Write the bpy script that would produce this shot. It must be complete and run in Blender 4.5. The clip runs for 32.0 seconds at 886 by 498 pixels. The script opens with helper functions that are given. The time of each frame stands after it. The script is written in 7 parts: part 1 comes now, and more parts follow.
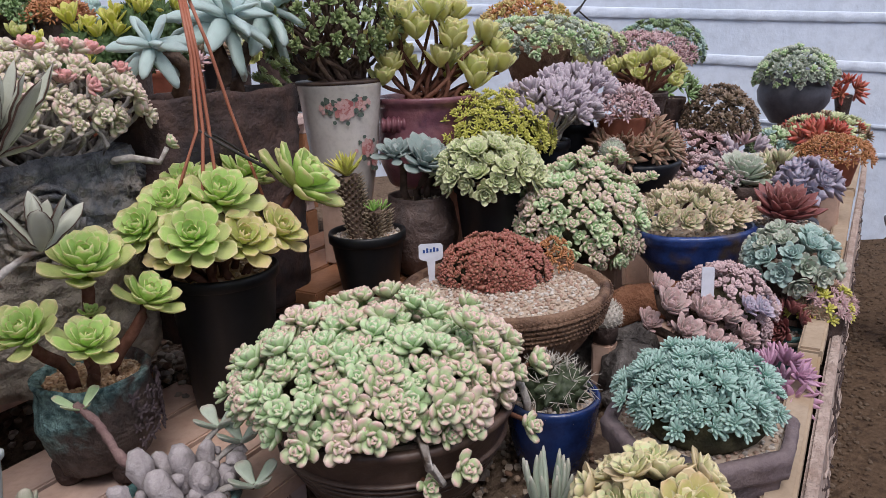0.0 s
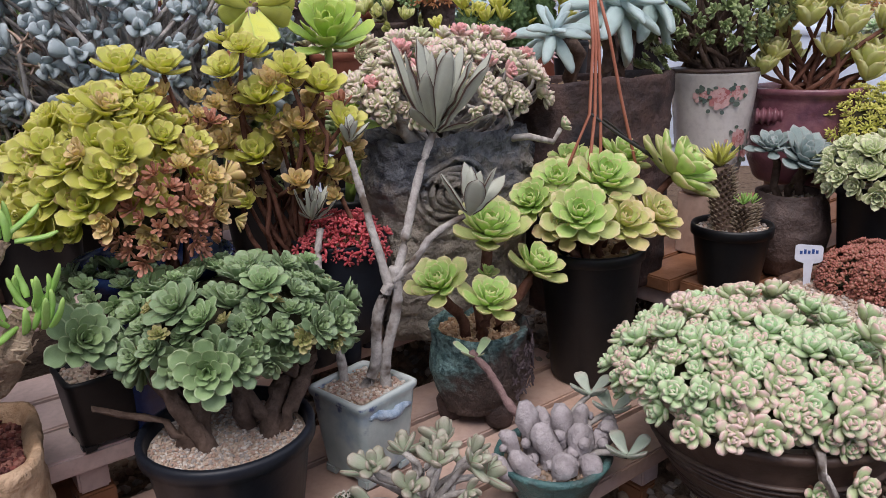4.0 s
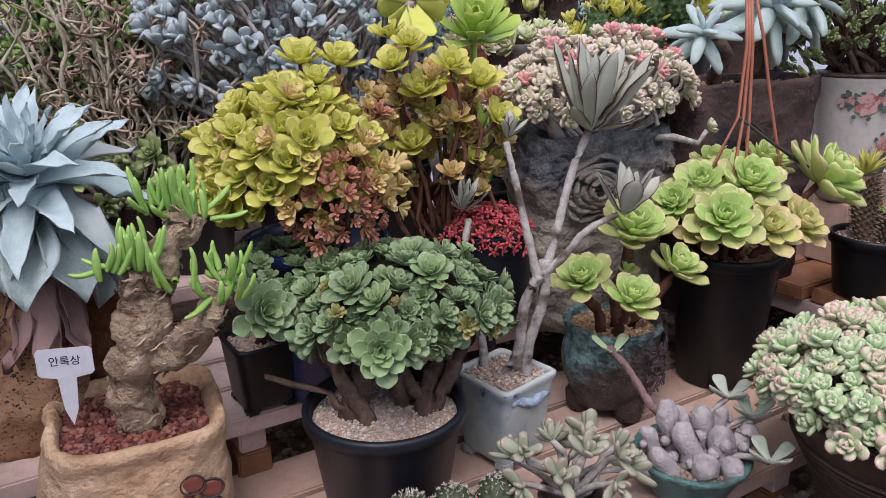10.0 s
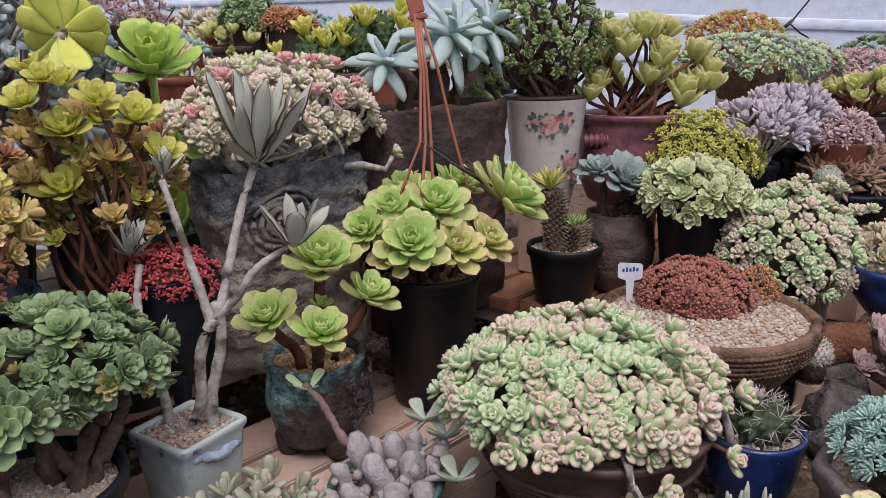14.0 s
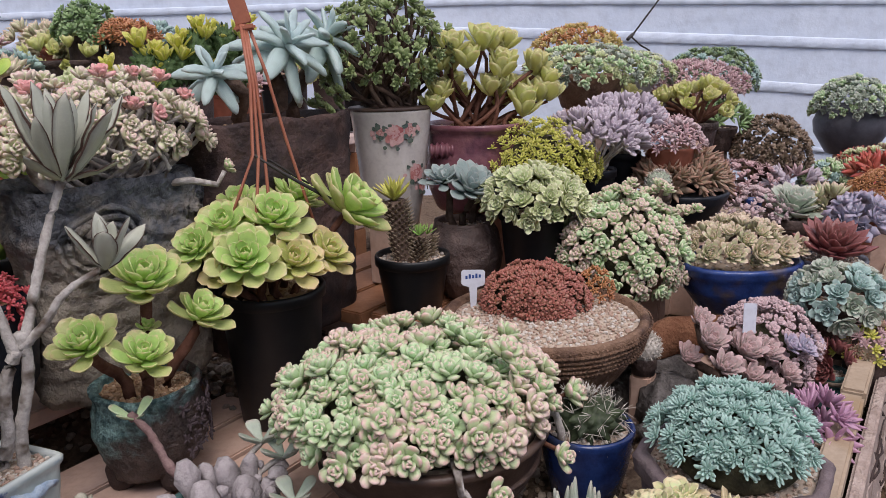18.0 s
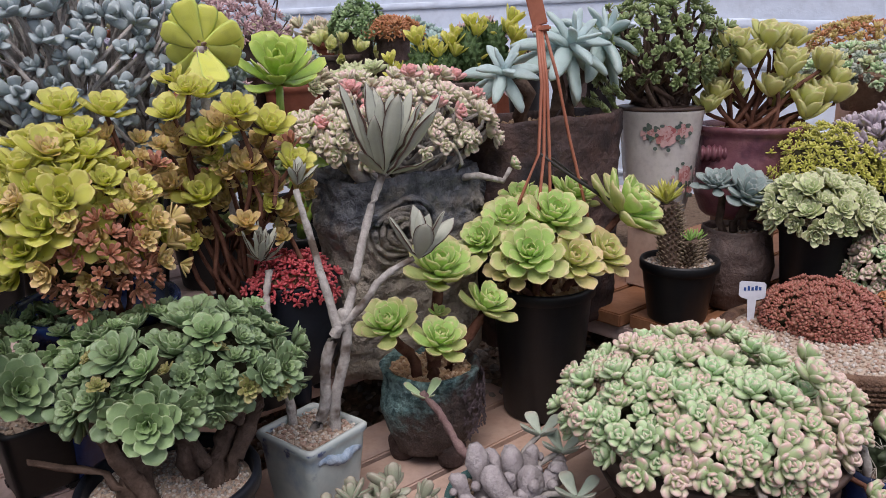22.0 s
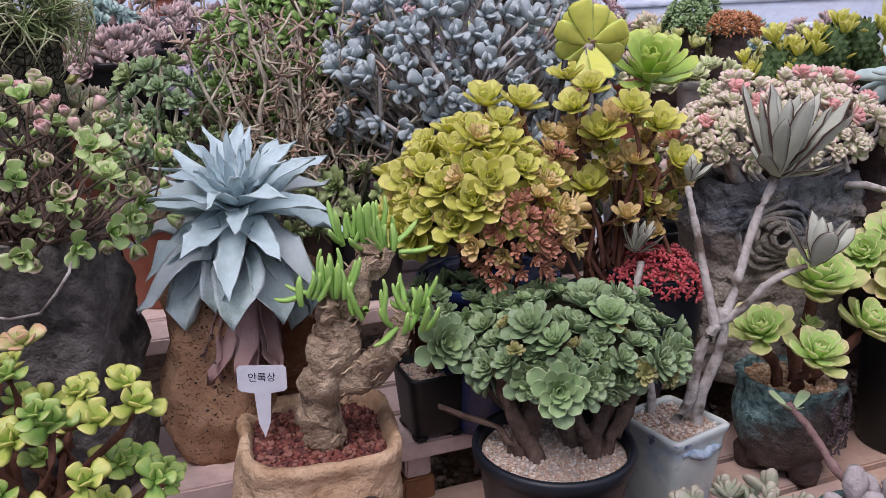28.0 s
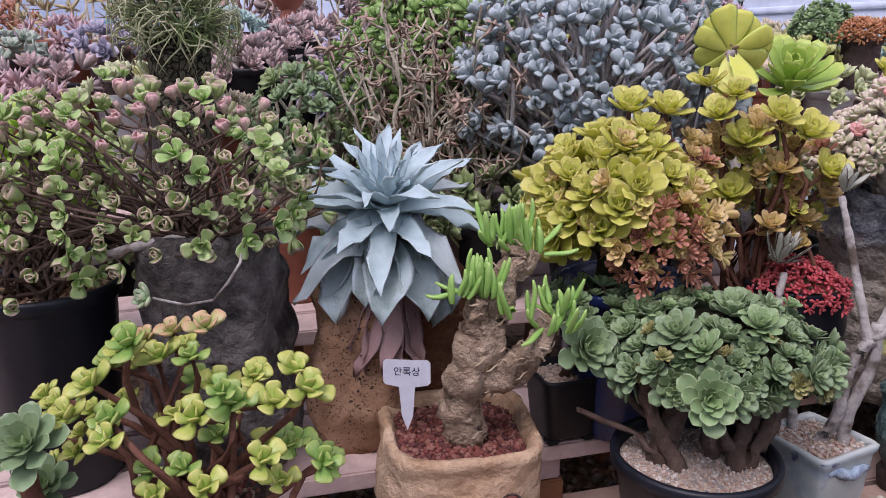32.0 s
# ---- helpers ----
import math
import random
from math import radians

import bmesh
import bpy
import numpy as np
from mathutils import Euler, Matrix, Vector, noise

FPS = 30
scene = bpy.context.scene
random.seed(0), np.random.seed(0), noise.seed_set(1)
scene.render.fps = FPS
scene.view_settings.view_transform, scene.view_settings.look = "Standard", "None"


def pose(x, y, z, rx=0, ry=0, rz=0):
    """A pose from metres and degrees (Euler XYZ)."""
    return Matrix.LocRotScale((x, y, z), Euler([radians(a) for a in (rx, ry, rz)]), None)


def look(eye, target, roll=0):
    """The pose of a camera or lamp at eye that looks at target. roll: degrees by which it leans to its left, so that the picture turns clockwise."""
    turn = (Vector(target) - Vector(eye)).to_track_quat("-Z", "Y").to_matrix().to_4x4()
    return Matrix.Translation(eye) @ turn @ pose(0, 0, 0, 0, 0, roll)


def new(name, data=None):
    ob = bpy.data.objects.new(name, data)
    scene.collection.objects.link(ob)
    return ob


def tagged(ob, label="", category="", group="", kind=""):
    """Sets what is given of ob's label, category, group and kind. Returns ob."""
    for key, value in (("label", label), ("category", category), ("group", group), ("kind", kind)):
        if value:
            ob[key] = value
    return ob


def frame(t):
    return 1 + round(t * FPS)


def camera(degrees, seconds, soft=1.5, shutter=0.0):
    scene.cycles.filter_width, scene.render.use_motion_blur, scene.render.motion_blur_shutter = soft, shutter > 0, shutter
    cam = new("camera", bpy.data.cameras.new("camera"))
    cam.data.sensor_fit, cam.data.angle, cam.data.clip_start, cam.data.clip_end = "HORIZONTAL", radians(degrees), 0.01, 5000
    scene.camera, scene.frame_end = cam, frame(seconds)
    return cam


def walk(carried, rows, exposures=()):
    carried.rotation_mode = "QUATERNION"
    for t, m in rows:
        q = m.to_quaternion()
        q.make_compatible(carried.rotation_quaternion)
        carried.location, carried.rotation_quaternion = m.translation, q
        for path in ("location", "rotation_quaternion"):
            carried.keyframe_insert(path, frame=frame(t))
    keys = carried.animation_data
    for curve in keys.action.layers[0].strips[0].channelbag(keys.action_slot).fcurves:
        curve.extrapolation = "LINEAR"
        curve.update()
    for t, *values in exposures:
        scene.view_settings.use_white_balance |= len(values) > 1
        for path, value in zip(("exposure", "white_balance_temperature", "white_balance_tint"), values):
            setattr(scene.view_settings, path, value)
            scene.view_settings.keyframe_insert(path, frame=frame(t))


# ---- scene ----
cam = camera(61.3, 32.0, soft=0.3)
PATH = [
    (0, (0.307, -0.067, 1.452), (1.474, 1.464, 0.908), -2.5),
    (0.5, (0.296, -0.061, 1.451), (1.41, 1.51, 0.91), -2.6),
    (1, (0.28, -0.052, 1.457), (1.302, 1.577, 0.91), -2.7),
    (1.5, (0.266, -0.059, 1.462), (1.191, 1.627, 0.914), -2.7),
    (2, (0.246, -0.051, 1.463), (1.099, 1.671, 0.909), -2.4),
    (2.5, (0.222, -0.049, 1.471), (0.944, 1.729, 0.906), -2.6),
    (3, (0.196, -0.041, 1.478), (0.804, 1.776, 0.904), -2.8),
    (3.5, (0.178, -0.042, 1.474), (0.733, 1.795, 0.908), -2.5),
    (5.5, (0.089, -0.03, 1.475), (0.382, 1.859, 0.887), -0.9),
    (6, (0.066, -0.03, 1.473), (0.309, 1.865, 0.881), -0.3),
    (6.5, (0.036, -0.033, 1.473), (0.214, 1.868, 0.875), 0.0),
    (7, (0.005, -0.035, 1.468), (0.133, 1.868, 0.866), 0.2),
    (7.5, (-0.012, -0.035, 1.47), (0.077, 1.867, 0.858), -0.2),
    (8, (-0.028, -0.034, 1.472), (0.024, 1.867, 0.853), -0.4),
    (8.5, (-0.022, -0.032, 1.475), (0.019, 1.87, 0.857), -0.4),
    (9, (0.003, -0.037, 1.486), (0.058, 1.866, 0.872), -0.6),
    (9.5, (0.027, -0.038, 1.494), (0.214, 1.856, 0.878), -0.4),
    (10, (0.05, -0.047, 1.495), (0.348, 1.838, 0.896), -0.7),
    (10.5, (0.079, -0.044, 1.498), (0.489, 1.823, 0.91), -0.4),
    (11, (0.094, -0.042, 1.499), (0.569, 1.813, 0.922), -0.3),
    (11.5, (0.12, -0.039, 1.497), (0.637, 1.807, 0.929), -0.6),
    (12, (0.142, -0.041, 1.501), (0.701, 1.797, 0.944), -1.0),
    (12.5, (0.177, -0.05, 1.493), (0.821, 1.764, 0.95), -1.1),
    (13, (0.211, -0.059, 1.492), (0.971, 1.711, 0.953), -1.0),
    (13.5, (0.222, -0.06, 1.49), (1.008, 1.701, 0.958), -1.4),
    (14, (0.229, -0.061, 1.486), (1.033, 1.693, 0.957), -1.4),
    (14.5, (0.244, -0.063, 1.485), (1.073, 1.68, 0.959), -1.6),
    (16.5, (0.277, -0.072, 1.48), (1.258, 1.59, 0.957), -2.0),
    (17, (0.285, -0.075, 1.482), (1.296, 1.57, 0.962), -1.8),
    (17.5, (0.296, -0.081, 1.479), (1.347, 1.542, 0.966), -1.5),
    (18, (0.302, -0.092, 1.478), (1.371, 1.523, 0.977), -1.6),
    (18.5, (0.297, -0.091, 1.48), (1.384, 1.513, 0.985), -1.5),
    (19, (0.28, -0.086, 1.485), (1.362, 1.522, 0.992), -1.7),
    (19.5, (0.263, -0.08, 1.488), (1.264, 1.58, 0.995), -2.2),
    (20, (0.246, -0.067, 1.49), (1.184, 1.628, 0.996), -2.2),
    (20.5, (0.226, -0.057, 1.491), (1.06, 1.692, 0.994), -2.3),
    (21, (0.206, -0.049, 1.494), (0.941, 1.741, 0.988), -1.9),
    (21.5, (0.184, -0.045, 1.498), (0.829, 1.778, 0.988), -1.8),
    (22, (0.176, -0.039, 1.501), (0.78, 1.796, 0.986), -1.5),
    (22.5, (0.161, -0.039, 1.502), (0.725, 1.809, 0.987), -1.1),
    (23, (0.135, -0.039, 1.502), (0.611, 1.836, 0.994), -1.0),
    (23.5, (0.112, -0.042, 1.507), (0.482, 1.855, 0.993), -1.0),
    (24, (0.096, -0.041, 1.504), (0.386, 1.871, 0.996), -1.1),
    (24.5, (0.082, -0.037, 1.505), (0.331, 1.88, 0.994), -0.5),
    (25, (0.072, -0.031, 1.503), (0.285, 1.89, 0.988), -0.5),
    (25.5, (0.061, -0.031, 1.503), (0.236, 1.892, 0.983), -0.7),
    (26, (0.042, -0.033, 1.508), (0.177, 1.892, 0.981), -0.8),
    (26.5, (0.026, -0.035, 1.51), (0.097, 1.893, 0.984), -0.7),
    (28.5, (-0.021, -0.062, 1.514), (-0.092, 1.868, 0.998), -0.8),
    (29, (-0.033, -0.065, 1.512), (-0.129, 1.867, 1.003), -0.7),
    (29.5, (-0.049, -0.068, 1.513), (-0.187, 1.862, 1.005), -0.6),
    (30, (-0.064, -0.067, 1.514), (-0.243, 1.86, 1.008), -0.8),
    (30.5, (-0.072, -0.072, 1.512), (-0.294, 1.851, 1.012), -0.9),
    (31, (-0.074, -0.077, 1.514), (-0.321, 1.843, 1.011), -1.0),
    (31.5, (-0.081, -0.078, 1.511), (-0.339, 1.841, 1.01), -0.9),
    (32, (-0.087, -0.08, 1.51), (-0.36, 1.838, 1.013), -0.7),
]
walk(cam, [(t, look(eye, target, roll)) for t, eye, target, roll in PATH], exposures=((0, .52, 6600, 15), (3, .56, 6600, 16), (6, .70, 6450, 20), (10, .69, 6450, 20), (13, .50, 6650, 18), (22, .49, 6650, 18), (25, .57, 6550, 20), (32, .64, 6300, 28)))

# ---- light and sky ----
world = bpy.data.worlds.new("overcast_sky")
scene.world = world
world.use_nodes = True
wn, wl = world.node_tree.nodes, world.node_tree.links
sky = wn.new("ShaderNodeTexSky")
sky.sky_type = "NISHITA"
sky.sun_disc = False
sky.sun_elevation, sky.sun_rotation = radians(61), radians(150)
milk = wn.new("ShaderNodeHueSaturation")
milk.inputs["Saturation"].default_value = 0.35
wl.new(sky.outputs[0], milk.inputs["Color"])
wl.new(milk.outputs[0], wn["Background"].inputs["Color"])
wn["Background"].inputs["Strength"].default_value = 0.125
sun = new("sun", bpy.data.lights.new("sun", "SUN"))
sun.data.energy, sun.data.angle, sun.data.color = 1.5, radians(32), (1.0, 0.97, 0.94)
sun.matrix_world = look((-.9, -1.5, 5.5), (0.3, 0.9, 0.9))

rnd = random.Random(7)
GOLD = math.pi * (3 - math.sqrt(5))


# ---- materials ----
class Mat:
    """A node material with its nodes at hand."""

    def __init__(self, name, rough=0.6, metal=0.0, spec=0.4):
        self.m = bpy.data.materials.new(name)
        self.m.use_nodes = True
        self.t = self.m.node_tree
        self.b = self.t.nodes["Principled BSDF"]
        self.b.inputs["Roughness"].default_value = rough
        self.b.inputs["Metallic"].default_value = metal
        self.b.inputs["Specular IOR Level"].default_value = spec

    def node(self, kind, **inputs):
        n = self.t.nodes.new(kind)
        for k, v in inputs.items():
            n.inputs[k.replace("_", " ")].default_value = v
        return n

    def link(self, a, b):
        self.t.links.new(a, b)

    def noise(self, scale, detail=4, rough=0.6, obj=True):
        n = self.node("ShaderNodeTexNoise", Scale=scale, Detail=detail, Roughness=rough)
        c = self.t.nodes.new("ShaderNodeTexCoord")
        self.link(c.outputs["Object" if obj else "Generated"], n.inputs["Vector"])
        return n.outputs["Fac"]

    def mix(self, fac, a, b, blend="MIX"):
        n = self.t.nodes.new("ShaderNodeMix")
        n.data_type, n.blend_type = "RGBA", blend
        for sock, v in ((0, fac), (6, a), (7, b)):
            if isinstance(v, bpy.types.NodeSocket):
                self.link(v, n.inputs[sock])
            else:
                n.inputs[sock].default_value = v if sock == 0 else (*v[:3], 1)
        return n.outputs[2]

    def ramp(self, fac, lo, hi):
        n = self.node("ShaderNodeMapRange")
        n.inputs["From Min"].default_value, n.inputs["From Max"].default_value = lo, hi
        self.link(fac, n.inputs["Value"])
        return n.outputs["Result"]

    def math(self, op, a, b=0.0):
        n = self.t.nodes.new("ShaderNodeMath")
        n.operation = op
        for i, v in enumerate((a, b)):
            if isinstance(v, bpy.types.NodeSocket):
                self.link(v, n.inputs[i])
            else:
                n.inputs[i].default_value = v
        return n.outputs[0]

    def bump(self, height, strength=0.3, dist=0.004):
        n = self.node("ShaderNodeBump", Strength=strength, Distance=dist)
        self.link(height, n.inputs["Height"])
        self.link(n.outputs[0], self.b.inputs["Normal"])

    def colour(self, c):
        if isinstance(c, bpy.types.NodeSocket):
            self.link(c, self.b.inputs["Base Color"])
        else:
            self.b.inputs["Base Color"].default_value = (*c, 1)


def plain_mat(name, a, b, scale=30.0, rough=0.6, spec=0.4, bump=0.3, bscale=None, metal=0.0, c=None, vary=0.0, dist=0.004, pits=0.0, crack=0.0):
    """Two colours broken up by noise at two scales, with fine relief."""
    k = Mat(name, rough, metal, spec)
    big = k.ramp(k.noise(scale, 5), 0.35, 0.65)
    col = k.mix(big, a, b)
    if c:
        col = k.mix(k.ramp(k.noise(scale * 0.37, 3), 0.52, 0.66), col, c)
    fine = k.noise(scale * 6, 3)
    col = k.mix(k.math("MULTIPLY", k.ramp(fine, 0.45, 0.8), 0.35), col, tuple(v * 0.55 for v in a))
    if vary:
        info = k.t.nodes.new("ShaderNodeObjectInfo")
        col = k.mix(k.math("MULTIPLY", info.outputs["Random"], vary), col, tuple(v * 0.5 for v in a))
    height = k.noise(bscale or scale * 3, 6)
    if pits or crack:
        cell = k.node("ShaderNodeTexVoronoi", Scale=pits or crack, Randomness=1.0)
        if crack:
            cell.feature = "DISTANCE_TO_EDGE"
        tc = k.t.nodes.new("ShaderNodeTexCoord")
        k.link(tc.outputs["Object"], cell.inputs["Vector"])
        hole = k.ramp(cell.outputs["Distance"], *((.12, .34) if pits else (.0, .10)))
        if pits:
            hole = k.math("MAXIMUM", hole, k.ramp(k.noise(pits * .35, 2), .56, .5))
        # pits are darkened too, their shade put into the colour; cracks likewise
        col = k.mix(hole, tuple(v * .22 for v in a), col)
        height = k.math("ADD", k.math("MULTIPLY", height, .6), hole)
    k.colour(col)
    k.bump(height, bump, dist)
    return k.m


def leaf_mat(name, base, tip, young=None, edge=None, rough=0.42, bloom_haze=0.0, tip_from=0.55, spec=0.5, vary=0.3, dry=None, thin=0.22, lift=1.42, edge_from=0.72, crease=0.15, mottle=0.0):
    """Succulent leaf: colour along the leaf by its own length, a rim colour, paler young leaves, mottled skin."""
    base, tip, young, edge, dry = (c and tuple(min(.86, v * lift * w) for v, w in zip(c, (1.02, .98, 1.02))) for c in (base, tip, young, edge, dry))
    k = Mat(name, rough * (1.0 if bloom_haze > .15 else .82), 0.0, spec)
    uv = k.t.nodes.new("ShaderNodeUVMap")
    uv.uv_map = "UVMap"
    s = k.t.nodes.new("ShaderNodeSeparateXYZ")
    k.link(uv.outputs[0], s.inputs[0])
    ag = k.t.nodes.new("ShaderNodeUVMap")
    ag.uv_map = "age"
    sa = k.t.nodes.new("ShaderNodeSeparateXYZ")
    k.link(ag.outputs[0], sa.inputs[0])
    age, rand = sa.outputs[0], sa.outputs[1]
    info = k.t.nodes.new("ShaderNodeObjectInfo")
    col = k.mix(age, young or base, base)
    blotch = k.noise(9, 3)
    fac = k.ramp(k.math("ADD", s.outputs[1], k.math("MULTIPLY", k.math("SUBTRACT", blotch, 0.5), 0.35)), tip_from, 1.0)
    col = k.mix(fac, col, tip)
    if edge:
        col = k.mix(k.math("MULTIPLY", k.ramp(s.outputs[0], edge_from, 0.98), 0.85), col, edge)
    if dry:
        col = k.mix(k.ramp(k.math("ADD", age, k.math("MULTIPLY", rand, 0.25)), 0.98, 1.12), col, dry)
    dark = tuple(v * 0.68 for v in base)
    col = k.mix(k.math("MULTIPLY", info.outputs["Random"], vary), col, tip)
    col = k.mix(k.math("MULTIPLY", rand, vary * 0.8), col, dark)
    col = k.mix(k.math("MULTIPLY", k.ramp(k.noise(60, 3), 0.5, 0.8), 0.22), col, tuple(min(1, v * 1.5 + 0.05) for v in base))
    fine = k.node("ShaderNodeTexNoise", Scale=1.0, Detail=3.0, Roughness=.6)
    grow = k.t.nodes.new("ShaderNodeVectorMath")
    grow.operation = "MULTIPLY"
    grow.inputs[1].default_value = (26, 4, 1)
    k.link(uv.outputs[0], grow.inputs[0]), k.link(grow.outputs[0], fine.inputs["Vector"])
    col = k.mix(k.math("MULTIPLY", k.ramp(fine.outputs["Fac"], .5, .72), .28), col, tuple(min(.85, v * 1.35 + .06) for v in base))
    col = k.mix(k.math("MULTIPLY", k.ramp(fine.outputs["Fac"], .48, .3), .26), col, tuple(v * .6 for v in base))
    if mottle:
        col = k.mix(k.math("MULTIPLY", k.ramp(k.noise(7, 6, .7), .46, .62), mottle), col, (base[0] * .62, base[1] * .66, base[2] * .56))
        col = k.mix(k.math("MULTIPLY", k.ramp(k.noise(38, 3), .66, .72), mottle), col, (.66, .70, .70))
    # the floor paints a faint bluish haze into every leaf, beyond its wax bloom
    bloom_haze = max(bloom_haze, .07)
    if bloom_haze:
        col = k.mix(k.math("MULTIPLY", k.ramp(k.noise(5, 4), 0.3, 0.7), bloom_haze), col, (0.62, 0.68, 0.7))
    k.colour(col)
    k.bump(k.math("ADD", k.math("MULTIPLY", k.noise(45, 4), .5), fine.outputs["Fac"]), crease, 0.02)
    glow = k.t.nodes.new("ShaderNodeBsdfTranslucent")
    k.link(k.b.inputs["Base Color"].links[0].from_socket, glow.inputs["Color"])
    both = k.t.nodes.new("ShaderNodeMixShader")
    both.inputs[0].default_value = thin * .65
    k.link(k.b.outputs[0], both.inputs[1]), k.link(glow.outputs[0], both.inputs[2])
    k.link(both.outputs[0], k.t.nodes["Material Output"].inputs["Surface"])
    return k.m


# ---- mesh makers ----
PROFILES = {
    "eche": ((0, .2, .5, .75, .92, 1), (.42, .58, .92, 1, .62, .06)),
    "fat": ((0, .2, .5, .75, .92, 1), (.46, .70, .97, 1, .80, .30)),
    "apic": ((0, .2, .5, .75, .92, 1), (.30, .48, .84, 1, .72, .10)),
    "lance": ((0, .2, .5, .75, .92, 1), (.9, 1, .9, .6, .24, .02)),
    "finger": ((0, .2, .5, .75, .92, 1), (.7, .95, 1, .86, .58, .2)),
    "round": ((0, .2, .5, .75, .92, 1), (.22, .42, .80, 1, .86, .42)),
    "boat": ((0, .2, .5, .75, .92, 1), (.22, .55, 1, .92, .5, .03)),
    "spat": ((0, .2, .5, .75, .92, 1), (.26, .40, .80, 1, .94, .55)),
    "point": ((0, .2, .5, .75, .92, 1), (.7, .9, 1, .72, .3, .02)),
}


def leaf_geo(kind, width, thick, curl, cup, fold=0.0, nv=6, nc=8, tight=False):
    """One closed leaf along +x, unit length: points, quads and their (rim, length) coordinates."""
    vs = {6: np.array((0, .18, .42, .68, .9, 1.0)), 5: np.array((0, .32, .64, .9, 1.0))}.get(nv, np.linspace(0, 1, nv) ** .85)
    xs, ws = PROFILES[kind]
    w = np.interp(vs, xs, ws) * width / 2
    th = np.interp(vs, (0, .15, .5, .85, 1), (.75, 1, 1, .8, .35 if kind in ("fat", "finger") else .12)) * thick / 2
    ang = np.radians(curl) * (vs - 0.3)
    seg = np.diff(vs, prepend=0)
    cx, cz = np.cumsum(np.cos(ang) * seg), np.cumsum(np.sin(ang) * seg)
    a = np.arange(nc) / nc * 2 * np.pi
    if tight:
        a = np.radians((0, 21, 60, 120, 159, 180, 201, 240, 300, 339))
    pts, uv = [], []
    for i in range(len(vs)):
        y, z = np.cos(a) * w[i], np.sin(a) * th[i]
        lift = cup * (np.cos(a) ** 2) * w[i] + fold * np.abs(np.cos(a)) * w[i]
        zz = z + lift
        pts += [np.stack((cx[i] - np.sin(ang[i]) * zz, y, cz[i] + np.cos(ang[i]) * zz), 1)]
        uv += [np.stack((np.abs(np.cos(a)), np.full(nc, vs[i])), 1)]
    faces = [(i * nc + j, i * nc + (j + 1) % nc, (i + 1) * nc + (j + 1) % nc, (i + 1) * nc + j) for i in range(len(vs) - 1) for j in range(nc)]
    faces.append(tuple((len(vs) - 1) * nc + j for j in range(nc)))
    return np.concatenate(pts), faces, np.concatenate(uv)


def quad_mesh(name, pts, faces, mat, uv=None, age=None, smooth=True):
    me = bpy.data.meshes.new(name)
    me.from_pydata(pts.tolist(), [], faces.tolist() if isinstance(faces, np.ndarray) else faces)
    if uv is not None:
        idx = np.empty(len(me.loops), int)
        me.loops.foreach_get("vertex_index", idx)
        for key, data in (("UVMap", uv), ("age", age)):
            layer = me.uv_layers.new(name=key)
            layer.data.foreach_set("uv", data[idx].ravel())
    if smooth:
        me.polygons.foreach_set("use_smooth", np.ones(len(me.polygons), bool))
    if mat:
        me.materials.append(mat)
    me.update()
    return me


def turn_z(p, a):
    c, s = math.cos(a), math.sin(a)
    return p @ np.array(((c, s, 0), (-s, c, 0), (0, 0, 1)))


def tilt_y(p, a):
    c, s = math.cos(a), math.sin(a)
    return p @ np.array(((c, 0, s), (0, 1, 0), (-s, 0, c)))


GEO = {}


def rosette_mesh(name, mat, n=22, kind="eche", width=.55, thick=.1, inner=80, outer=12, curl=35, cup=.35, small=.3, seed=1, low=False, stack=.1, fold=0.0, coarse=False):
    """A whole rosette of unit radius, its leaves wound in a spiral from the heart to the rim."""
    r = random.Random(seed)
    P, Fc, U, A, k = [], [], [], [], 0
    for i in range(n):
        f = (i + .5) / n
        p, q, uv = leaf_geo(kind, width * r.uniform(.9, 1.1), thick, curl * (1.1 - .3 * f), cup, fold, 4 if coarse else 5 if low else 6, 4 if coarse else 6 if low else 8)
        L = (small + (1 - small) * f ** .7) * r.uniform(.92, 1.06)
        p = p * L
        p[:, 0] += .05 * f
        el = inner + (outer - inner) * f ** .8 + r.uniform(-5, 5)
        p = tilt_y(p, radians(el))
        p[:, 2] += stack * (1 - f)
        p = turn_z(p, i * GOLD + r.uniform(-.12, .12))
        P.append(p), U.append(uv)
        nc = 4 if coarse else 6 if low else 8
        Fc += [tuple(v + k for v in face) for face in q] + [(k + (j + 1) % nc, k + j, -1) for j in range(nc)]
        A.append(np.tile((f, r.random()), (len(p), 1)))
        k += len(p)
    P.append(np.array(((0, 0, 0.0),))), U.append(np.array(((0, 0.0),))), A.append(np.array(((.5, .5),)))
    Fc = [tuple(k if v < 0 else v for v in q) for q in Fc]
    geo = (np.concatenate(P), Fc, np.concatenate(U), np.concatenate(A))
    me = quad_mesh(name, geo[0], geo[1], mat, geo[2], geo[3])
    GEO[me.name] = geo
    return me


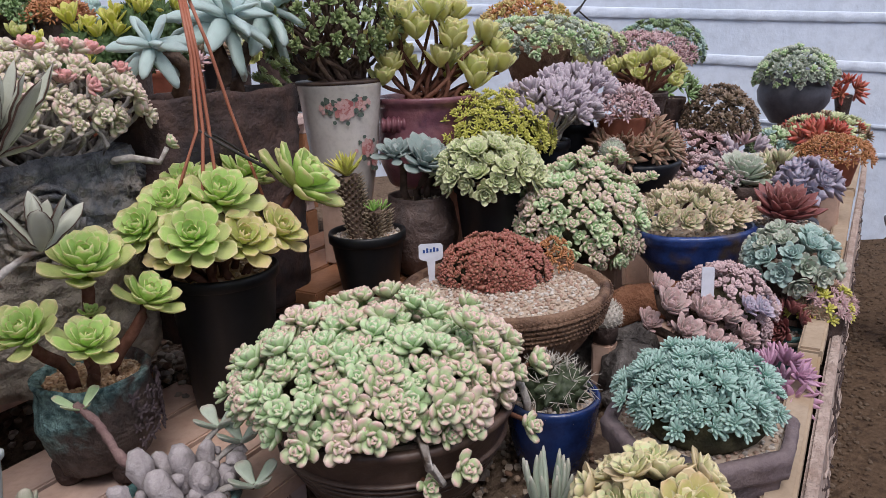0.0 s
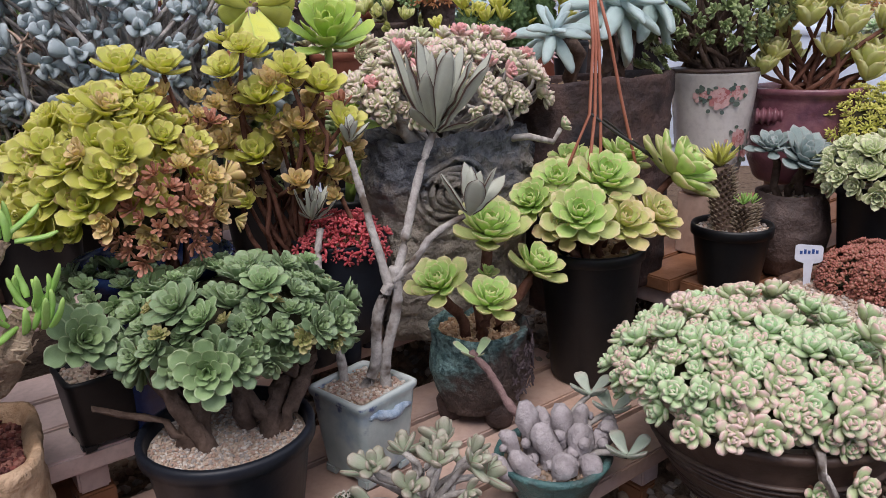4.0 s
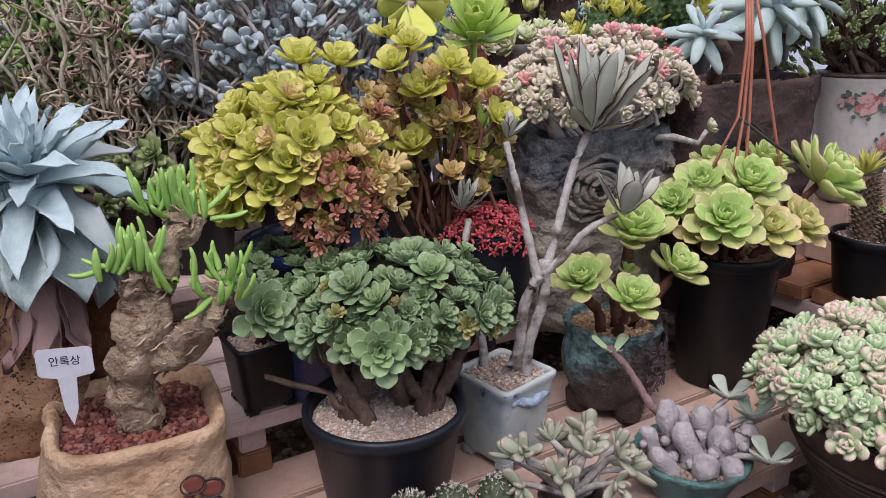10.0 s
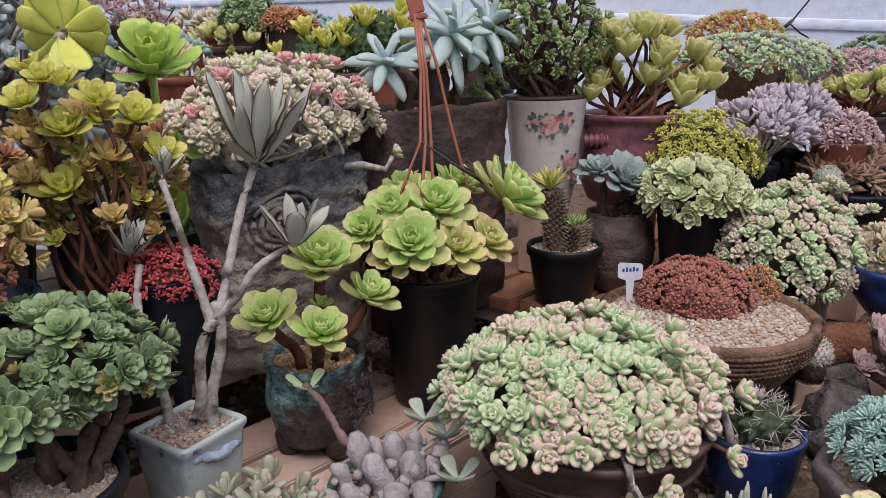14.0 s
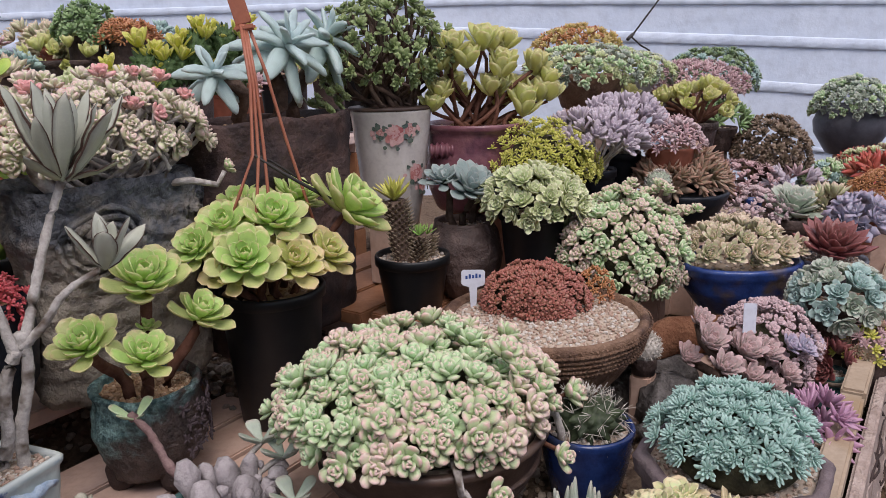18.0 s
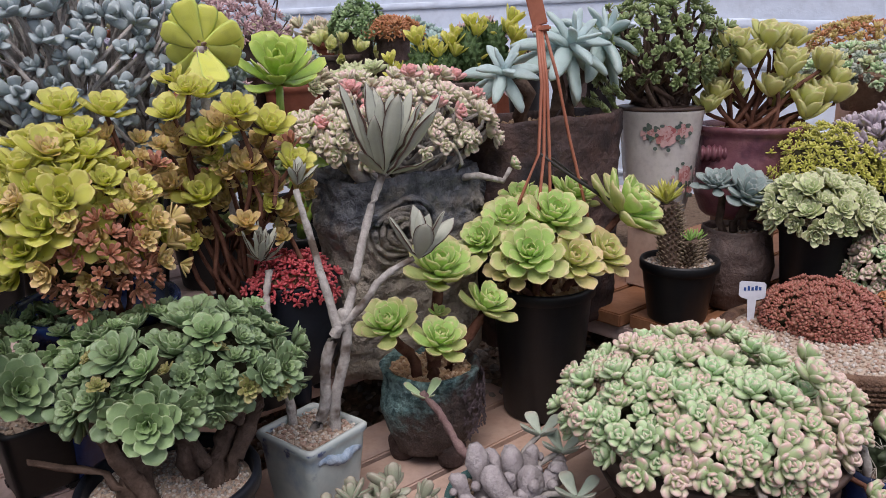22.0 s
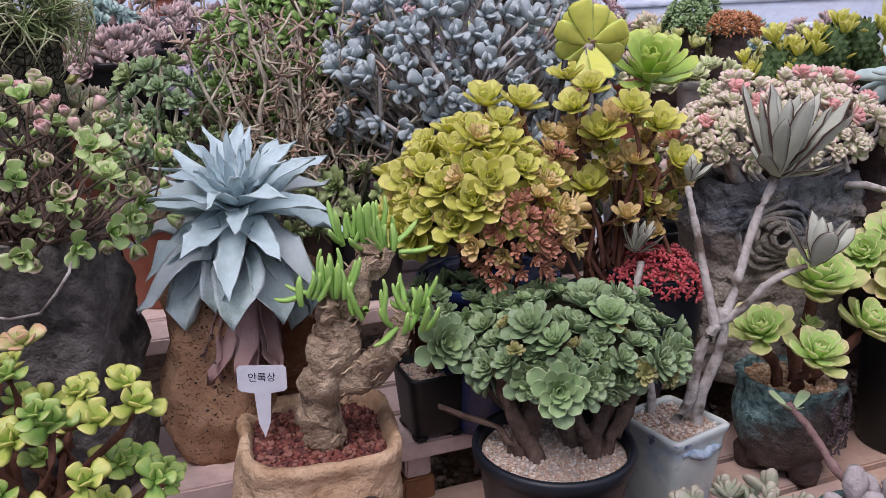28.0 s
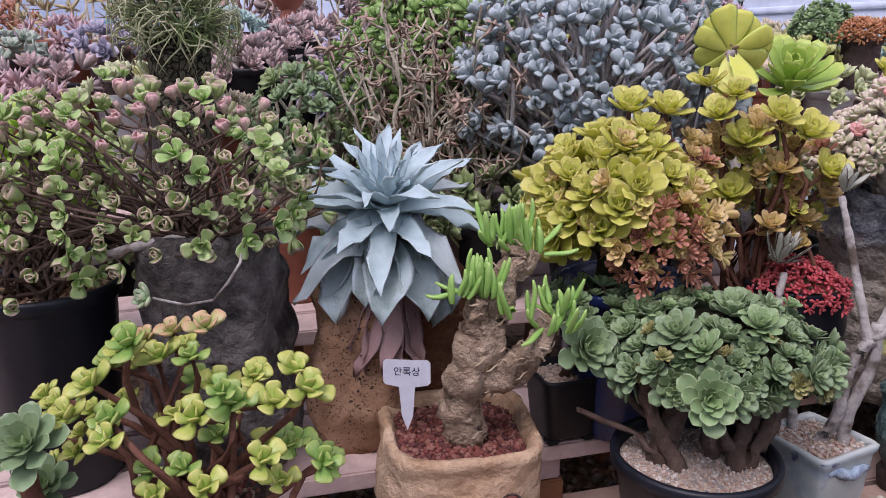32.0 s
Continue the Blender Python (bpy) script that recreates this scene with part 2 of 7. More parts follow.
def leaf_mesh(name, mat, age, kind="eche", width=.55, thick=.1, curl=35, cup=.35, fold=0.0, seed=1, fine=True, wave=.03, rim=None):
    p, q, uv = leaf_geo(kind, width, thick, curl, cup, fold, 9 if fine else 6, 10 if fine else 8, bool(rim))
    r = random.Random(seed)
    for i in range(len(p)):
        v = noise.noise_vector(Vector(p[i] * 2.2) + Vector((seed * 3.1, age * 5, 0)))
        p[i] += np.array(v) * wave
        p[i][2] += noise.noise(Vector(p[i] * 6) + Vector((seed * 1.7, 0, 0))) * wave * .9 * uv[i][0] ** 2
    me = quad_mesh(name, p, q, mat, uv, np.tile((age, r.random()), (len(p), 1)))
    if rim:
        me.materials.append(rim)
        nc = 10 if fine else 8
        for f in me.polygons:
            f.material_index = int(f.index % nc in (0, 4, 5, 9))
    return me


def turned_mesh(name, mat, profile, n=40, square=2.0, wob=0.0, seed=0, twist=0.0, sx=1.0, sy=1.0, smooth=True, facets=0):
    """A pot wall turned from (radius, height) pairs; square above 2 makes it squarer, wob hand-shaped."""
    pts, faces = [], []
    if wob:
        fine = [profile[0]]
        for (r0, z0), (r1, z1) in zip(profile, profile[1:]):
            k = max(1, round(math.hypot(r1 - r0, z1 - z0) / max(.006, wob * .8)))
            fine += [(r0 + (r1 - r0) * i / k, z0 + (z1 - z0) * i / k) for i in range(1, k + 1)]
        profile = fine
    a = np.arange(n) / n * 2 * np.pi
    if facets:
        form = np.cos(np.pi / facets) / np.cos((a % (2 * np.pi / facets)) - np.pi / facets)
    else:
        form = (np.abs(np.cos(a)) ** square + np.abs(np.sin(a)) ** square) ** (-1 / square)
    for k, (r, z) in enumerate(profile):
        for j in range(n):
            x, y = r * form[j] * math.cos(a[j]) * sx, r * form[j] * math.sin(a[j]) * sy
            if wob:
                v = noise.noise_vector(Vector((x, y, z)) * 14 + Vector((seed * 7.3, 0, 0))) * wob
                v += noise.noise_vector(Vector((x, y, z)) * 45 + Vector((0, seed * 3.3, 0))) * wob * .4
                v += noise.noise_vector(Vector((x, y, z)) * 110 + Vector((0, 0, seed * 2.3))) * wob * .18
                x, y, z2 = x + v.x, y + v.y, z + v.z * .5
            else:
                z2 = z
            pts.append((x, y, z2))
    m = len(profile)
    for k in range(m - 1):
        for j in range(n):
            faces.append((k * n + j, k * n + (j + 1) % n, (k + 1) * n + (j + 1) % n, (k + 1) * n + j))
    faces.append(tuple(reversed(range(n))))
    faces.append(tuple((m - 1) * n + j for j in range(n)))
    return quad_mesh(name, np.array(pts), faces, mat, smooth=smooth)


def tube_mesh(name, mat, chains, sides=8, rough=0.0, seed=0, rooted=False, grain=60):
    """Round stems along chains of (point, radius), with knots and bends."""
    pts, faces = [], []
    for chain in chains:
        base = len(pts)
        for i, (p, r) in enumerate(chain):
            p = Vector(p)
            d = (Vector(chain[min(i + 1, len(chain) - 1)][0]) - Vector(chain[max(i - 1, 0)][0])).normalized()
            s = d.orthogonal().normalized() if abs(d.z) > .9 else d.cross(Vector((0, 0, 1))).normalized()
            t = d.cross(s)
            for j in range(sides):
                a = j / sides * 2 * math.pi
                q = p + (s * math.cos(a) + t * math.sin(a)) * r
                if rough:
                    q += noise.noise_vector(q * grain + Vector((seed, 0, 0))) * rough + noise.noise_vector(q * grain * 3) * rough * .5
                pts.append(tuple(q))
        for i in range(len(chain) - 1):
            for j in range(sides):
                faces.append((base + i * sides + j, base + i * sides + (j + 1) % sides, base + (i + 1) * sides + (j + 1) % sides, base + (i + 1) * sides + j))
        if rooted:
            faces += [(base + (j + 1) % sides, base + j, -1) for j in range(sides)]
        else:
            faces.append(tuple(base + j for j in reversed(range(sides))))
        faces.append(tuple(base + (len(chain) - 1) * sides + j for j in range(sides)))
    if rooted:
        pts.append(tuple(sum((Vector(c[0][0]) for c in chains), Vector()) / len(chains) - Vector((0, 0, .01))))
        faces = [tuple(len(pts) - 1 if v < 0 else v for v in q) for q in faces]
    return quad_mesh(name, np.array(pts), faces, mat)


def curve_chain(a, b, r0, r1, bend=.02, n=6, seed=0):
    """A bent chain of points from a to b, thinning from r0 to r1."""
    r = random.Random(seed)
    a, b = Vector(a), Vector(b)
    off = Vector((r.uniform(-1, 1), r.uniform(-1, 1), r.uniform(-.3, .6))) * bend
    off2 = Vector((r.uniform(-1, 1), r.uniform(-1, 1), r.uniform(-.3, .3))) * bend * .6
    out = []
    for i in range(n):
        f = i / (n - 1)
        out.append((a.lerp(b, f) + off * math.sin(math.pi * f) + off2 * math.sin(2 * math.pi * f), r0 + (r1 - r0) * f))
    return out


ICO = None


def pebbles_mesh(name, mats, spots, sizes, flat=.75, seed=0):
    """Many loose stones in one mesh."""
    global ICO
    if ICO is None:
        bm = bmesh.new()
        bmesh.ops.create_icosphere(bm, subdivisions=1, radius=1)
        ICO = (np.array([v.co[:] for v in bm.verts]), np.array([[v.index for v in f.verts] for f in bm.faces]))
        bm.free()
    g = np.random.RandomState(seed)
    V, Q = ICO
    n = len(spots)
    sc = np.asarray(sizes)[:, None] * g.uniform(.65, 1.25, (n, 3)) * (1, 1, flat)
    pts = V[None] * sc[:, None] * (1 + g.uniform(-.16, .16, (n, len(V), 1)))
    a = g.uniform(0, 2 * np.pi, n)
    b = g.uniform(-.5, .5, n)
    c, s, cb, sb = np.cos(a), np.sin(a), np.cos(b), np.sin(b)
    x, y, z = pts[..., 0], pts[..., 1], pts[..., 2]
    y, z = y * cb[:, None] - z * sb[:, None], y * sb[:, None] + z * cb[:, None]
    x, y = x * c[:, None] - y * s[:, None], x * s[:, None] + y * c[:, None]
    pts = np.stack((x, y, z), -1) + np.asarray(spots)[:, None]
    faces = (Q[None] + (np.arange(n) * len(V))[:, None, None]).reshape(-1, 3)
    me = quad_mesh(name, pts.reshape(-1, 3), faces, None, smooth=False)
    for m in mats:
        me.materials.append(m)
    me.polygons.foreach_set("material_index", np.repeat(g.randint(0, len(mats), n), len(Q)))
    return me


def box_mesh(name, mat, lx, ly, lz, bevel=.004, wob=0.0, seed=0, cuts=1):
    """A block with worn edges, its foot at z = 0, centred in x and y."""
    bm = bmesh.new()
    bmesh.ops.create_cube(bm, size=1)
    for v in bm.verts:
        v.co = Vector((v.co.x * lx, v.co.y * ly, (v.co.z + .5) * lz))
    if bevel:
        bmesh.ops.bevel(bm, geom=bm.edges[:], offset=bevel, segments=2, affect="EDGES")
    if wob:
        bmesh.ops.subdivide_edges(bm, edges=bm.edges[:], cuts=cuts, use_grid_fill=True)
        for v in bm.verts:
            v.co += noise.noise_vector(v.co * 9 + Vector((seed, 0, 0))) * wob
    me = bpy.data.meshes.new(name)
    bm.to_mesh(me)
    bm.free()
    me.materials.append(mat)
    return me


# ---- things and parts ----
def thing(name, label, category, at, group="", turn=0.0):
    ob = new(name)
    ob.empty_display_size = .02
    ob.matrix_basis = pose(*at, 0, 0, turn)
    return tagged(ob, label, category, group)


def part(name, me, parent, m=None, label="", kind=""):
    ob = new(name, me)
    ob.parent = parent
    if m is not None:
        ob.matrix_basis = m
    return tagged(ob, label, kind=kind)


def setting(name, me, label, category, m=None):
    ob = new(name, me)
    if m is not None:
        ob.matrix_basis = m
    return tagged(ob, label, category, kind="structure")


def aim(p, normal, r=1.0, spin=None, flat=1.0):
    """A pose at p with its z along normal, scaled by r."""
    q = Vector(normal).to_track_quat("Z", "Y").to_matrix().to_4x4()
    s = rnd.uniform(0, 6.28) if spin is None else spin
    return Matrix.Translation(p) @ q @ Matrix.Rotation(s, 4, "Z") @ Matrix.Diagonal((r, r, r * flat, 1))


def big_rosette(parent, p, normal, r, leaves, n=26, inner=80, outer=8, small=.3, stack=.12, name="rosette", label="", droop=0.0, spin=0.0):
    """A rosette whose leaves are each a mesh of their own under it; leaves: meshes from heart to rim."""
    head = new(name)
    head.empty_display_size = .01
    head.parent = parent
    head.matrix_basis = aim(p, normal, 1.0, spin)
    if label:
        tagged(head, label)
    for i in range(n):
        f = (i + .5) / n
        el = inner + (outer - inner) * f ** .8 + rnd.uniform(-5, 5) - droop * max(0, f - .75) * 4
        L = r * (small + (1 - small) * f ** .7) * rnd.uniform(.92, 1.07)
        me = leaves[min(len(leaves) - 1, int(f * len(leaves)))]
        m = Matrix.Rotation(i * GOLD + rnd.uniform(-.1, .1), 4, "Z") @ Matrix.Translation((.04 * r, 0, stack * r * (1 - f))) @ Matrix.Rotation(-radians(el), 4, "Y") @ Matrix.Diagonal((L, L, L, 1))
        part("leaf", me, head, m)
    return head


def dome(n, rx, ry, rz, jitter=.3, lo=0.0, full=1.0, seed=3):
    """n spots spread over a dome: place and outward normal."""
    r = random.Random(seed)
    out = []
    for i in range(n):
        c = 1 - (i + .5) / n * (1 - lo)
        a = i * GOLD
        s = math.sqrt(max(0, 1 - c * c))
        d = Vector((s * math.cos(a), s * math.sin(a), c))
        k = 1 + r.uniform(-jitter, jitter) * .3
        p = Vector((d.x * rx, d.y * ry, d.z * rz)) * k
        nrm = Vector((d.x / rx, d.y / ry, d.z / rz)).normalized()
        nrm = (nrm + Vector((r.uniform(-1, 1), r.uniform(-1, 1), r.uniform(-.2, 1))) * jitter).normalized()
        out.append((p, nrm))
    return out


def soil(parent, r, z, mats, n=260, size=.0035, square=2.0, sx=1.0, sy=1.0, seed=1, heap=.0, bed=None):
    """Grit in a pot: a heaped bed and its loose grains."""
    g = random.Random(seed)
    spots, sizes = [], []
    for i in range(n):
        f = math.sqrt((i + .5) / n)
        a = i * GOLD
        k = (abs(math.cos(a)) ** square + abs(math.sin(a)) ** square) ** (-1 / square)
        d = r * f * .97 * k
        spots.append((d * math.cos(a) * sx + g.uniform(-1, 1) * size, d * math.sin(a) * sy + g.uniform(-1, 1) * size, z + heap * (1 - f * f) + g.uniform(-.2, .4) * size))
        sizes.append(size * g.uniform(.6, 1.35))
    prof = [(r, z - .012), (r, z - size * .4)] + [(r * k, z - size * .4 + heap * (1 - k * k)) for k in (.8, .5, .2, .02)]
    b = part("soil", turned_mesh("soil", bed or mats[0], prof, 28, square, sx=sx, sy=sy), parent)
    part("grit", pebbles_mesh("grit", mats, spots, sizes, seed=seed), b, kind="stuff")


# ---- palette ----
M_PLANK = plain_mat("weathered_plank", (.60, .40, .31), (.72, .52, .43), 14, .75, .25, .25, 60, c=(.52, .39, .35), vary=.35)
M_PLANK2 = plain_mat("grey_plank", (.62, .47, .43), (.74, .58, .54), 16, .8, .2, .25, 60, c=(.50, .38, .36), vary=.3)
M_POST = plain_mat("stained_post", (.27, .12, .06), (.36, .17, .09), 18, .65, .3, .25, 70, vary=.3)
M_EDGE = plain_mat("pale_board", (.42, .32, .23), (.52, .41, .31), 16, .7, .25, .25, 70, c=(.40, .28, .17), vary=.3)
M_BARK = plain_mat("bark_face", (.44, .34, .30), (.60, .49, .44), 20, .9, .15, 1.0, 40, c=(.34, .25, .21), dist=.02)
M_GROUND = plain_mat("brown_gravel", (.085, .055, .036), (.14, .095, .065), 60, .95, .1, 1.0, 90, c=(.05, .033, .024), dist=.01)
M_BED = plain_mat("packed_tan_gravel", (.15, .105, .075), (.25, .18, .13), 90, .95, .1, 1.0, 130, c=(.09, .06, .045), dist=.012)
M_GSTONE = [plain_mat("ground_stone_" + k, a, b, 90, .9, .2, .3) for k, a, b in (("umber", (.07, .046, .032), (.11, .075, .052)), ("tan", (.11, .078, .055), (.15, .11, .08)))]
M_PEB = [plain_mat("pebble_" + k, a, b, 90, .8, .25, .3, vary=.0) for k, a, b in (("tan", (.27, .19, .135), (.35, .26, .19)), ("grey", (.20, .17, .15), (.28, .24, .21)), ("brown", (.17, .10, .07), (.24, .15, .10)), ("pale", (.36, .29, .23), (.43, .36, .29)))]
M_GRIT = [plain_mat("grit_" + k, a, b, 120, .85, .25, .3) for k, a, b in (("cream", (.46, .36, .28), (.54, .44, .36)), ("rose", (.38, .26, .20), (.46, .33, .27)), ("grey", (.30, .27, .25), (.38, .34, .31)), ("white", (.55, .50, .45), (.62, .57, .52)))]
M_TANGRIT = [plain_mat("sand_" + k, a, b, 120, .85, .25, .3) for k, a, b in (("tan", (.42, .27, .16), (.50, .34, .21)), ("brown", (.30, .18, .11), (.38, .24, .15)), ("buff", (.52, .38, .26), (.6, .46, .33)))]
M_LAVA = [plain_mat("lava_" + k, a, b, 120, .95, .15, .6) for k, a, b in (("red", (.17, .055, .045), (.23, .08, .065)), ("dark", (.09, .035, .033), (.14, .055, .05)), ("rust", (.25, .11, .085), (.30, .145, .115)))]
M_SHEET = plain_mat("white_film", (.66, .75, .90), (.72, .80, .93), 3, .45, .3, .4, 5, dist=.03)
M_BLACK = plain_mat("black_plastic", (.009, .010, .012), (.014, .015, .017), 25, .42, .35, .08, 120)
M_BLUEBLK = plain_mat("dull_navy_plastic", (.008, .010, .016), (.013, .016, .023), 25, .42, .3, .1, 120)
M_TERRA = plain_mat("red_plastic_clay", (.26, .085, .05), (.31, .11, .07), 14, .6, .35, .15, 80)
M_BLUEGL = plain_mat("cobalt_glaze", (.010, .022, .09), (.018, .045, .17), 34, .22, .6, .35, 50, c=(.05, .06, .08))
M_BLUEBAS = plain_mat("worn_cobalt_glaze", (.012, .028, .12), (.03, .075, .27), 34, .28, .6, .6, 50, c=(.10, .075, .06))
M_BROWN = plain_mat("brown_stoneware", (.055, .034, .028), (.085, .052, .042), 30, .45, .45, .4, 60, c=(.13, .085, .065))
M_BASIN = plain_mat("speckled_stoneware", (.20, .115, .075), (.27, .165, .11), 40, .7, .3, .9, 110, c=(.10, .055, .04), dist=.008)
M_OCT = plain_mat("mauve_grey_stoneware", (.15, .115, .125), (.21, .165, .17), 26, .7, .3, .6, 70, c=(.06, .06, .075), dist=.008)
M_ROSEW = plain_mat("cream_glaze", (.60, .55, .52), (.66, .62, .58), 16, .25, .55, .08, 60)
M_PURPLE = plain_mat("plum_glaze", (.16, .055, .075), (.24, .10, .115), 34, .3, .55, .4, 80, c=(.09, .03, .05))
def bark_glaze():
    """Log-like stoneware: tan below, slate-blue glaze brushed over the upper part, grooved grain."""
    k = Mat("bark_stoneware", .6, 0, .4)
    tc = k.t.nodes.new("ShaderNodeTexCoord")
    s = k.t.nodes.new("ShaderNodeSeparateXYZ")
    k.link(tc.outputs["Object"], s.inputs[0])
    tan = k.mix(k.ramp(k.noise(26, 6), .35, .65), (.27, .235, .20), (.50, .44, .36))
    slate = k.mix(k.ramp(k.noise(40, 6), .35, .65), (.04, .046, .06), (.18, .19, .21))
    up = k.math("ADD", k.math("MULTIPLY", s.outputs[2], 4.0), k.math("MULTIPLY", k.noise(13, 5), 1.6))
    k.colour(k.mix(k.ramp(up, 1.76, 2.04), tan, slate))
    w = k.node("ShaderNodeTexWave", Scale=9.0, Distortion=9.0, Detail=4.0)
    w.bands_direction = "Z"
    k.link(tc.outputs["Object"], w.inputs["Vector"])
    k.bump(k.math("ADD", k.math("MULTIPLY", w.outputs["Fac"], .22), k.noise(45, 6)), 1.0, .025)
    return k.m


M_LOG = bark_glaze()
M_TROUGH = plain_mat("charred_stoneware", (.05, .035, .035), (.11, .065, .055), 16, .7, .3, .9, 40, c=(.022, .02, .024), dist=.012)
M_CLAYD = plain_mat("dark_clay", (.06, .04, .036), (.12, .082, .072), 28, .55, .4, .9, 60, c=(.04, .03, .03), dist=.008)
M_TEALPOT = plain_mat("patina_glaze", (.045, .12, .125), (.10, .21, .20), 34, .45, .45, .9, 70, c=(.07, .055, .045), dist=.008)
def patina():
    """Umber clay with turquoise glaze that runs down from the rim."""
    k = Mat("runny_patina_glaze", .5, 0, .4)
    tc = k.t.nodes.new("ShaderNodeTexCoord")
    s = k.t.nodes.new("ShaderNodeSeparateXYZ")
    k.link(tc.outputs["Object"], s.inputs[0])
    clay = k.mix(k.ramp(k.noise(40, 5), .35, .65), (.045, .032, .030), (.12, .085, .075))
    teal = k.mix(k.ramp(k.noise(75, 6), .4, .6), (.065, .14, .145), (.26, .43, .42))
    run = k.math("ADD", k.math("MULTIPLY", s.outputs[2], 5.0), k.math("ADD", k.math("MULTIPLY", s.outputs[0], -3.0), k.math("MULTIPLY", k.noise(22, 4), 1.1)))
    k.colour(k.mix(k.ramp(run, 1.05, 1.3), clay, teal))
    k.bump(k.noise(90, 6), 1.0, .02)
    return k.m


M_PATINA = patina()
M_FLOWER = plain_mat("dusky_clay_flower", (.085, .06, .07), (.14, .105, .115), 60, .6, .35, .6, 90)
M_DARKPOT = plain_mat("dark_umber_clay", (.045, .03, .028), (.085, .055, .05), 34, .65, .35, .9, 80, dist=.01)
def washed():
    """Pale celadon glaze with a blue brushed wash under the rim and a dark smudge in it."""
    k = Mat("pale_celadon_glaze", .3, 0, .5)
    tc = k.t.nodes.new("ShaderNodeTexCoord")
    s = k.t.nodes.new("ShaderNodeSeparateXYZ")
    k.link(tc.outputs["Object"], s.inputs[0])
    col = k.mix(k.ramp(k.noise(18, 5), .35, .65), (.34, .42, .43), (.47, .54, .53))
    up = k.math("ADD", k.math("MULTIPLY", s.outputs[2], 9.0), k.math("MULTIPLY", k.noise(30, 4), 1.1))
    col = k.mix(k.math("MULTIPLY", k.ramp(k.noise(16, 5), .52, .68), .7), col, (.17, .26, .40))
    col = k.mix(k.math("MULTIPLY", k.ramp(up, 1.45, 1.7), k.ramp(k.noise(40, 4), .55, .64)), col, (.05, .08, .20))
    col = k.mix(k.ramp(k.math("ADD", s.outputs[2], k.math("MULTIPLY", k.noise(60, 3), .006)), .1355, .1385), col, (.50, .55, .54))
    k.colour(col)
    k.bump(k.noise(60, 5), .25, .004)
    return k.m


M_WPOT = washed()
M_WBLUE = plain_mat("blue_wash_glaze", (.26, .37, .52), (.48, .57, .66), 60, .3, .5, .6, 90, c=(.07, .11, .22), dist=.008)
M_TAN = plain_mat("ochre_stoneware", (.40, .25, .145), (.66, .48, .33), 17, .75, .3, 1.0, 45, c=(.19, .12, .07), dist=.014)
M_REDGL = plain_mat("red_brown_glaze", (.14, .04, .03), (.21, .06, .045), 50, .3, .5, .4, 80)
M_STONE = plain_mat("porous_tan_stone", (.36, .21, .125), (.48, .30, .19), 26, .9, .15, 1.0, 120, c=(.27, .15, .085), dist=.006, pits=270)
M_STONE2 = plain_mat("red_brown_rock", (.16, .065, .035), (.25, .12, .07), 26, .9, .15, 1.0, 100, dist=.012)
M_DSTONE = plain_mat("dark_carved_stone", (.085, .075, .072), (.20, .182, .172), 34, .85, .25, 1.0, 70, c=(.04, .035, .035), dist=.022)
M_GREYP = plain_mat("pale_grey_clay", (.36, .35, .35), (.44, .43, .42), 24, .7, .3, .4, 70)
M_WHITE = plain_mat("white_plastic", (.58, .60, .68), (.64, .66, .74), 10, .4, .4, .05, 60)
M_INK = plain_mat("black_ink", (.02, .02, .035), (.03, .03, .05), 30, .5, .3, .0)
M_BLUEINK = plain_mat("blue_ink", (.02, .06, .22), (.03, .08, .28), 30, .5, .3, .0)
M_HANG = plain_mat("brick_red_plastic", (.36, .12, .07), (.42, .16, .10), 20, .45, .4, .1, 60)
M_WIRE = plain_mat("dark_wire", (.03, .028, .028), (.05, .045, .04), 40, .5, .4, .2)
M_BARREL = plain_mat("blue_barrel_plastic", (.05, .16, .26), (.08, .22, .33), 12, .5, .4, .1)
M_JAR = plain_mat("slate_jar_glaze", (.05, .05, .065), (.09, .09, .11), 16, .45, .45, .3)
M_BARKST = plain_mat("grey_stem", (.36, .33, .31), (.54, .51, .48), 60, .85, .2, .8, 150, c=(.12, .09, .07))
M_BRST = plain_mat("brown_stem", (.08, .052, .04), (.16, .11, .085), 60, .85, .2, .8, 150)
M_REDST = plain_mat("red_brown_stem", (.12, .05, .032), (.20, .095, .065), 60, .8, .2, .6, 150)
M_DRYST = plain_mat("straw_twig", (.46, .41, .31), (.63, .57, .45), 50, .9, .15, .8, 120, c=(.25, .19, .14))
M_MAUVEST = plain_mat("mauve_grey_stem", (.17, .10, .10), (.28, .19, .18), 60, .8, .2, .8, 150)
M_CAUD = plain_mat("grey_caudex_skin", (.37, .33, .34), (.48, .44, .45), 60, .85, .2, .7, 90, c=(.28, .25, .255), dist=.008)
M_TRUNK = plain_mat("peeling_trunk", (.24, .16, .11), (.58, .45, .32), 26, .85, .2, 1.0, 50, c=(.13, .085, .06), dist=.03)
M_FLAKE = plain_mat("peeling_bark", (.40, .29, .19), (.58, .46, .33), 40, .9, .15, .8, 90, c=(.20, .13, .09), dist=.01)
M_TUB = plain_mat("tan_tubercle", (.20, .15, .10), (.32, .26, .19), 80, .7, .3, .3)
M_KALRIM = plain_mat("dark_leaf_rim", (.06, .035, .028), (.13, .08, .065), 60, .8, .2, .2)
M_SPINE = plain_mat("pale_spine", (.55, .50, .45), (.66, .62, .56), 80, .6, .3, .0)
M_CACT = plain_mat("cactus_skin", (.03, .045, .024), (.065, .088, .045), 40, .55, .35, .4, 120)
M_ROSE = plain_mat("rose_decal", (.36, .10, .10), (.50, .24, .22), 90, .3, .5, .0)
M_ROSE2 = plain_mat("pale_rose_decal", (.52, .28, .27), (.60, .40, .38), 90, .3, .5, .0)
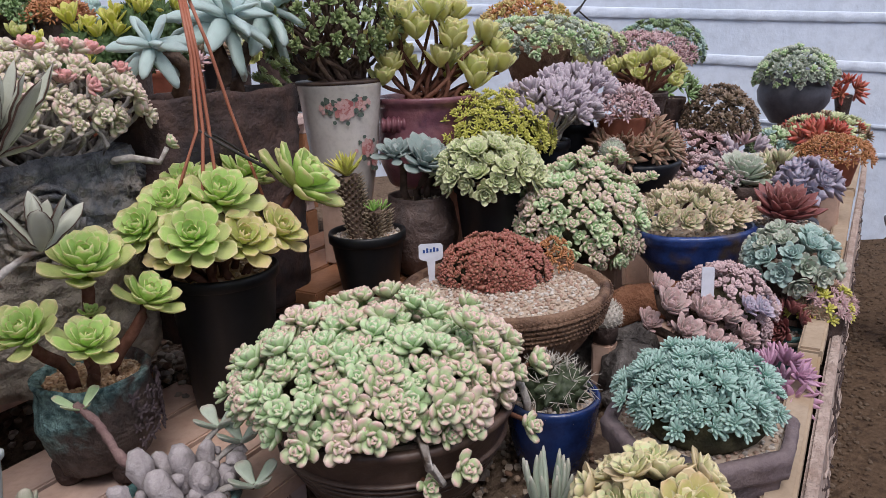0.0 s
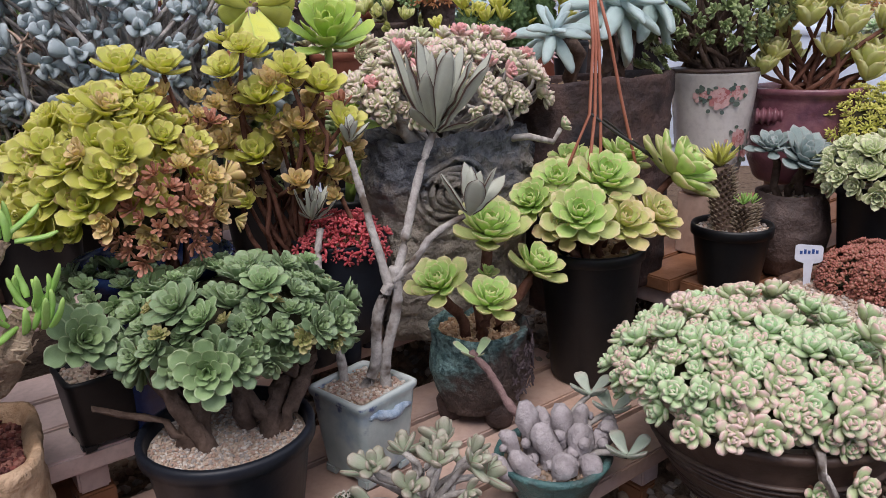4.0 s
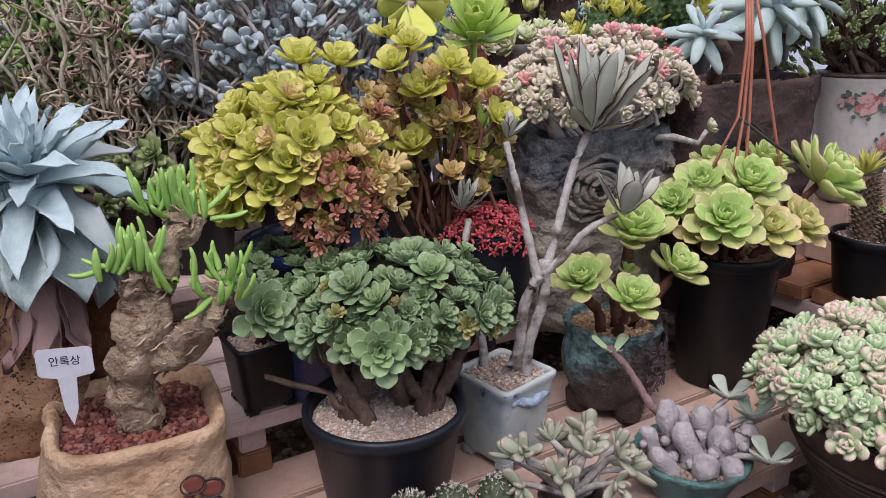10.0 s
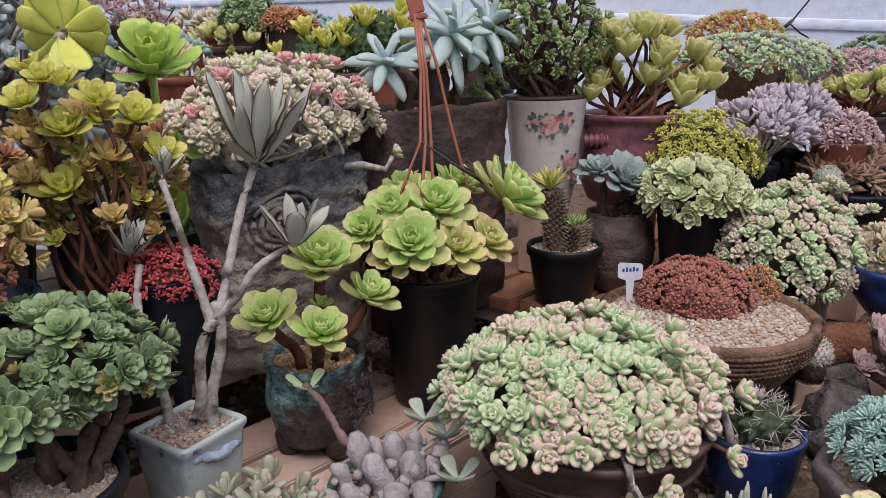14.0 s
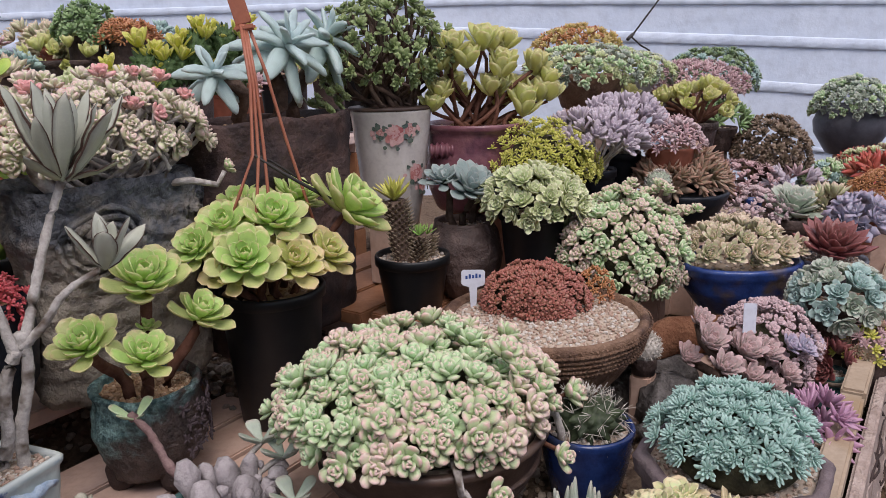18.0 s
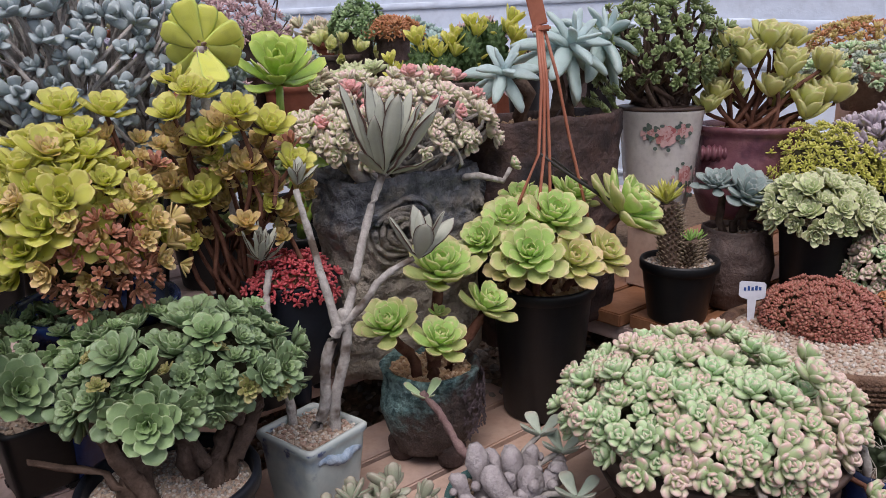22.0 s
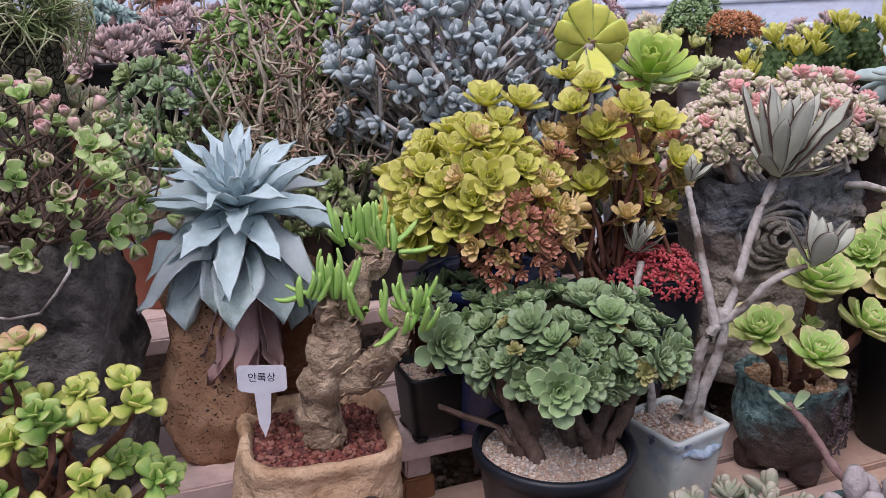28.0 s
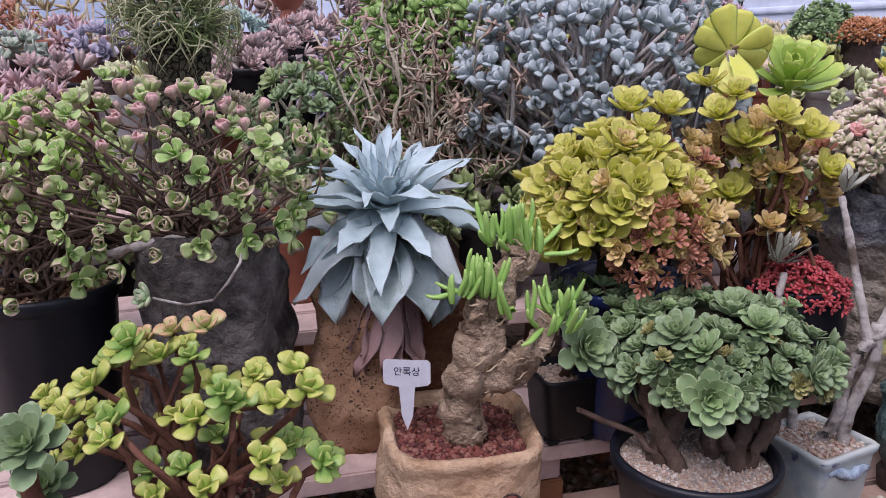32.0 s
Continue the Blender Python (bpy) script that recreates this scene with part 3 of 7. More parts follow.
M_RLEAF = plain_mat("leaf_decal", (.06, .09, .08), (.12, .15, .12), 90, .3, .5, .0)

# leaves
G_SED = leaf_mat("pink_tipped_leaf", (.44, .56, .29), (.66, .42, .39), (.38, .58, .30), (.55, .57, .42), .3, .0, .76, vary=.12, thin=.22, lift=1.26)
G_SEDG = leaf_mat("mint_leaf", (.41, .57, .29), (.58, .55, .39), (.36, .59, .31), (.51, .61, .41), .3, .0, .86, vary=.12, thin=.22, lift=1.26)
G_BLUSH = leaf_mat("blush_leaf", (.53, .55, .36), (.65, .44, .41), (.46, .57, .30), (.60, .51, .42), .36, .0, .66, vary=.12, thin=.22, lift=1.32)
G_CORAL = leaf_mat("coral_leaf", (.60, .42, .36), (.61, .25, .24), (.60, .40, .34), None, .33, .0, .5, vary=.1, thin=.3)
G_PINKSED = leaf_mat("coral_tipped_leaf", (.55, .57, .37), (.63, .45, .41), (.46, .57, .29), (.60, .57, .44), .33, .0, .74, vary=.25, thin=.25)
G_TEAL = leaf_mat("teal_leaf", (.23, .40, .33), (.32, .47, .41), (.30, .49, .41), None, .45, .28, .7)
G_RED = leaf_mat("brick_red_leaf", (.20, .14, .07), (.36, .10, .08), (.33, .13, .10), None, .4, 0, .4)
G_LIME = leaf_mat("lime_leaf", (.38, .57, .16), (.56, .53, .25), (.40, .62, .18), (.58, .60, .30), .26, .0, .84, dry=(.56, .40, .27), thin=.5, vary=.2)
G_LIMEY = leaf_mat("yellowish_lime_leaf", (.50, .55, .17), (.60, .46, .25), (.46, .57, .16), (.62, .54, .32), .28, .0, .74, dry=(.56, .40, .28), thin=.5, vary=.3)
G_AEO = leaf_mat("grey_green_leaf", (.165, .265, .125), (.20, .29, .14), (.26, .39, .14), (.36, .42, .24), .38, .08, .88, vary=.4, edge_from=.8, lift=1.24)
G_OLIVE = leaf_mat("olive_leaf", (.24, .26, .075), (.30, .24, .10), (.24, .33, .08), (.34, .28, .14), .4, 0, .7)
G_AEO2 = leaf_mat("fresh_green_leaf", (.19, .31, .13), (.27, .37, .17), (.25, .40, .15), (.38, .45, .26), .36, .07, .88, edge_from=.8, lift=1.28)
G_YEL = leaf_mat("yellow_leaf", (.58, .60, .14), (.64, .57, .18), (.52, .60, .13), (.65, .54, .20), .3, 0, .75, thin=.66, vary=.2)
G_YBR = leaf_mat("amber_leaf", (.60, .53, .20), (.60, .43, .22), (.57, .54, .17), (.57, .38, .20), .34, 0, .65, thin=.55)
G_RBR = leaf_mat("rust_leaf", (.32, .15, .075), (.34, .12, .075), (.38, .22, .10), (.40, .20, .12), .45, 0, .4)
G_BLUE = leaf_mat("powder_blue_leaf", (.29, .41, .41), (.35, .46, .47), (.42, .57, .62), (.46, .56, .57), .5, .3, .75, dry=(.34, .20, .19), vary=.25, crease=.22, mottle=.3)
G_BLUE2 = leaf_mat("sea_green_leaf", (.25, .39, .33), (.32, .44, .40), (.32, .48, .44), None, .5, .22, .7)
G_TRO = leaf_mat("thick_blue_green_leaf", (.29, .42, .36), (.38, .49, .46), (.38, .52, .52), (.38, .48, .43), .5, .3, .7, crease=.25)
G_SEA = leaf_mat("grey_green_pointed_leaf", (.16, .23, .205), (.24, .27, .25), (.22, .31, .29), (.28, .30, .28), .5, .2, .85)
G_COT = leaf_mat("silver_blue_leaf", (.27, .345, .345), (.32, .385, .385), (.34, .42, .42), (.20, .19, .19), .55, .3, .8, edge_from=.9)
G_KAL = leaf_mat("felt_grey_leaf", (.33, .36, .28), (.33, .33, .27), (.38, .41, .33), (.028, .018, .016), .85, .12, .95, vary=.12, thin=.05, edge_from=.62)
G_GREEN = leaf_mat("bright_green_leaf", (.29, .46, .075), (.40, .50, .10), (.34, .51, .09), (.42, .51, .13), .32, 0, .75, thin=.35)
G_JADE = leaf_mat("jade_green_leaf", (.17, .30, .075), (.22, .34, .09), (.22, .37, .10), None, .36, 0, .7)
G_JADEP = leaf_mat("pink_flushed_green_leaf", (.27, .41, .12), (.50, .33, .30), (.25, .50, .07), None, .3, .03, .74, vary=.25)
G_DKAEO = leaf_mat("dark_green_leaf", (.17, .24, .085), (.22, .28, .11), (.25, .36, .13), (.30, .33, .16), .35, 0, .7)
G_YTIP = leaf_mat("yellow_green_red_tip_leaf", (.55, .60, .24), (.66, .50, .28), (.50, .60, .22), (.62, .59, .30), .34, .0, .82, thin=.7, lift=1.5)
G_LAV = leaf_mat("lavender_leaf", (.37, .31, .35), (.44, .38, .41), (.42, .38, .42), None, .6, .3, .7)
G_PINK = leaf_mat("dusty_pink_leaf", (.44, .28, .29), (.50, .32, .31), (.50, .38, .36), None, .55, .25, .6)
G_PINKPALE = leaf_mat("pale_pink_leaf", (.56, .44, .44), (.58, .38, .38), (.60, .50, .47), None, .5, .25, .65, lift=1.15)
G_MAUVE = leaf_mat("mauve_grey_leaf", (.36, .30, .27), (.46, .29, .28), (.36, .36, .30), (.50, .37, .36), .4, .15, .6)
G_WINE = leaf_mat("wine_red_leaf", (.17, .045, .045), (.20, .06, .05), (.19, .085, .065), None, .4, .05, .6)
G_SCAR = leaf_mat("scarlet_leaf", (.34, .07, .04), (.44, .05, .04), (.34, .22, .10), None, .4, 0, .4)
G_ORANGE = leaf_mat("orange_leaf", (.38, .20, .07), (.42, .15, .07), (.42, .26, .09), None, .45, 0, .5)
G_SAGE = leaf_mat("sage_leaf", (.30, .39, .29), (.38, .36, .30), (.35, .45, .33), (.40, .42, .34), .48, .2, .75)
G_CREAM = leaf_mat("cream_green_leaf", (.42, .49, .23), (.56, .56, .36), (.36, .50, .23), (.66, .64, .44), .34, .0, .8, edge_from=.66)
G_LILAC = leaf_mat("lilac_blue_leaf", (.28, .28, .38), (.40, .30, .36), (.34, .38, .44), None, .55, .3, .65)
G_BRONZE = leaf_mat("bronze_leaf", (.19, .17, .10), (.34, .17, .12), (.25, .22, .13), None, .42, 0, .5)
G_YSED = leaf_mat("golden_moss_leaf", (.44, .47, .09), (.56, .52, .12), (.44, .50, .10), None, .45, 0, .5)
G_PEACH = leaf_mat("peach_rim_leaf", (.46, .50, .29), (.62, .43, .35), (.38, .49, .23), (.62, .48, .38), .4, .05, .7)
G_REDFL = leaf_mat("crimson_bead_leaf", (.40, .05, .06), (.48, .08, .09), (.42, .10, .09), None, .35, 0, .5)
G_DRY = leaf_mat("withered_leaf", (.36, .26, .19), (.28, .18, .13), (.40, .30, .22), None, .9, 0, .5)


RECIPE, COARSE = {}, {}


def variants(name, mat, count=3, **kw):
    out = []
    for s in range(count):
        out.append(rosette_mesh(name, mat, seed=s * 11 + 5, **kw))
        RECIPE[out[-1].name] = (name, mat, kw, s * 11 + 5)
    return out


def far(meshes):
    """The same rosettes with fewer faces, for plants at the back."""
    out = []
    for me in meshes:
        if me.name in RECIPE and me.name not in COARSE:
            name, mat, kw, seed = RECIPE[me.name]
            COARSE[me.name] = rosette_mesh(name, mat, seed=seed, **{**kw, "n": max(6, round(kw.get("n", 22) * .72)), "coarse": True})
        out.append(COARSE.get(me.name, me))
    return out


FAT = dict(kind="fat", width=.68, thick=.34, inner=78, outer=14, curl=38, cup=.1, small=.44, n=14, low=True, stack=.3)
ECH = dict(kind="eche", width=.62, thick=.12, inner=82, outer=14, curl=40, cup=.4, n=24, low=True)
AEO = dict(kind="apic", width=.60, thick=.06, inner=84, outer=10, curl=26, cup=.30, n=26, low=True, small=.24, stack=.16)
PTS = dict(kind="point", width=.34, thick=.16, inner=82, outer=18, curl=15, cup=.15, n=20, low=True, small=.4)
SEM = dict(kind="eche", width=.44, thick=.12, inner=88, outer=24, curl=50, cup=.35, n=42, low=True, small=.24)

S_SED = variants("pink_green_rosette", G_SED, 4, **FAT)
S_SEDG = variants("mint_rosette", G_SEDG, 3, **FAT)
S_PINKSED = variants("coral_rosette", G_PINKSED, 3, **FAT)
S_BLUSH = variants("blush_rosette", G_BLUSH, 2, **FAT)
S_CORAL = variants("bright_coral_rosette", G_CORAL, 2, **FAT)
S_TEAL = variants("teal_rosette", G_TEAL, 3, kind="eche", width=.36, thick=.18, inner=86, outer=12, curl=26, cup=.08, n=24, low=True, small=.36)
S_RED = variants("red_rosette", G_RED, 2, kind="fat", width=.7, thick=.4, inner=75, outer=20, curl=30, cup=.1, n=11, low=True, small=.45)
S_AEO = variants("aeonium_rosette", G_AEO, 3, **AEO)
S_AEO2 = variants("fresh_rosette", G_AEO2, 2, **AEO)
S_YEL = variants("yellow_rosette", G_YEL, 4, kind="apic", width=.66, thick=.045, inner=82, outer=18, curl=30, cup=.34, n=17, low=True, small=.36)
S_YBR = variants("amber_rosette", G_YBR, 3, kind="apic", width=.54, thick=.05, inner=82, outer=28, curl=26, cup=.4, n=19, low=True, small=.4)
S_RBR = variants("rust_rosette", G_RBR, 2, kind="round", width=.4, thick=.07, inner=80, outer=25, curl=20, cup=.3, n=16, low=True)
S_COT = variants("silver_sprig", G_COT, 4, kind="round", width=.72, thick=.38, inner=84, outer=18, curl=14, cup=.05, n=7, low=True, small=.62, stack=.3)
S_JADE = variants("jade_sprig", G_JADE, 2, kind="round", width=.7, thick=.16, inner=65, outer=10, curl=20, cup=.2, n=10, low=True, small=.5)
S_JADEP = variants("cupped_rosette", G_JADEP, 4, kind="round", width=.9, thick=.2, inner=86, outer=38, curl=62, cup=.5, n=8, low=True, small=.5)
S_JADEO = variants("open_round_rosette", leaf_mat("fresh_round_leaf", (.27, .42, .13), (.44, .40, .24), (.24, .47, .08), (.42, .40, .24), .3, .03, .84, edge_from=.85), 3, kind="round", width=.82, thick=.16, inner=80, outer=6, curl=34, cup=.3, n=8, low=True, small=.4)
S_JADEB = variants("pink_bud_rosette", leaf_mat("pink_bud_leaf", (.46, .34, .27), (.54, .32, .31), (.36, .44, .18), None, .35, .05, .6), 2, kind="round", width=.9, thick=.24, inner=88, outer=50, curl=66, cup=.5, n=6, low=True, small=.6)
S_DKAEO = variants("dark_rosette", G_DKAEO, 3, **AEO)
S_YTIP = variants("cupped_yellow_rosette", G_YTIP, 3, kind="eche", width=.62, thick=.1, inner=88, outer=34, curl=44, cup=.45, n=15, low=True, small=.55)
S_OLIVE = variants("olive_rosette", G_OLIVE, 2, **AEO)
S_LAV = variants("lavender_rosette", G_LAV, 3, kind="eche", width=.44, thick=.2, inner=86, outer=40, curl=16, cup=.15, n=14, low=True, small=.6, stack=.3)
S_PINK = variants("pink_rosette", G_PINK, 3, **PTS)
S_PINKPALE = variants("pale_pink_rosette", G_PINKPALE, 3, **FAT)
S_MAUVE = variants("mauve_rosette", G_MAUVE, 3, **SEM)
S_SAGE = variants("sage_rosette", G_SAGE, 3, **ECH)
S_CREAM = variants("cream_rosette", G_CREAM, 3, **ECH)
S_PEACH = variants("peach_rosette", G_PEACH, 3, **SEM)
S_BRONZE = variants("bronze_rosette", G_BRONZE, 2, **PTS)
S_LILAC = variants("lilac_rosette", G_LILAC, 2, **ECH)
S_YSED = variants("moss_tuft", G_YSED, 3, kind="fat", width=.42, thick=.2, inner=85, outer=12, curl=15, cup=.1, n=14, low=True, small=.5)
S_ORANGE = variants("orange_tuft", G_ORANGE, 2, kind="fat", width=.4, thick=.3, inner=80, outer=10, curl=20, cup=0, n=11, low=True, small=.5)
S_REDFL = variants("crimson_tuft", G_REDFL, 2, kind="fat", width=.5, thick=.4, inner=80, outer=5, curl=10, cup=0, n=9, low=True, small=.5)
S_SCAR = variants("scarlet_rosette", G_SCAR, 2, **PTS)
S_WINE = variants("wine_rosette", G_WINE, 2, **SEM)
S_BLUE2 = variants("sea_green_rosette", G_BLUE2, 2, **ECH)
S_DRY = variants("withered_sprig", G_DRY, 2, kind="lance", width=.3, thick=.05, inner=60, outer=-30, curl=-60, cup=.5, n=7, low=True, small=.6)
S_GREEN = variants("green_sprig", G_GREEN, 2, kind="round", width=.6, thick=.14, inner=70, outer=10, curl=20, cup=.2, n=11, low=True, small=.5)


def leaves_of(name, mat, **kw):
    return [leaf_mesh(name, mat, a, seed=k + 1, **kw) for k, a in enumerate((.1, .4, .7, .97))]


L_LIME = leaves_of("lime_leaf", G_LIME, kind="apic", width=.56, thick=.11, curl=34, cup=.4, wave=.06)
L_LIMEY = leaves_of("yellowish_leaf", G_LIMEY, kind="apic", width=.56, thick=.11, curl=30, cup=.4, wave=.06)
L_DUD = [leaf_mesh("powdery_leaf", G_BLUE, a, seed=k + 1, kind="lance", width=w, thick=.035, curl=c, cup=.42, fold=.1, wave=.11) for k, (a, w, c) in enumerate(((.05, .22, 20), (.15, .25, -5), (.25, .24, 12), (.35, .27, -30), (.5, .29, -10), (.6, .27, -45), (.7, .32, -20), (.8, .30, -50), (.9, .33, -35)))]
L_BLUE2 = leaves_of("thick_blue_leaf", G_TRO, kind="finger", width=.34, thick=.19, curl=-30, cup=.1, wave=.05)
L_KAL = leaves_of("felt_leaf", G_KAL, kind="boat", width=.205, thick=.07, curl=24, cup=.25, fold=.3, wave=.05, rim=M_KALRIM)
L_KALW = leaves_of("broad_felt_leaf", G_KAL, kind="boat", width=.38, thick=.07, curl=26, cup=.42, fold=.12, wave=.04, rim=M_KALRIM)
G_YTOP = leaf_mat("sunlit_yellow_leaf", (.57, .62, .12), (.58, .61, .12), (.58, .60, .11), (.50, .62, .15), .4, 0, .7, thin=.5, vary=.08)
L_YTOP = leaves_of("fan_leaf", G_YTOP, kind="spat", width=.6, thick=.035, curl=10, cup=.22, wave=.06)
L_GREEN = leaves_of("broad_green_leaf", G_GREEN, kind="spat", width=.40, thick=.09, curl=22, cup=.32, wave=.05)
L_WINE = leaves_of("wine_leaf", G_WINE, kind="point", width=.46, thick=.12, curl=30, cup=.35)
L_SAGE = leaves_of("sage_leaf", G_SAGE, kind="eche", width=.5, thick=.12, curl=30, cup=.35)
L_AEO = leaves_of("dusky_green_leaf", G_AEO, kind="apic", width=.56, thick=.06, curl=25, cup=.35)
L_AEO2 = leaves_of("fresh_green_leaf", G_AEO2, kind="apic", width=.62, thick=.06, curl=25, cup=.35)
L_FING = leaves_of("finger_leaf", leaf_mat("finger_green_leaf", (.18, .38, .065), (.28, .44, .11), (.22, .42, .08), None, .3), kind="finger", width=.17, thick=.14, curl=24, cup=0)
L_SEA = leaves_of("pointed_grey_leaf", G_SEA, kind="eche", width=.46, thick=.12, curl=22, cup=.3)


def scatter(parent, meshes, spots, r0, r1, name="rosette", flat=1.0, dropped=0.0):
    for p, nrm in spots:
        if rnd.random() < dropped:
            continue
        part(name, rnd.choice(meshes), parent, aim(p, nrm, rnd.uniform(r0, r1), flat=flat))


def carpet(parent, meshes, spots, r0, r1, name="foliage", flat=1.0):
    """Rosettes too small to pick apart, joined into one mesh."""
    P, Fc, U, A, k = [], [], [], [], 0
    for p, nrm in spots:
        me = rnd.choice(meshes)
        gp, gf, gu, ga = GEO[me.name]
        m = np.array(aim(p, nrm, rnd.uniform(r0, r1), flat=flat))
        P.append(gp @ m[:3, :3].T + m[:3, 3]), U.append(gu)
        A.append(np.stack((ga[:, 0], np.clip(ga[:, 1] * .5 + rnd.random() * .5, 0, 1)), 1))
        Fc += [tuple(v + k for v in q) for q in gf]
        k += len(gp)
    return part(name, quad_mesh(name, np.concatenate(P), Fc, meshes[0].materials[0], np.concatenate(U), np.concatenate(A)), parent, kind="stuff")


def lift(spots, d):
    d = Vector(d)
    return [(p + d, n) for p, n in spots]


def stems(parent, root, spots, r0, r1, mat=None, bend=.02, name="woody_stem", seed=1, spread=.01, sides=6, rough=.0):
    chains = []
    for k, (p, n) in enumerate(spots):
        a = Vector(root) + Vector((rnd.uniform(-1, 1), rnd.uniform(-1, 1), 0)) * spread
        chains.append(curve_chain(a, p, r0, r1, bend, 6, seed + k))
    return part(name, tube_mesh(name, mat or M_BRST, chains, sides, rough, rooted=True), parent)


def nursery_pot(parent, rt, rb, h, mat=None, name="pot"):
    prof = [(rb * .96, 0), (rb, .004), (rt * .93, h - .022), (rt * .95, h - .019), (rt, h - .018), (rt * 1.005, h - .004), (rt * .985, h), (rt * .93, h), (rt * .91, h - .006), (rt * .89, h - .03)]
    return part(name, turned_mesh("nursery_pot", mat or M_BLACK, prof, 48), parent)


def pot(parent, prof, mat, n=48, name="pot", **kw):
    return part(name, turned_mesh("pot", mat, prof, n, **kw), parent)


def SW(s, w):
    """Along and across the benches to x and y."""
    return (.925 * s - .38 * w, .38 * s + .925 * w)


BENCH = math.degrees(math.atan2(.38, .925))

# ---- setting ----
def heightfield(name, mat, x0, x1, y0, y1, nx, ny, f):
    xs, ys = np.linspace(x0, x1, nx), np.linspace(y0, y1, ny)
    pts = np.array([(x, y, f(x, y)) for y in ys for x in xs])
    faces = [(j * nx + i, j * nx + i + 1, (j + 1) * nx + i + 1, (j + 1) * nx + i) for j in range(ny - 1) for i in range(nx - 1)]
    return quad_mesh(name, pts, faces, mat)


setting("ground", heightfield("ground", M_GROUND, -60, 60, -60, 60, 40, 40, lambda x, y: .45), "trodden brown gravel ground of the growing house", "ground")
g = np.random.RandomState(4)
spots = [(*SW(g.uniform(1.0, 4.5), -.17 - g.uniform(0, 1) ** 2 * 1.4), .452) for _ in range(2600)]
ob = new("ground_stones", pebbles_mesh("ground_stones", M_GSTONE, spots, g.uniform(.003, .008, len(spots)), seed=2))
tagged(ob, "small brown stones scattered on the ground", "gravel", kind="stuff")

# the raised bed: a gravel floor, deeper behind the planks and higher by the board edge
def bed_height(s, w):
    return .72 if s < .9 else .72 + min(1, (s - .9) / .18) * .135


bm_pts, bm_f = [], []
nx, ny = 60, 26
for j in range(ny):
    for i in range(nx):
        s, w = -2.2 + 5.6 * i / (nx - 1), -.10 + 2.0 * j / (ny - 1)
        bm_pts.append((*SW(s, w), bed_height(s, w)))
for j in range(ny - 1):
    for i in range(nx - 1):
        bm_f.append((j * nx + i, j * nx + i + 1, (j + 1) * nx + i + 1, (j + 1) * nx + i))
setting("gravel_bed", quad_mesh("gravel_bed", np.array(bm_pts), bm_f, M_BED), "pebble bed inside the raised planting frame", "gravel bed")
spots, sizes = [], []
for _ in range(7000):
    s, w = g.uniform(-1.2, 1.5), g.uniform(.25, 1.45)
    spots.append((*SW(s, w), bed_height(s, w) + g.uniform(0, .008)))
    sizes.append(g.uniform(.006, .013))
for _ in range(2600):
    s, w = g.uniform(1.0, 2.6), g.uniform(-.1, .3)
    spots.append((*SW(s, w), bed_height(s, w) + g.uniform(0, .004)))
    sizes.append(g.uniform(.003, .007))
ob = new("bed_pebbles", pebbles_mesh("bed_pebbles", M_PEB, spots, sizes, seed=3))
tagged(ob, "loose tan and grey pebbles in the bed", "pebbles", kind="stuff")


def plank_deck(name, label, z, w0, s0, s1, count, width=.094, gap=.011, thick=.028, mat=None, legs=(), foot=.72):
    """A slatted shelf: planks along the bench, a cross rail and legs."""
    at = SW((s0 + s1) / 2, w0)
    deck = thing(name, label, "plank shelf", (*at, foot), turn=BENCH)
    me = box_mesh("plank", mat or M_PLANK, s1 - s0, width, thick, .003)
    for k in range(count):
        part("plank", me, deck, pose(rnd.uniform(-.01, .01), k * (width + gap) + width / 2, z - thick - foot, 0, 0, rnd.uniform(-.15, .15)))
    depth = count * (width + gap)
    for s in legs:
        part("rail", box_mesh("rail", M_PLANK2, .04, depth - .02, .035, .003), deck, pose(s - (s0 + s1) / 2, depth / 2, z - thick - .036 - foot))
        for w in (.03, depth - .04):
            part("leg", box_mesh("leg", M_POST, .05, .045, z - thick - .037 - foot, .003), deck, pose(s - (s0 + s1) / 2, w, 0))
    return deck


plank_deck("low_plank_shelf", "low shelf of worn reddish wooden planks over pebbles", .855, .50, -.02, 1.12, 4, legs=(.08, .98))
plank_deck("middle_plank_shelf", "slatted shelf of greyish pink wooden planks on posts", .955, .885, -1.5, .47, 3, legs=(-1.2, -.5, .285), mat=M_PLANK2)
plank_deck("rear_plank_shelf", "slatted shelf of brown planks on dark stained posts", .960, .93, .48, 1.16, 3, legs=(.54, 1.06))
plank_deck("side_plank_shelf", "slatted wooden shelf on red-brown posts", .985, .52, 1.325, 2.3, 5, legs=(1.352, 2.1), mat=M_POST)
plank_deck("upper_plank_shelf", "upper slatted shelf of grey wooden planks", 1.05, 1.21, -1.7, 2.2, 3, legs=(-1.4, -.55, .5, 1.9), mat=M_PLANK2)
plank_deck("back_plank_shelf", "back shelf of wooden planks crowded with plants", 1.20, 1.62, -1.9, 2.5, 8, legs=(-1.5, 0, 1.2, 2.4), mat=M_PLANK2, foot=.45)
plank_deck("left_plank_shelf", "low plank shelf in front of the slatted shelf", .955, .42, -1.3, -.42, 4, legs=(-1.2, -.5), mat=M_PLANK2)

# board edge with its bark-covered face
edge = thing("board_edge", "pale wooden boards capping a bark-faced planter wall", "planter edge", (*SW(2.2, -.125), .45), turn=BENCH)
for k, (a, b) in enumerate(((-1.35, -.72), (-.715, -.05), (-.045, .62), (.625, 1.4))):
    part("board", box_mesh("board", M_EDGE, b - a, .036, .03, .004), edge, pose((a + b) / 2, 0, .472 + .004 * (k % 2), 0, 0, rnd.uniform(-.6, .6)))
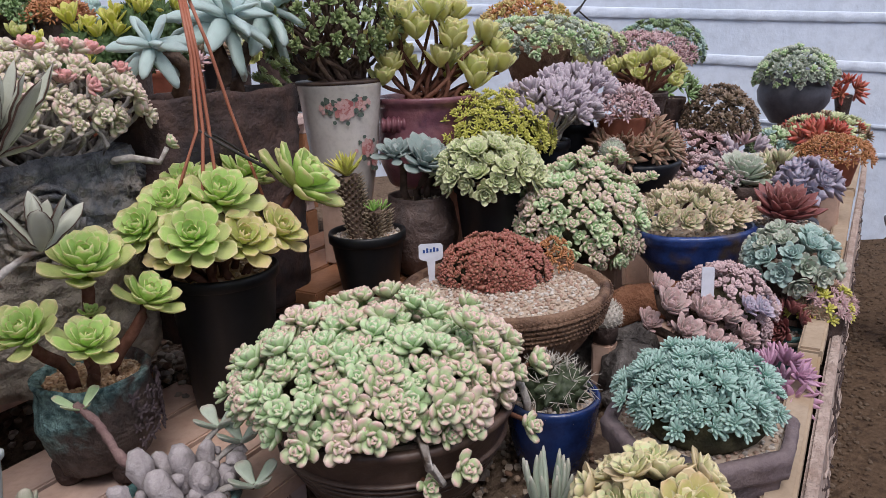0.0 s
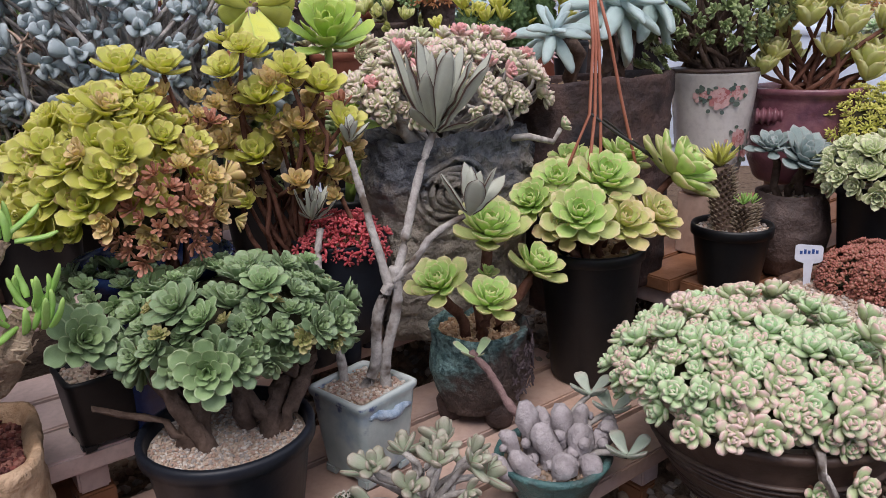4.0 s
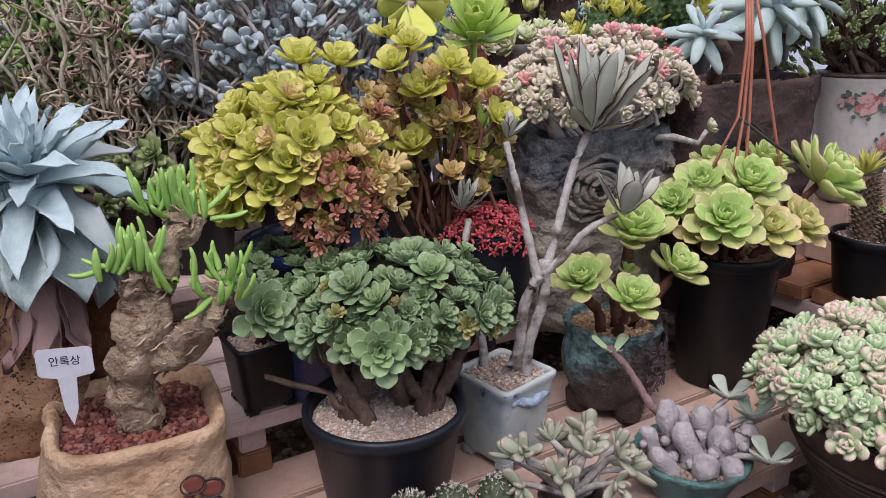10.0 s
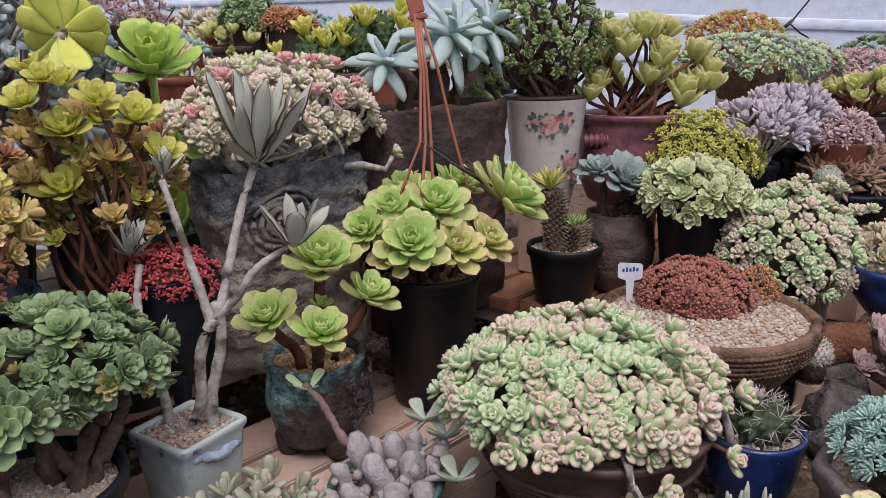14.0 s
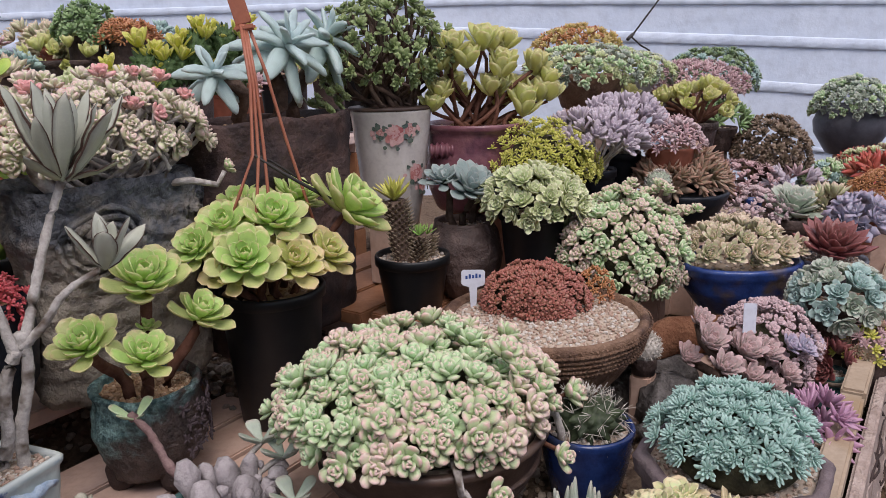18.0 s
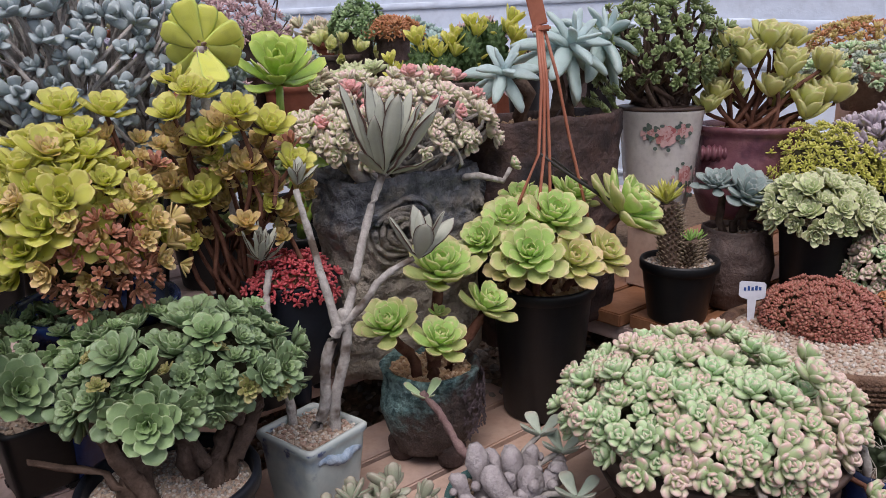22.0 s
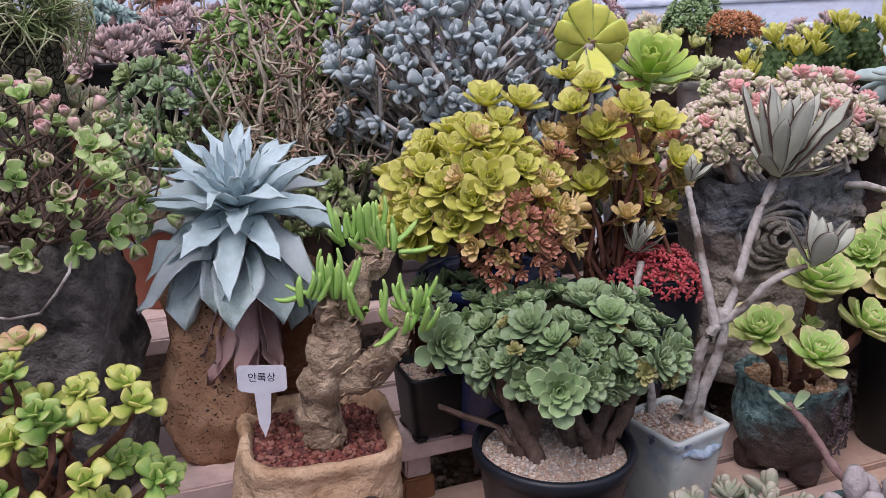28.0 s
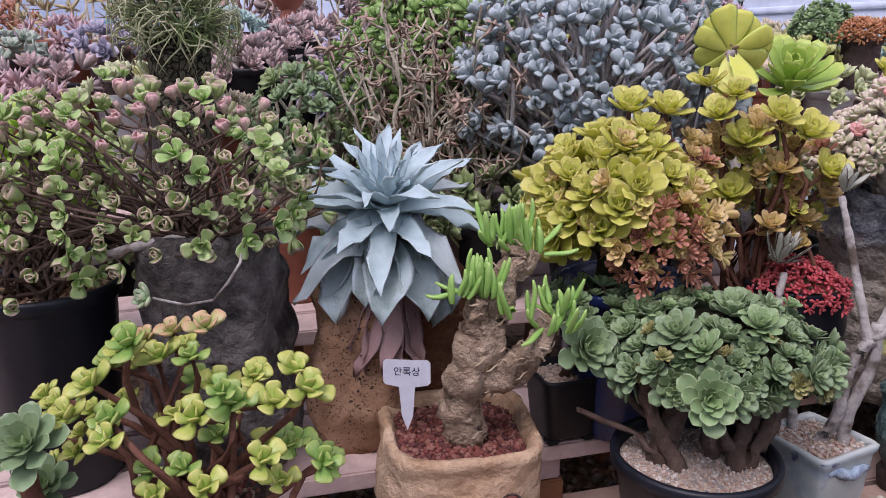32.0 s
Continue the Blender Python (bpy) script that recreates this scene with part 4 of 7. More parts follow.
face = box_mesh("bark_face", M_BARK, 2.75, .018, .47, .004, wob=.006, cuts=5)
part("bark_face", face, edge, pose(.02, -.030, 0), "whitish cracked bark facing")
for k in range(150):
    z = rnd.uniform(.03, .45)
    L = rnd.uniform(.03, .14)
    a = Vector((rnd.uniform(-1.3, 1.2), -.041, z))
    part("bark_strip", tube_mesh("bark_strip", M_DARKPOT if k % 3 else M_BARK, [curve_chain(a, a + Vector((L, rnd.uniform(-.002, .002), rnd.uniform(-.03, .03))), .0022, .001, .006, 5, k)], 5, .001), edge)

# the white film wall behind, with its two stitched bands
def film(name, cx, cy, half, z0, z1, turn, waves=.012):
    n, m = 120, 16
    pts = []
    for j in range(m):
        for i in range(n):
            x = (i / (n - 1) * 2 - 1) * half
            z = z0 + (z1 - z0) * j / (m - 1)
            y = waves * noise.noise(Vector((x * 1.6, z * .7, 3))) * 2 + waves * .5 * noise.noise(Vector((x * 6, z * 1.5, 9)))
            pts.append((x, y, z))
    faces = [(j * n + i, j * n + i + 1, (j + 1) * n + i + 1, (j + 1) * n + i) for j in range(m - 1) for i in range(n - 1)]
    return setting(name, quad_mesh(name, np.array(pts), faces, M_SHEET), "white translucent film wall of the growing house", "film wall", pose(cx, cy, 0, 0, 0, turn))


wall = film("wall_north", 2.35, 2.62, 9.5, .45, 3.4, -37)
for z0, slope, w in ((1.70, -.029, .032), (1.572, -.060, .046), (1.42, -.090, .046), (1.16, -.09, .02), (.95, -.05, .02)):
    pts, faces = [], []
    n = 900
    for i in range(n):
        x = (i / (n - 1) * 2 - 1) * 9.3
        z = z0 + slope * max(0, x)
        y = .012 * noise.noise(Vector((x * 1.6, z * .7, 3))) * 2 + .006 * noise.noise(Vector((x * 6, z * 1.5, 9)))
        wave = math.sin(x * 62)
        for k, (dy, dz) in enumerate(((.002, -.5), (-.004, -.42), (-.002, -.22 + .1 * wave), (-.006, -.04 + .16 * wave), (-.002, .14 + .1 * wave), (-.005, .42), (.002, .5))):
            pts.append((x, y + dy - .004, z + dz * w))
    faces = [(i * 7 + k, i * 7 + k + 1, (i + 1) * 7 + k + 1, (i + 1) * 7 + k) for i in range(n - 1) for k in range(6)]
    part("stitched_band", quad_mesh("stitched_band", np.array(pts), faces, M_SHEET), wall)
film("wall_west", -5.0, 1.5, 6.0, .45, 3.4, 75)
film("wall_south", 0.5, -4.5, 8.0, .45, 3.4, 0)
film("wall_east", 7.0, -.6, 4.5, .45, 3.4, -80)


# ---- the planted bowls and pots by the board edge ----
def riser(x, y, r, z0, z1):
    """A plain timber block that lifts a pot to its height."""
    b = thing("timber_block", "plain brown timber block under a pot", "wooden block", (x, y, z0), "timber blocks", BENCH)
    part("block", box_mesh("block", M_PLANK, r * 1.5, r * 1.4, z1 - z0, .004), b)


def mound_pot(name, label, x, y, z0, zr, rt, rb, mat, meshes, n, rx, rz, r0, r1, soil_mats=None, jitter=.25, lo=.0, category="potted plant", ry=None, prof=None, square=2.0, wob=0.0, up=.0, grit=160, facets=0, group="", flat=1.0, core=None, tiny=False):
    """A pot filled by a dome of many small rosettes."""
    if x > 1.68 or tiny:
        meshes = far(meshes)
    t = thing(name, label, category, (x, y, z0), group)
    h = zr - z0
    prof = prof or [(rb * .95, 0), (rb, .005), (rt * .97, h - .012), (rt, h - .006), (rt * .985, h), (rt * .93, h), (rt * .9, h - .01), (rt * .88, h - .03)]
    pot(t, prof, mat, square=square, wob=wob, seed=x, facets=facets)
    soil(t, rt * .9, h - .008, soil_mats or M_GRIT, grit, .0035, square, seed=int(x * 100))
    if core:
        # solid dark fill under the rosettes, coloured as the shade between them
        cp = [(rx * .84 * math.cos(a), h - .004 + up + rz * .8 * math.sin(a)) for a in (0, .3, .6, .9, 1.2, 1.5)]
        part("stem_mass", turned_mesh("stem_mass", core, [(rx * .5, h - .03)] + cp, 24, wob=.01, sy=(ry or rx) / rx), t, label="solid core of stems, darkened for the shade between rosettes")
    if n:
        (carpet if tiny else scatter)(t, meshes, lift(dome(n, rx, ry or rx, rz, jitter, lo, seed=int(x * 77)), (0, 0, h + up)), r0, r1, flat=flat)
    return t


# near-black core colour: the shade between stems and rosettes is painted in
M_CORE = plain_mat("gap_shade_core", (.05, .045, .03), (.09, .085, .05), 60, .9, .1, .8)

# brown bowl brimming with pink-green rosettes
t = mound_pot("stonecrop_bowl", "brown stoneware bowl overflowing with pink-tipped mint green rosettes", .800, .708, .862, 1.0, .163, .11, M_BROWN, S_SED, 0, .168, .086, .018, .0255, jitter=.24, lo=-.10, up=.002,
              prof=[(.10, 0), (.105, .006), (.135, .05), (.152, .095), (.160, .123), (.167, .129), (.167, .137), (.158, .139), (.15, .127), (.148, .1)], core=M_CORE, grit=120)
for p, n in lift(dome(215, .176, .154, .084, .34, .0, seed=62), (-.018, .004, .156)):
    zone = noise.noise(Vector((p.x * 9 + 2.1, p.y * 9, p.z * 9))) + .9 * p.x - .6 * p.y
    part("rosette", rnd.choice(S_BLUSH + S_SED if zone > .22 else S_SED + S_SEDG if zone > 0 else S_SEDG + S_SEDG + S_SED), t, aim(p * rnd.uniform(.95, 1.05), n, rnd.uniform(.020, .031)))
for k in range(9):
    part("ridge", turned_mesh("ridge", M_BROWN, [(r0 + d, z0 + e) for r0, z0 in ((.112 + k * .0052, .012 + k * .0095),) for d, e in ((-.003, -.003), (.0018, -.001), (.0018, .001), (-.003, .003))], 48), t)
for k, (dx, dy, dz, r) in enumerate(((-.02, -.172, -.03, .026), (-.055, -.15, -.05, .02), (.09, -.165, -.02, .024), (.0, -.16, .01, .024), (.165, -.10, .02, .030), (-.16, -.06, .01, .022))):
    q = Vector((dx, dy, .138 + dz))
    part("stem", tube_mesh("stem", M_REDST, [curve_chain((dx * .6, dy * .6, .13), q, .004, .003, .02, 6, k)], 6), t)
    part("rosette", rnd.choice(S_SED), t, aim(q, (dx, dy - .1, .12), r))


for k, (a, e, z) in enumerate(((-.75, -.05, .01), (-1.95, -.06, .03), (-.35, -.07, .02))):
    d = Vector((math.cos(a), math.sin(a), 0))
    part("trailing_stem", tube_mesh("trailing_stem", M_BARKST, [[(d * .13 + Vector((0, 0, .135)), .0055), (d * .155 + Vector((0, 0, .152)), .0055), (d * .173 + Vector((0, 0, .148)), .0055), (d * .178 + Vector((.004, 0, .12)), .005), (d * .176 + Vector((.008, 0, .09 + z)), .005), (d * .178 + Vector((.02, -.006, .085 + z + e * .3)), .0045)]], 8, .0015, grain=150), t)


def spiny_ball(parent, r, z, ribs=12, rows=8, spine=.025, mat=None, spines=5, name="cactus_body", tub=.16, squash=1.0):
    """A ribbed cactus ball with tubercles and star-like spines."""
    pts, faces = [], []
    n, m = ribs * 4, rows * 4
    for j in range(m + 1):
        f = j / m
        a = -.35 * math.pi + f * .85 * math.pi
        for i in range(n):
            th = i / n * 2 * math.pi
            b = tub * max(0, math.cos(th * ribs + (round(j / 4) % 2) * math.pi)) ** .7 * max(0, math.cos(j / 4 * 2 * math.pi) * .5 + .5) ** .7
            q = r * (1 - tub * .5 + b)
            pts.append((q * math.cos(a) * math.cos(th), q * math.cos(a) * math.sin(th), z + q * math.sin(a) * squash))
    faces = [(j * n + i, j * n + (i + 1) % n, (j + 1) * n + (i + 1) % n, (j + 1) * n + i) for j in range(m) for i in range(n)]
    faces.append(tuple(m * n + i for i in range(n)))
    body = part(name, quad_mesh(name, np.array(pts), faces, mat or M_CACT), parent)
    chains = []
    for j in range(rows + 1):
        a = -.10 * math.pi + j / rows * .56 * math.pi
        for i in range(ribs):
            th = (i + .5 * (j % 2)) / ribs * 2 * math.pi
            d = Vector((math.cos(a) * math.cos(th), math.cos(a) * math.sin(th), math.sin(a)))
            p = Vector((d.x, d.y, d.z * squash)) * r * 1.02 + Vector((0, 0, z))
            for k in range(spines):
                e = (d * .7 + Vector((rnd.uniform(-1, 1), rnd.uniform(-1, 1), rnd.uniform(-1, 1)))).normalized()
                chains.append([(p, .0007), (p + e * spine * rnd.uniform(.6, 1.1), .00025)])
    if spine:
        part("spine_cover", tube_mesh("spine_cover", M_SPINE, chains, 3), body, kind="stuff")
    return body


t = thing("blue_pot_cactus", "round dark green spiny cactus in a glossy cobalt blue pot", "cactus", (.995, .600, .86))
pot(t, [(.045, 0), (.048, .004), (.060, .055), (.066, .097), (.068, .105), (.066, .110), (.060, .109), (.057, .097), (.055, .08)], M_BLUEGL)
soil(t, .058, .100, M_GRIT, 170, .0034)
spiny_ball(t, .050, .118, 10, 5, .022, spines=5, tub=.42, squash=.66)

# mauve eight-sided bowl with teal stonecrop
t = mound_pot("teal_stonecrop_bowl", "eight-sided mauve grey bowl with a mound of teal rosettes", 1.035, .395, .862, .998, .115, .08, M_OCT, S_TEAL, 175, .090, .072, .0135, .018, jitter=.45, lo=.26, facets=8, wob=.003, up=.006, grit=420, core=M_CORE,
              prof=[(.075, 0), (.08, .006), (.10, .07), (.106, .102), (.114, .108), (.118, .130), (.114, .137), (.102, .137), (.099, .125), (.096, .10)])

# wide basin of pale gravel with the red cushion
bx, by = 1.105, .815
t = thing("gravel_basin", "wide speckled brown basin filled with pale gravel", "planter", (bx, by, .905))
pot(t, [(.085, 0), (.09, .006), (.135, .06), (.158, .095), (.166, .122), (.171, .132), (.173, .146), (.166, .150), (.158, .146), (.153, .12)], M_BASIN, 64)
for k in range(5):
    part("beaded_ring", turned_mesh("beaded_ring", M_BASIN, [(.1595 + k * .0028 + d, .098 + k * .0085 + e) for d, e in ((-.003, -.004), (.003, -.002), (.003, .002), (-.003, .004))], 64, wob=.0016, seed=k), t)
beads = [((.1640 + k * .0026) * math.cos(a), (.1640 + k * .0026) * math.sin(a), .099 + k * .0085) for k in range(6) for a in np.linspace(0, 2 * math.pi, 130, endpoint=False)]
part("beading", pebbles_mesh("beading", [M_BASIN], beads, [.0024] * len(beads), 1.0, 5), t, label="rows of small raised beads", kind="stuff")
soil(t, .156, .140, [M_GRIT[0], M_GRIT[3], M_GRIT[1]], 1100, .0036)
t = thing("red_cushion_stonecrop", "brick red cushion of tiny packed rosettes in the gravel basin", "stonecrop", (1.135, .875, 1.045))
# dark solid under the cushion: crevice shade put into its colour
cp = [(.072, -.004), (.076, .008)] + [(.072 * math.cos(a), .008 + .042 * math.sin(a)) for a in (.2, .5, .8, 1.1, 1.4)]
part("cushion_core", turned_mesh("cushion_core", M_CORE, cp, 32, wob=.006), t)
sp = []
for p, n in dome(430, .088, .086, .066, .2, -.02, seed=4):
    crease = min(abs(p.x + .012 + .3 * p.y), abs(p.y - .35 * p.x - .01))
    sp.append((p * (.86 + .16 * min(1, crease / .018) + .12 * noise.noise(p * 30)), n))
carpet(t, far(S_RED), lift(sp, (0, 0, .002)), .0105, .0138, "packed_foliage")
t = thing("orange_sprig_stonecrop", "small orange-tinged stonecrop sprigs at the basin rim", "stonecrop", (1.235, .83, 1.05))
carpet(t, S_ORANGE, lift(dome(34, .035, .03, .05, .3, seed=9), (0, 0, .0)), .009, .013)


def plant_tag(label, x, y, z, turn, w, h, stem, text="", mat=None, lean=0.0, size=.02, bars=False):
    """A T-shaped plastic plant label with handwriting."""
    t = thing("plant_tag", label, "plant label", (x, y, z), "plant labels")
    t.matrix_basis = pose(x, y, z, lean, 0, turn)
    top, k = stem + h, .0035
    outline = [(-w / 2 + k, stem), (-w / 2, stem + k), (-w / 2, top - k), (-w / 2 + k, top), (w / 2 - k, top), (w / 2, top - k), (w / 2, stem + k), (w / 2 - k, stem), (w * .17, stem - .003), (w * .12, 0), (0, -.02), (-w * .12, 0), (-w * .17, stem - .003)]
    n = len(outline)
    pts = [(a, -.0006, b) for a, b in outline] + [(a, .0006, b) for a, b in outline]
    faces = [tuple(range(n)), tuple(reversed(range(n, 2 * n)))] + [(i, (i + 1) % n + 0, (i + 1) % n + n, i + n) for i in range(n)]
    part("tag_plate", quad_mesh("tag_plate", np.array(pts), faces, M_WHITE, smooth=False), t)
    if text:
        c = bpy.data.curves.new("tag_writing", "FONT")
        c.body, c.size, c.align_x, c.align_y = text, size, "CENTER", "CENTER"
        c.offset = .0001
        c.materials.append(mat or M_INK)
        part("writing", c, t, pose(0, -.0009, stem + h * .52, 90, 0, 0))
    elif bars:
        for i in range(5):
            part("writing", box_mesh("writing", mat or M_BLUEINK, w * .09, .0004, h * (.28 if i % 2 else .2), 0), t, pose((i - 2) * w * .14, -.0009, stem + h * .42 + i * .0006))
    return t


plant_tag("white T-shaped plastic label with blue handwriting", 1.040, .930, 1.045, -38, .042, .028, .038, "", lean=-8, bars=True)
t = thing("plant_marker", "blank white plastic marker strip among pink rosettes", "plant label", (1.375, .605, 1.02), "plant labels")
t.matrix_basis = pose(1.372, .605, 1.015, -12, 4, -35)
part("strip", box_mesh("strip", M_WHITE, .022, .0014, .05, .0005), t)

# cactus trio in a black pot
t = thing("spiny_stem_pot", "three spiny brown stems with yellow leaf tufts in a black pot", "succulent", (1.035, 1.125, .986))
nursery_pot(t, .074, .055, .118)
soil(t, .066, .108, M_GRIT, 220, .0036)


L_YTUFT = leaves_of("strap_leaf", G_YSED, kind="lance", width=.5, thick=.1, curl=10, cup=.2)


def scaled_stem(parent, base, top, r, tuft, seed):
    """A thick stem set with spiral tubercles and a tuft of leaves on top."""
    base, top = Vector(base), Vector(top)
    part("stem", tube_mesh("stem", M_BRST, [curve_chain(base, top, r, r * .9, .004, 9, seed)], 12, .001), parent)
    chains = []
    L = (top - base).length
    n = int(L * 1700)
    for i in range(n):
        f = i / n
        a = i * GOLD
        p = base.lerp(top, f) + Vector((math.cos(a), math.sin(a), 0)) * r * .92
        chains.append([(p, .0036), (p + Vector((math.cos(a) * .005, math.sin(a) * .005, .003)), .0014), (p + Vector((math.cos(a) * .011, math.sin(a) * .011, .007)), .0003)])
    part("spine_cover", tube_mesh("spine_cover", M_TUB, chains, 4), parent, kind="stuff")
    for i in range(26 if tuft else 14):
        a = i * GOLD
        m = Matrix.Translation(top) @ Matrix.Rotation(a, 4, "Z") @ Matrix.Rotation(-radians(30 + 45 * rnd.random()), 4, "Y") @ Matrix.Diagonal((.05 if tuft else .024, .022 if tuft else .015, .03 if tuft else .015, 1))
        part("leaf", (L_YTUFT if tuft else L_FING)[1], parent, m)


scaled_stem(t, (-.012, -.005, .1), (-.028, .012, .225), .023, True, 1)
scaled_stem(t, (.0, -.022, .1), (.002, -.024, .158), .016, False, 2)
scaled_stem(t, (.028, .0, .1), (.036, .0, .15), .017, False, 3)

# cream rosettes in a black pot
t = thing("cream_rosette_pot", "cushion of cream and green rosettes in a black nursery pot", "potted plant", (1.262, 1.030, 1.012))
nursery_pot(t, .068, .05, .165)
soil(t, .06, .155, M_GRIT, 60, .004)
scatter(t, S_CREAM, lift(dome(56, .088, .088, .07, .4, -.15, seed=12), (0, 0, .17)), .025, .036)
part("rosette", S_SAGE[0], t, aim((.045, -.075, .17), (.35, -.8, .35), .036))

# big black pot of lime rosettes
lx, ly = .735, 1.105
t = thing("lime_rosette_pot", "large black nursery pot crowded with lime green rosettes", "potted plant", (lx, ly, .857))
nursery_pot(t, .094, .068, .245)
soil(t, .084, .235, M_TANGRIT, 80, .004)
heads = [(.664, 1.003, 1.184, .058), (.735, 1.005, 1.165, .055), (.80, 1.02, 1.165, .05), (.73, 1.06, 1.225, .06), (.66, 1.075, 1.225, .05), (.87, 1.07, 1.225, .075), (.80, 1.13, 1.245, .05), (.72, 1.17, 1.25, .045), (.645, 1.02, 1.165, .045), (.70, 1.12, 1.245, .045), (.61, 1.06, 1.20, .045)]
for k, (hx, hy, hz, r) in enumerate(heads):
    p = Vector((hx - lx, hy - ly, hz - .857 - .008))
    nrm = Vector((p.x * 4.5, p.y * 3.5 - .35, .75))
    big_rosette(t, p, nrm, r * 1.18, L_LIMEY if k in (1, 2, 8) else L_LIME, 28, 84, -4, .26, .24)
    part("stem", tube_mesh("stem", M_REDST, [curve_chain((p.x * .4, p.y * .4, .23), p, .007, .006, .015, 6, k)], 8), t)

# a red hanger resting in the lime pot
t = thing("plastic_hanger", "brick red plastic pot hanger standing over the lime rosettes", "hanger", (.735, 1.105, 1.06))
top = Vector((.735, 1.12, 1.555)) - Vector((.735, 1.105, 1.06))
part("hook_plate", box_mesh("hook_plate", M_HANG, .026, .006, .05, .002), t, Matrix.Translation(top + Vector((0, 0, -.02))) @ pose(0, 0, 0, 0, -14, -25))
part("hook", tube_mesh("hook", M_HANG, [[(top + Vector((-.004 - .03 * math.sin(a), .0, .03 + .05 * a / 2)), .0065 - .001 * a) for a in np.linspace(0, 2.4, 8)]], 8), t)
part("clip", box_mesh("clip", M_HANG, .034, .012, .01, .003), t, Matrix.Translation(top + Vector((.001, 0, -.03))) @ pose(0, 0, 0, 0, -5, -25))
for k, e in enumerate(((-.072, -.03, .16), (-.045, -.06, .10), (-.005, -.045, .07), (.095, -.02, .09))):
    e = Vector(e)
    mid = Vector((-.018 + .010 * k, -.02, .27)) if k < 3 else top.lerp(e, .5)
    part("strap", tube_mesh("strap", M_HANG, [[(top + Vector((-.006 + .004 * k, 0, -.02)), .0028), (top.lerp(mid, .5) + Vector((.004, 0, 0)), .0028), (mid, .0028), (mid.lerp(e, .5), .0028), (e, .0028)]], 6), t)
t = thing("bent_twig", "thin dark twig propped among the lime rosettes", "twig", (.72, 1.085, 1.3))
part("twig", tube_mesh("twig", M_WIRE, [curve_chain((0, 0, .03), (.12, -.02, -.055), .0025, .004, .006, 6, 3), curve_chain((0, 0, .03), (.10, .02, -.03), .002, .002, .006, 5, 5)], 6), t)

# rose-painted pot with a dark little tree
rx, ry = 1.115, 1.325
riser(rx, ry, .06, .985, 1.12)
t = thing("rose_pot_tree", "cream pot painted with roses holding a dark green shrubby succulent", "potted plant", (rx, ry, 1.12))
pot(t, [(.050, 0), (.054, .006), (.072, .10), (.080, .18), (.086, .236), (.089, .245), (.089, .254), (.084, .256), (.078, .25), (.075, .22)], M_ROSEW)
part("rim_band", turned_mesh("rim_band", M_BROWN, [(.0875, .249), (.0902, .250), (.0902, .2565), (.083, .2575)], 48), t, label="brown fired rim")
soil(t, .077, .245, M_TANGRIT, 90, .004)


def decal(parent, rad, cx, cz, r, mat, lobes=5, name="painted_petal"):
    """A painted shape laid round the wall of a pot."""
    pts, n = [(rad, cx, cz)], 14
    for i in range(n):
        a = i / n * 2 * math.pi
        k = r * (1 + .22 * math.cos(lobes * a))
        pts.append((rad, cx + k * math.cos(a) / rad, cz + k * math.sin(a)))
    pts = np.array([(q * math.cos(th), q * math.sin(th), z) for q, th, z in pts])
    part(name, quad_mesh(name, pts, [(0, i + 1, (i + 1) % n + 1) for i in range(n)], mat), parent)


def painted_rose(cx, cz, r):
    rad = .0845 if cz > .15 else .0758
    for k in range(7):
        a = k * .9
        decal(t, rad + .0002 * (k % 3), cx + r * .62 * math.cos(a) / rad, cz + r * .62 * math.sin(a), r * .46, (M_ROSE2, M_ROSE, M_ROSE2)[k % 3], 3)
    decal(t, rad + .0009, cx, cz, r * .5, M_ROSE, 5)
    for k in range(3):
        decal(t, rad + .0012, cx + r * .2 * math.cos(k * 2.1) / rad, cz + r * .2 * math.sin(k * 2.1), r * .17, M_ROSE2, 3)


for cx, cz, r in ((-2.02, .202, .021), (-1.62, .212, .013), (-2.38, .208, .009), (-1.38, .12, .018), (-1.15, .09, .012)):
    painted_rose(cx, cz, r)
    for k in range(9):
        a = k * GOLD
        d = r * rnd.uniform(1.2, 2.0)
        decal(t, .0858 if cz > .15 else .0775, cx + d * math.cos(a) / .095 * 1.3, min(.228, cz + d * .7 * math.sin(a)), rnd.uniform(.003, .0062), M_RLEAF if k % 4 else M_ROSE2, rnd.choice((1, 2, 3)), "painted_leaf")
sp = [(p + Vector((-.015, -.005, .36)), n) for p, n in dome(150, .135, .115, .115, .6, -.5, seed=21)]
stems(t, (0, 0, .25), sp[::2], .006, .003, M_BRST, .02, spread=.05)
scatter(t, far(S_DKAEO), sp, .016, .027)

# plum pot with upright yellow-green cups
ux, uy = 1.30, 1.272
riser(ux, uy, .07, .985, 1.14)
t = thing("plum_pot_aeonium", "plum glazed pot with red-brown stems and cupped yellow-green rosettes", "potted plant", (ux, uy, 1.14))
pot(t, [(.085, 0), (.092, .006), (.108, .05), (.112, .09), (.106, .14), (.106, .172), (.115, .184), (.114, .193), (.104, .193), (.097, .18), (.094, .16)], M_PURPLE, wob=.002)
part("scroll_knob", tube_mesh("scroll_knob", M_PURPLE, [[(Vector((-.104, -.026, .14)) + Vector((.76, -.65, 0)) * (f - .5) * .056, .0165 + .0028 * math.sin(f * 31) - .006 * abs(f - .5)) for f in np.linspace(0, 1, 31)]], 14), t, None, "ridged scroll-shaped knob")
soil(t, .09, .182, M_TANGRIT, 90, .004)
sp = []
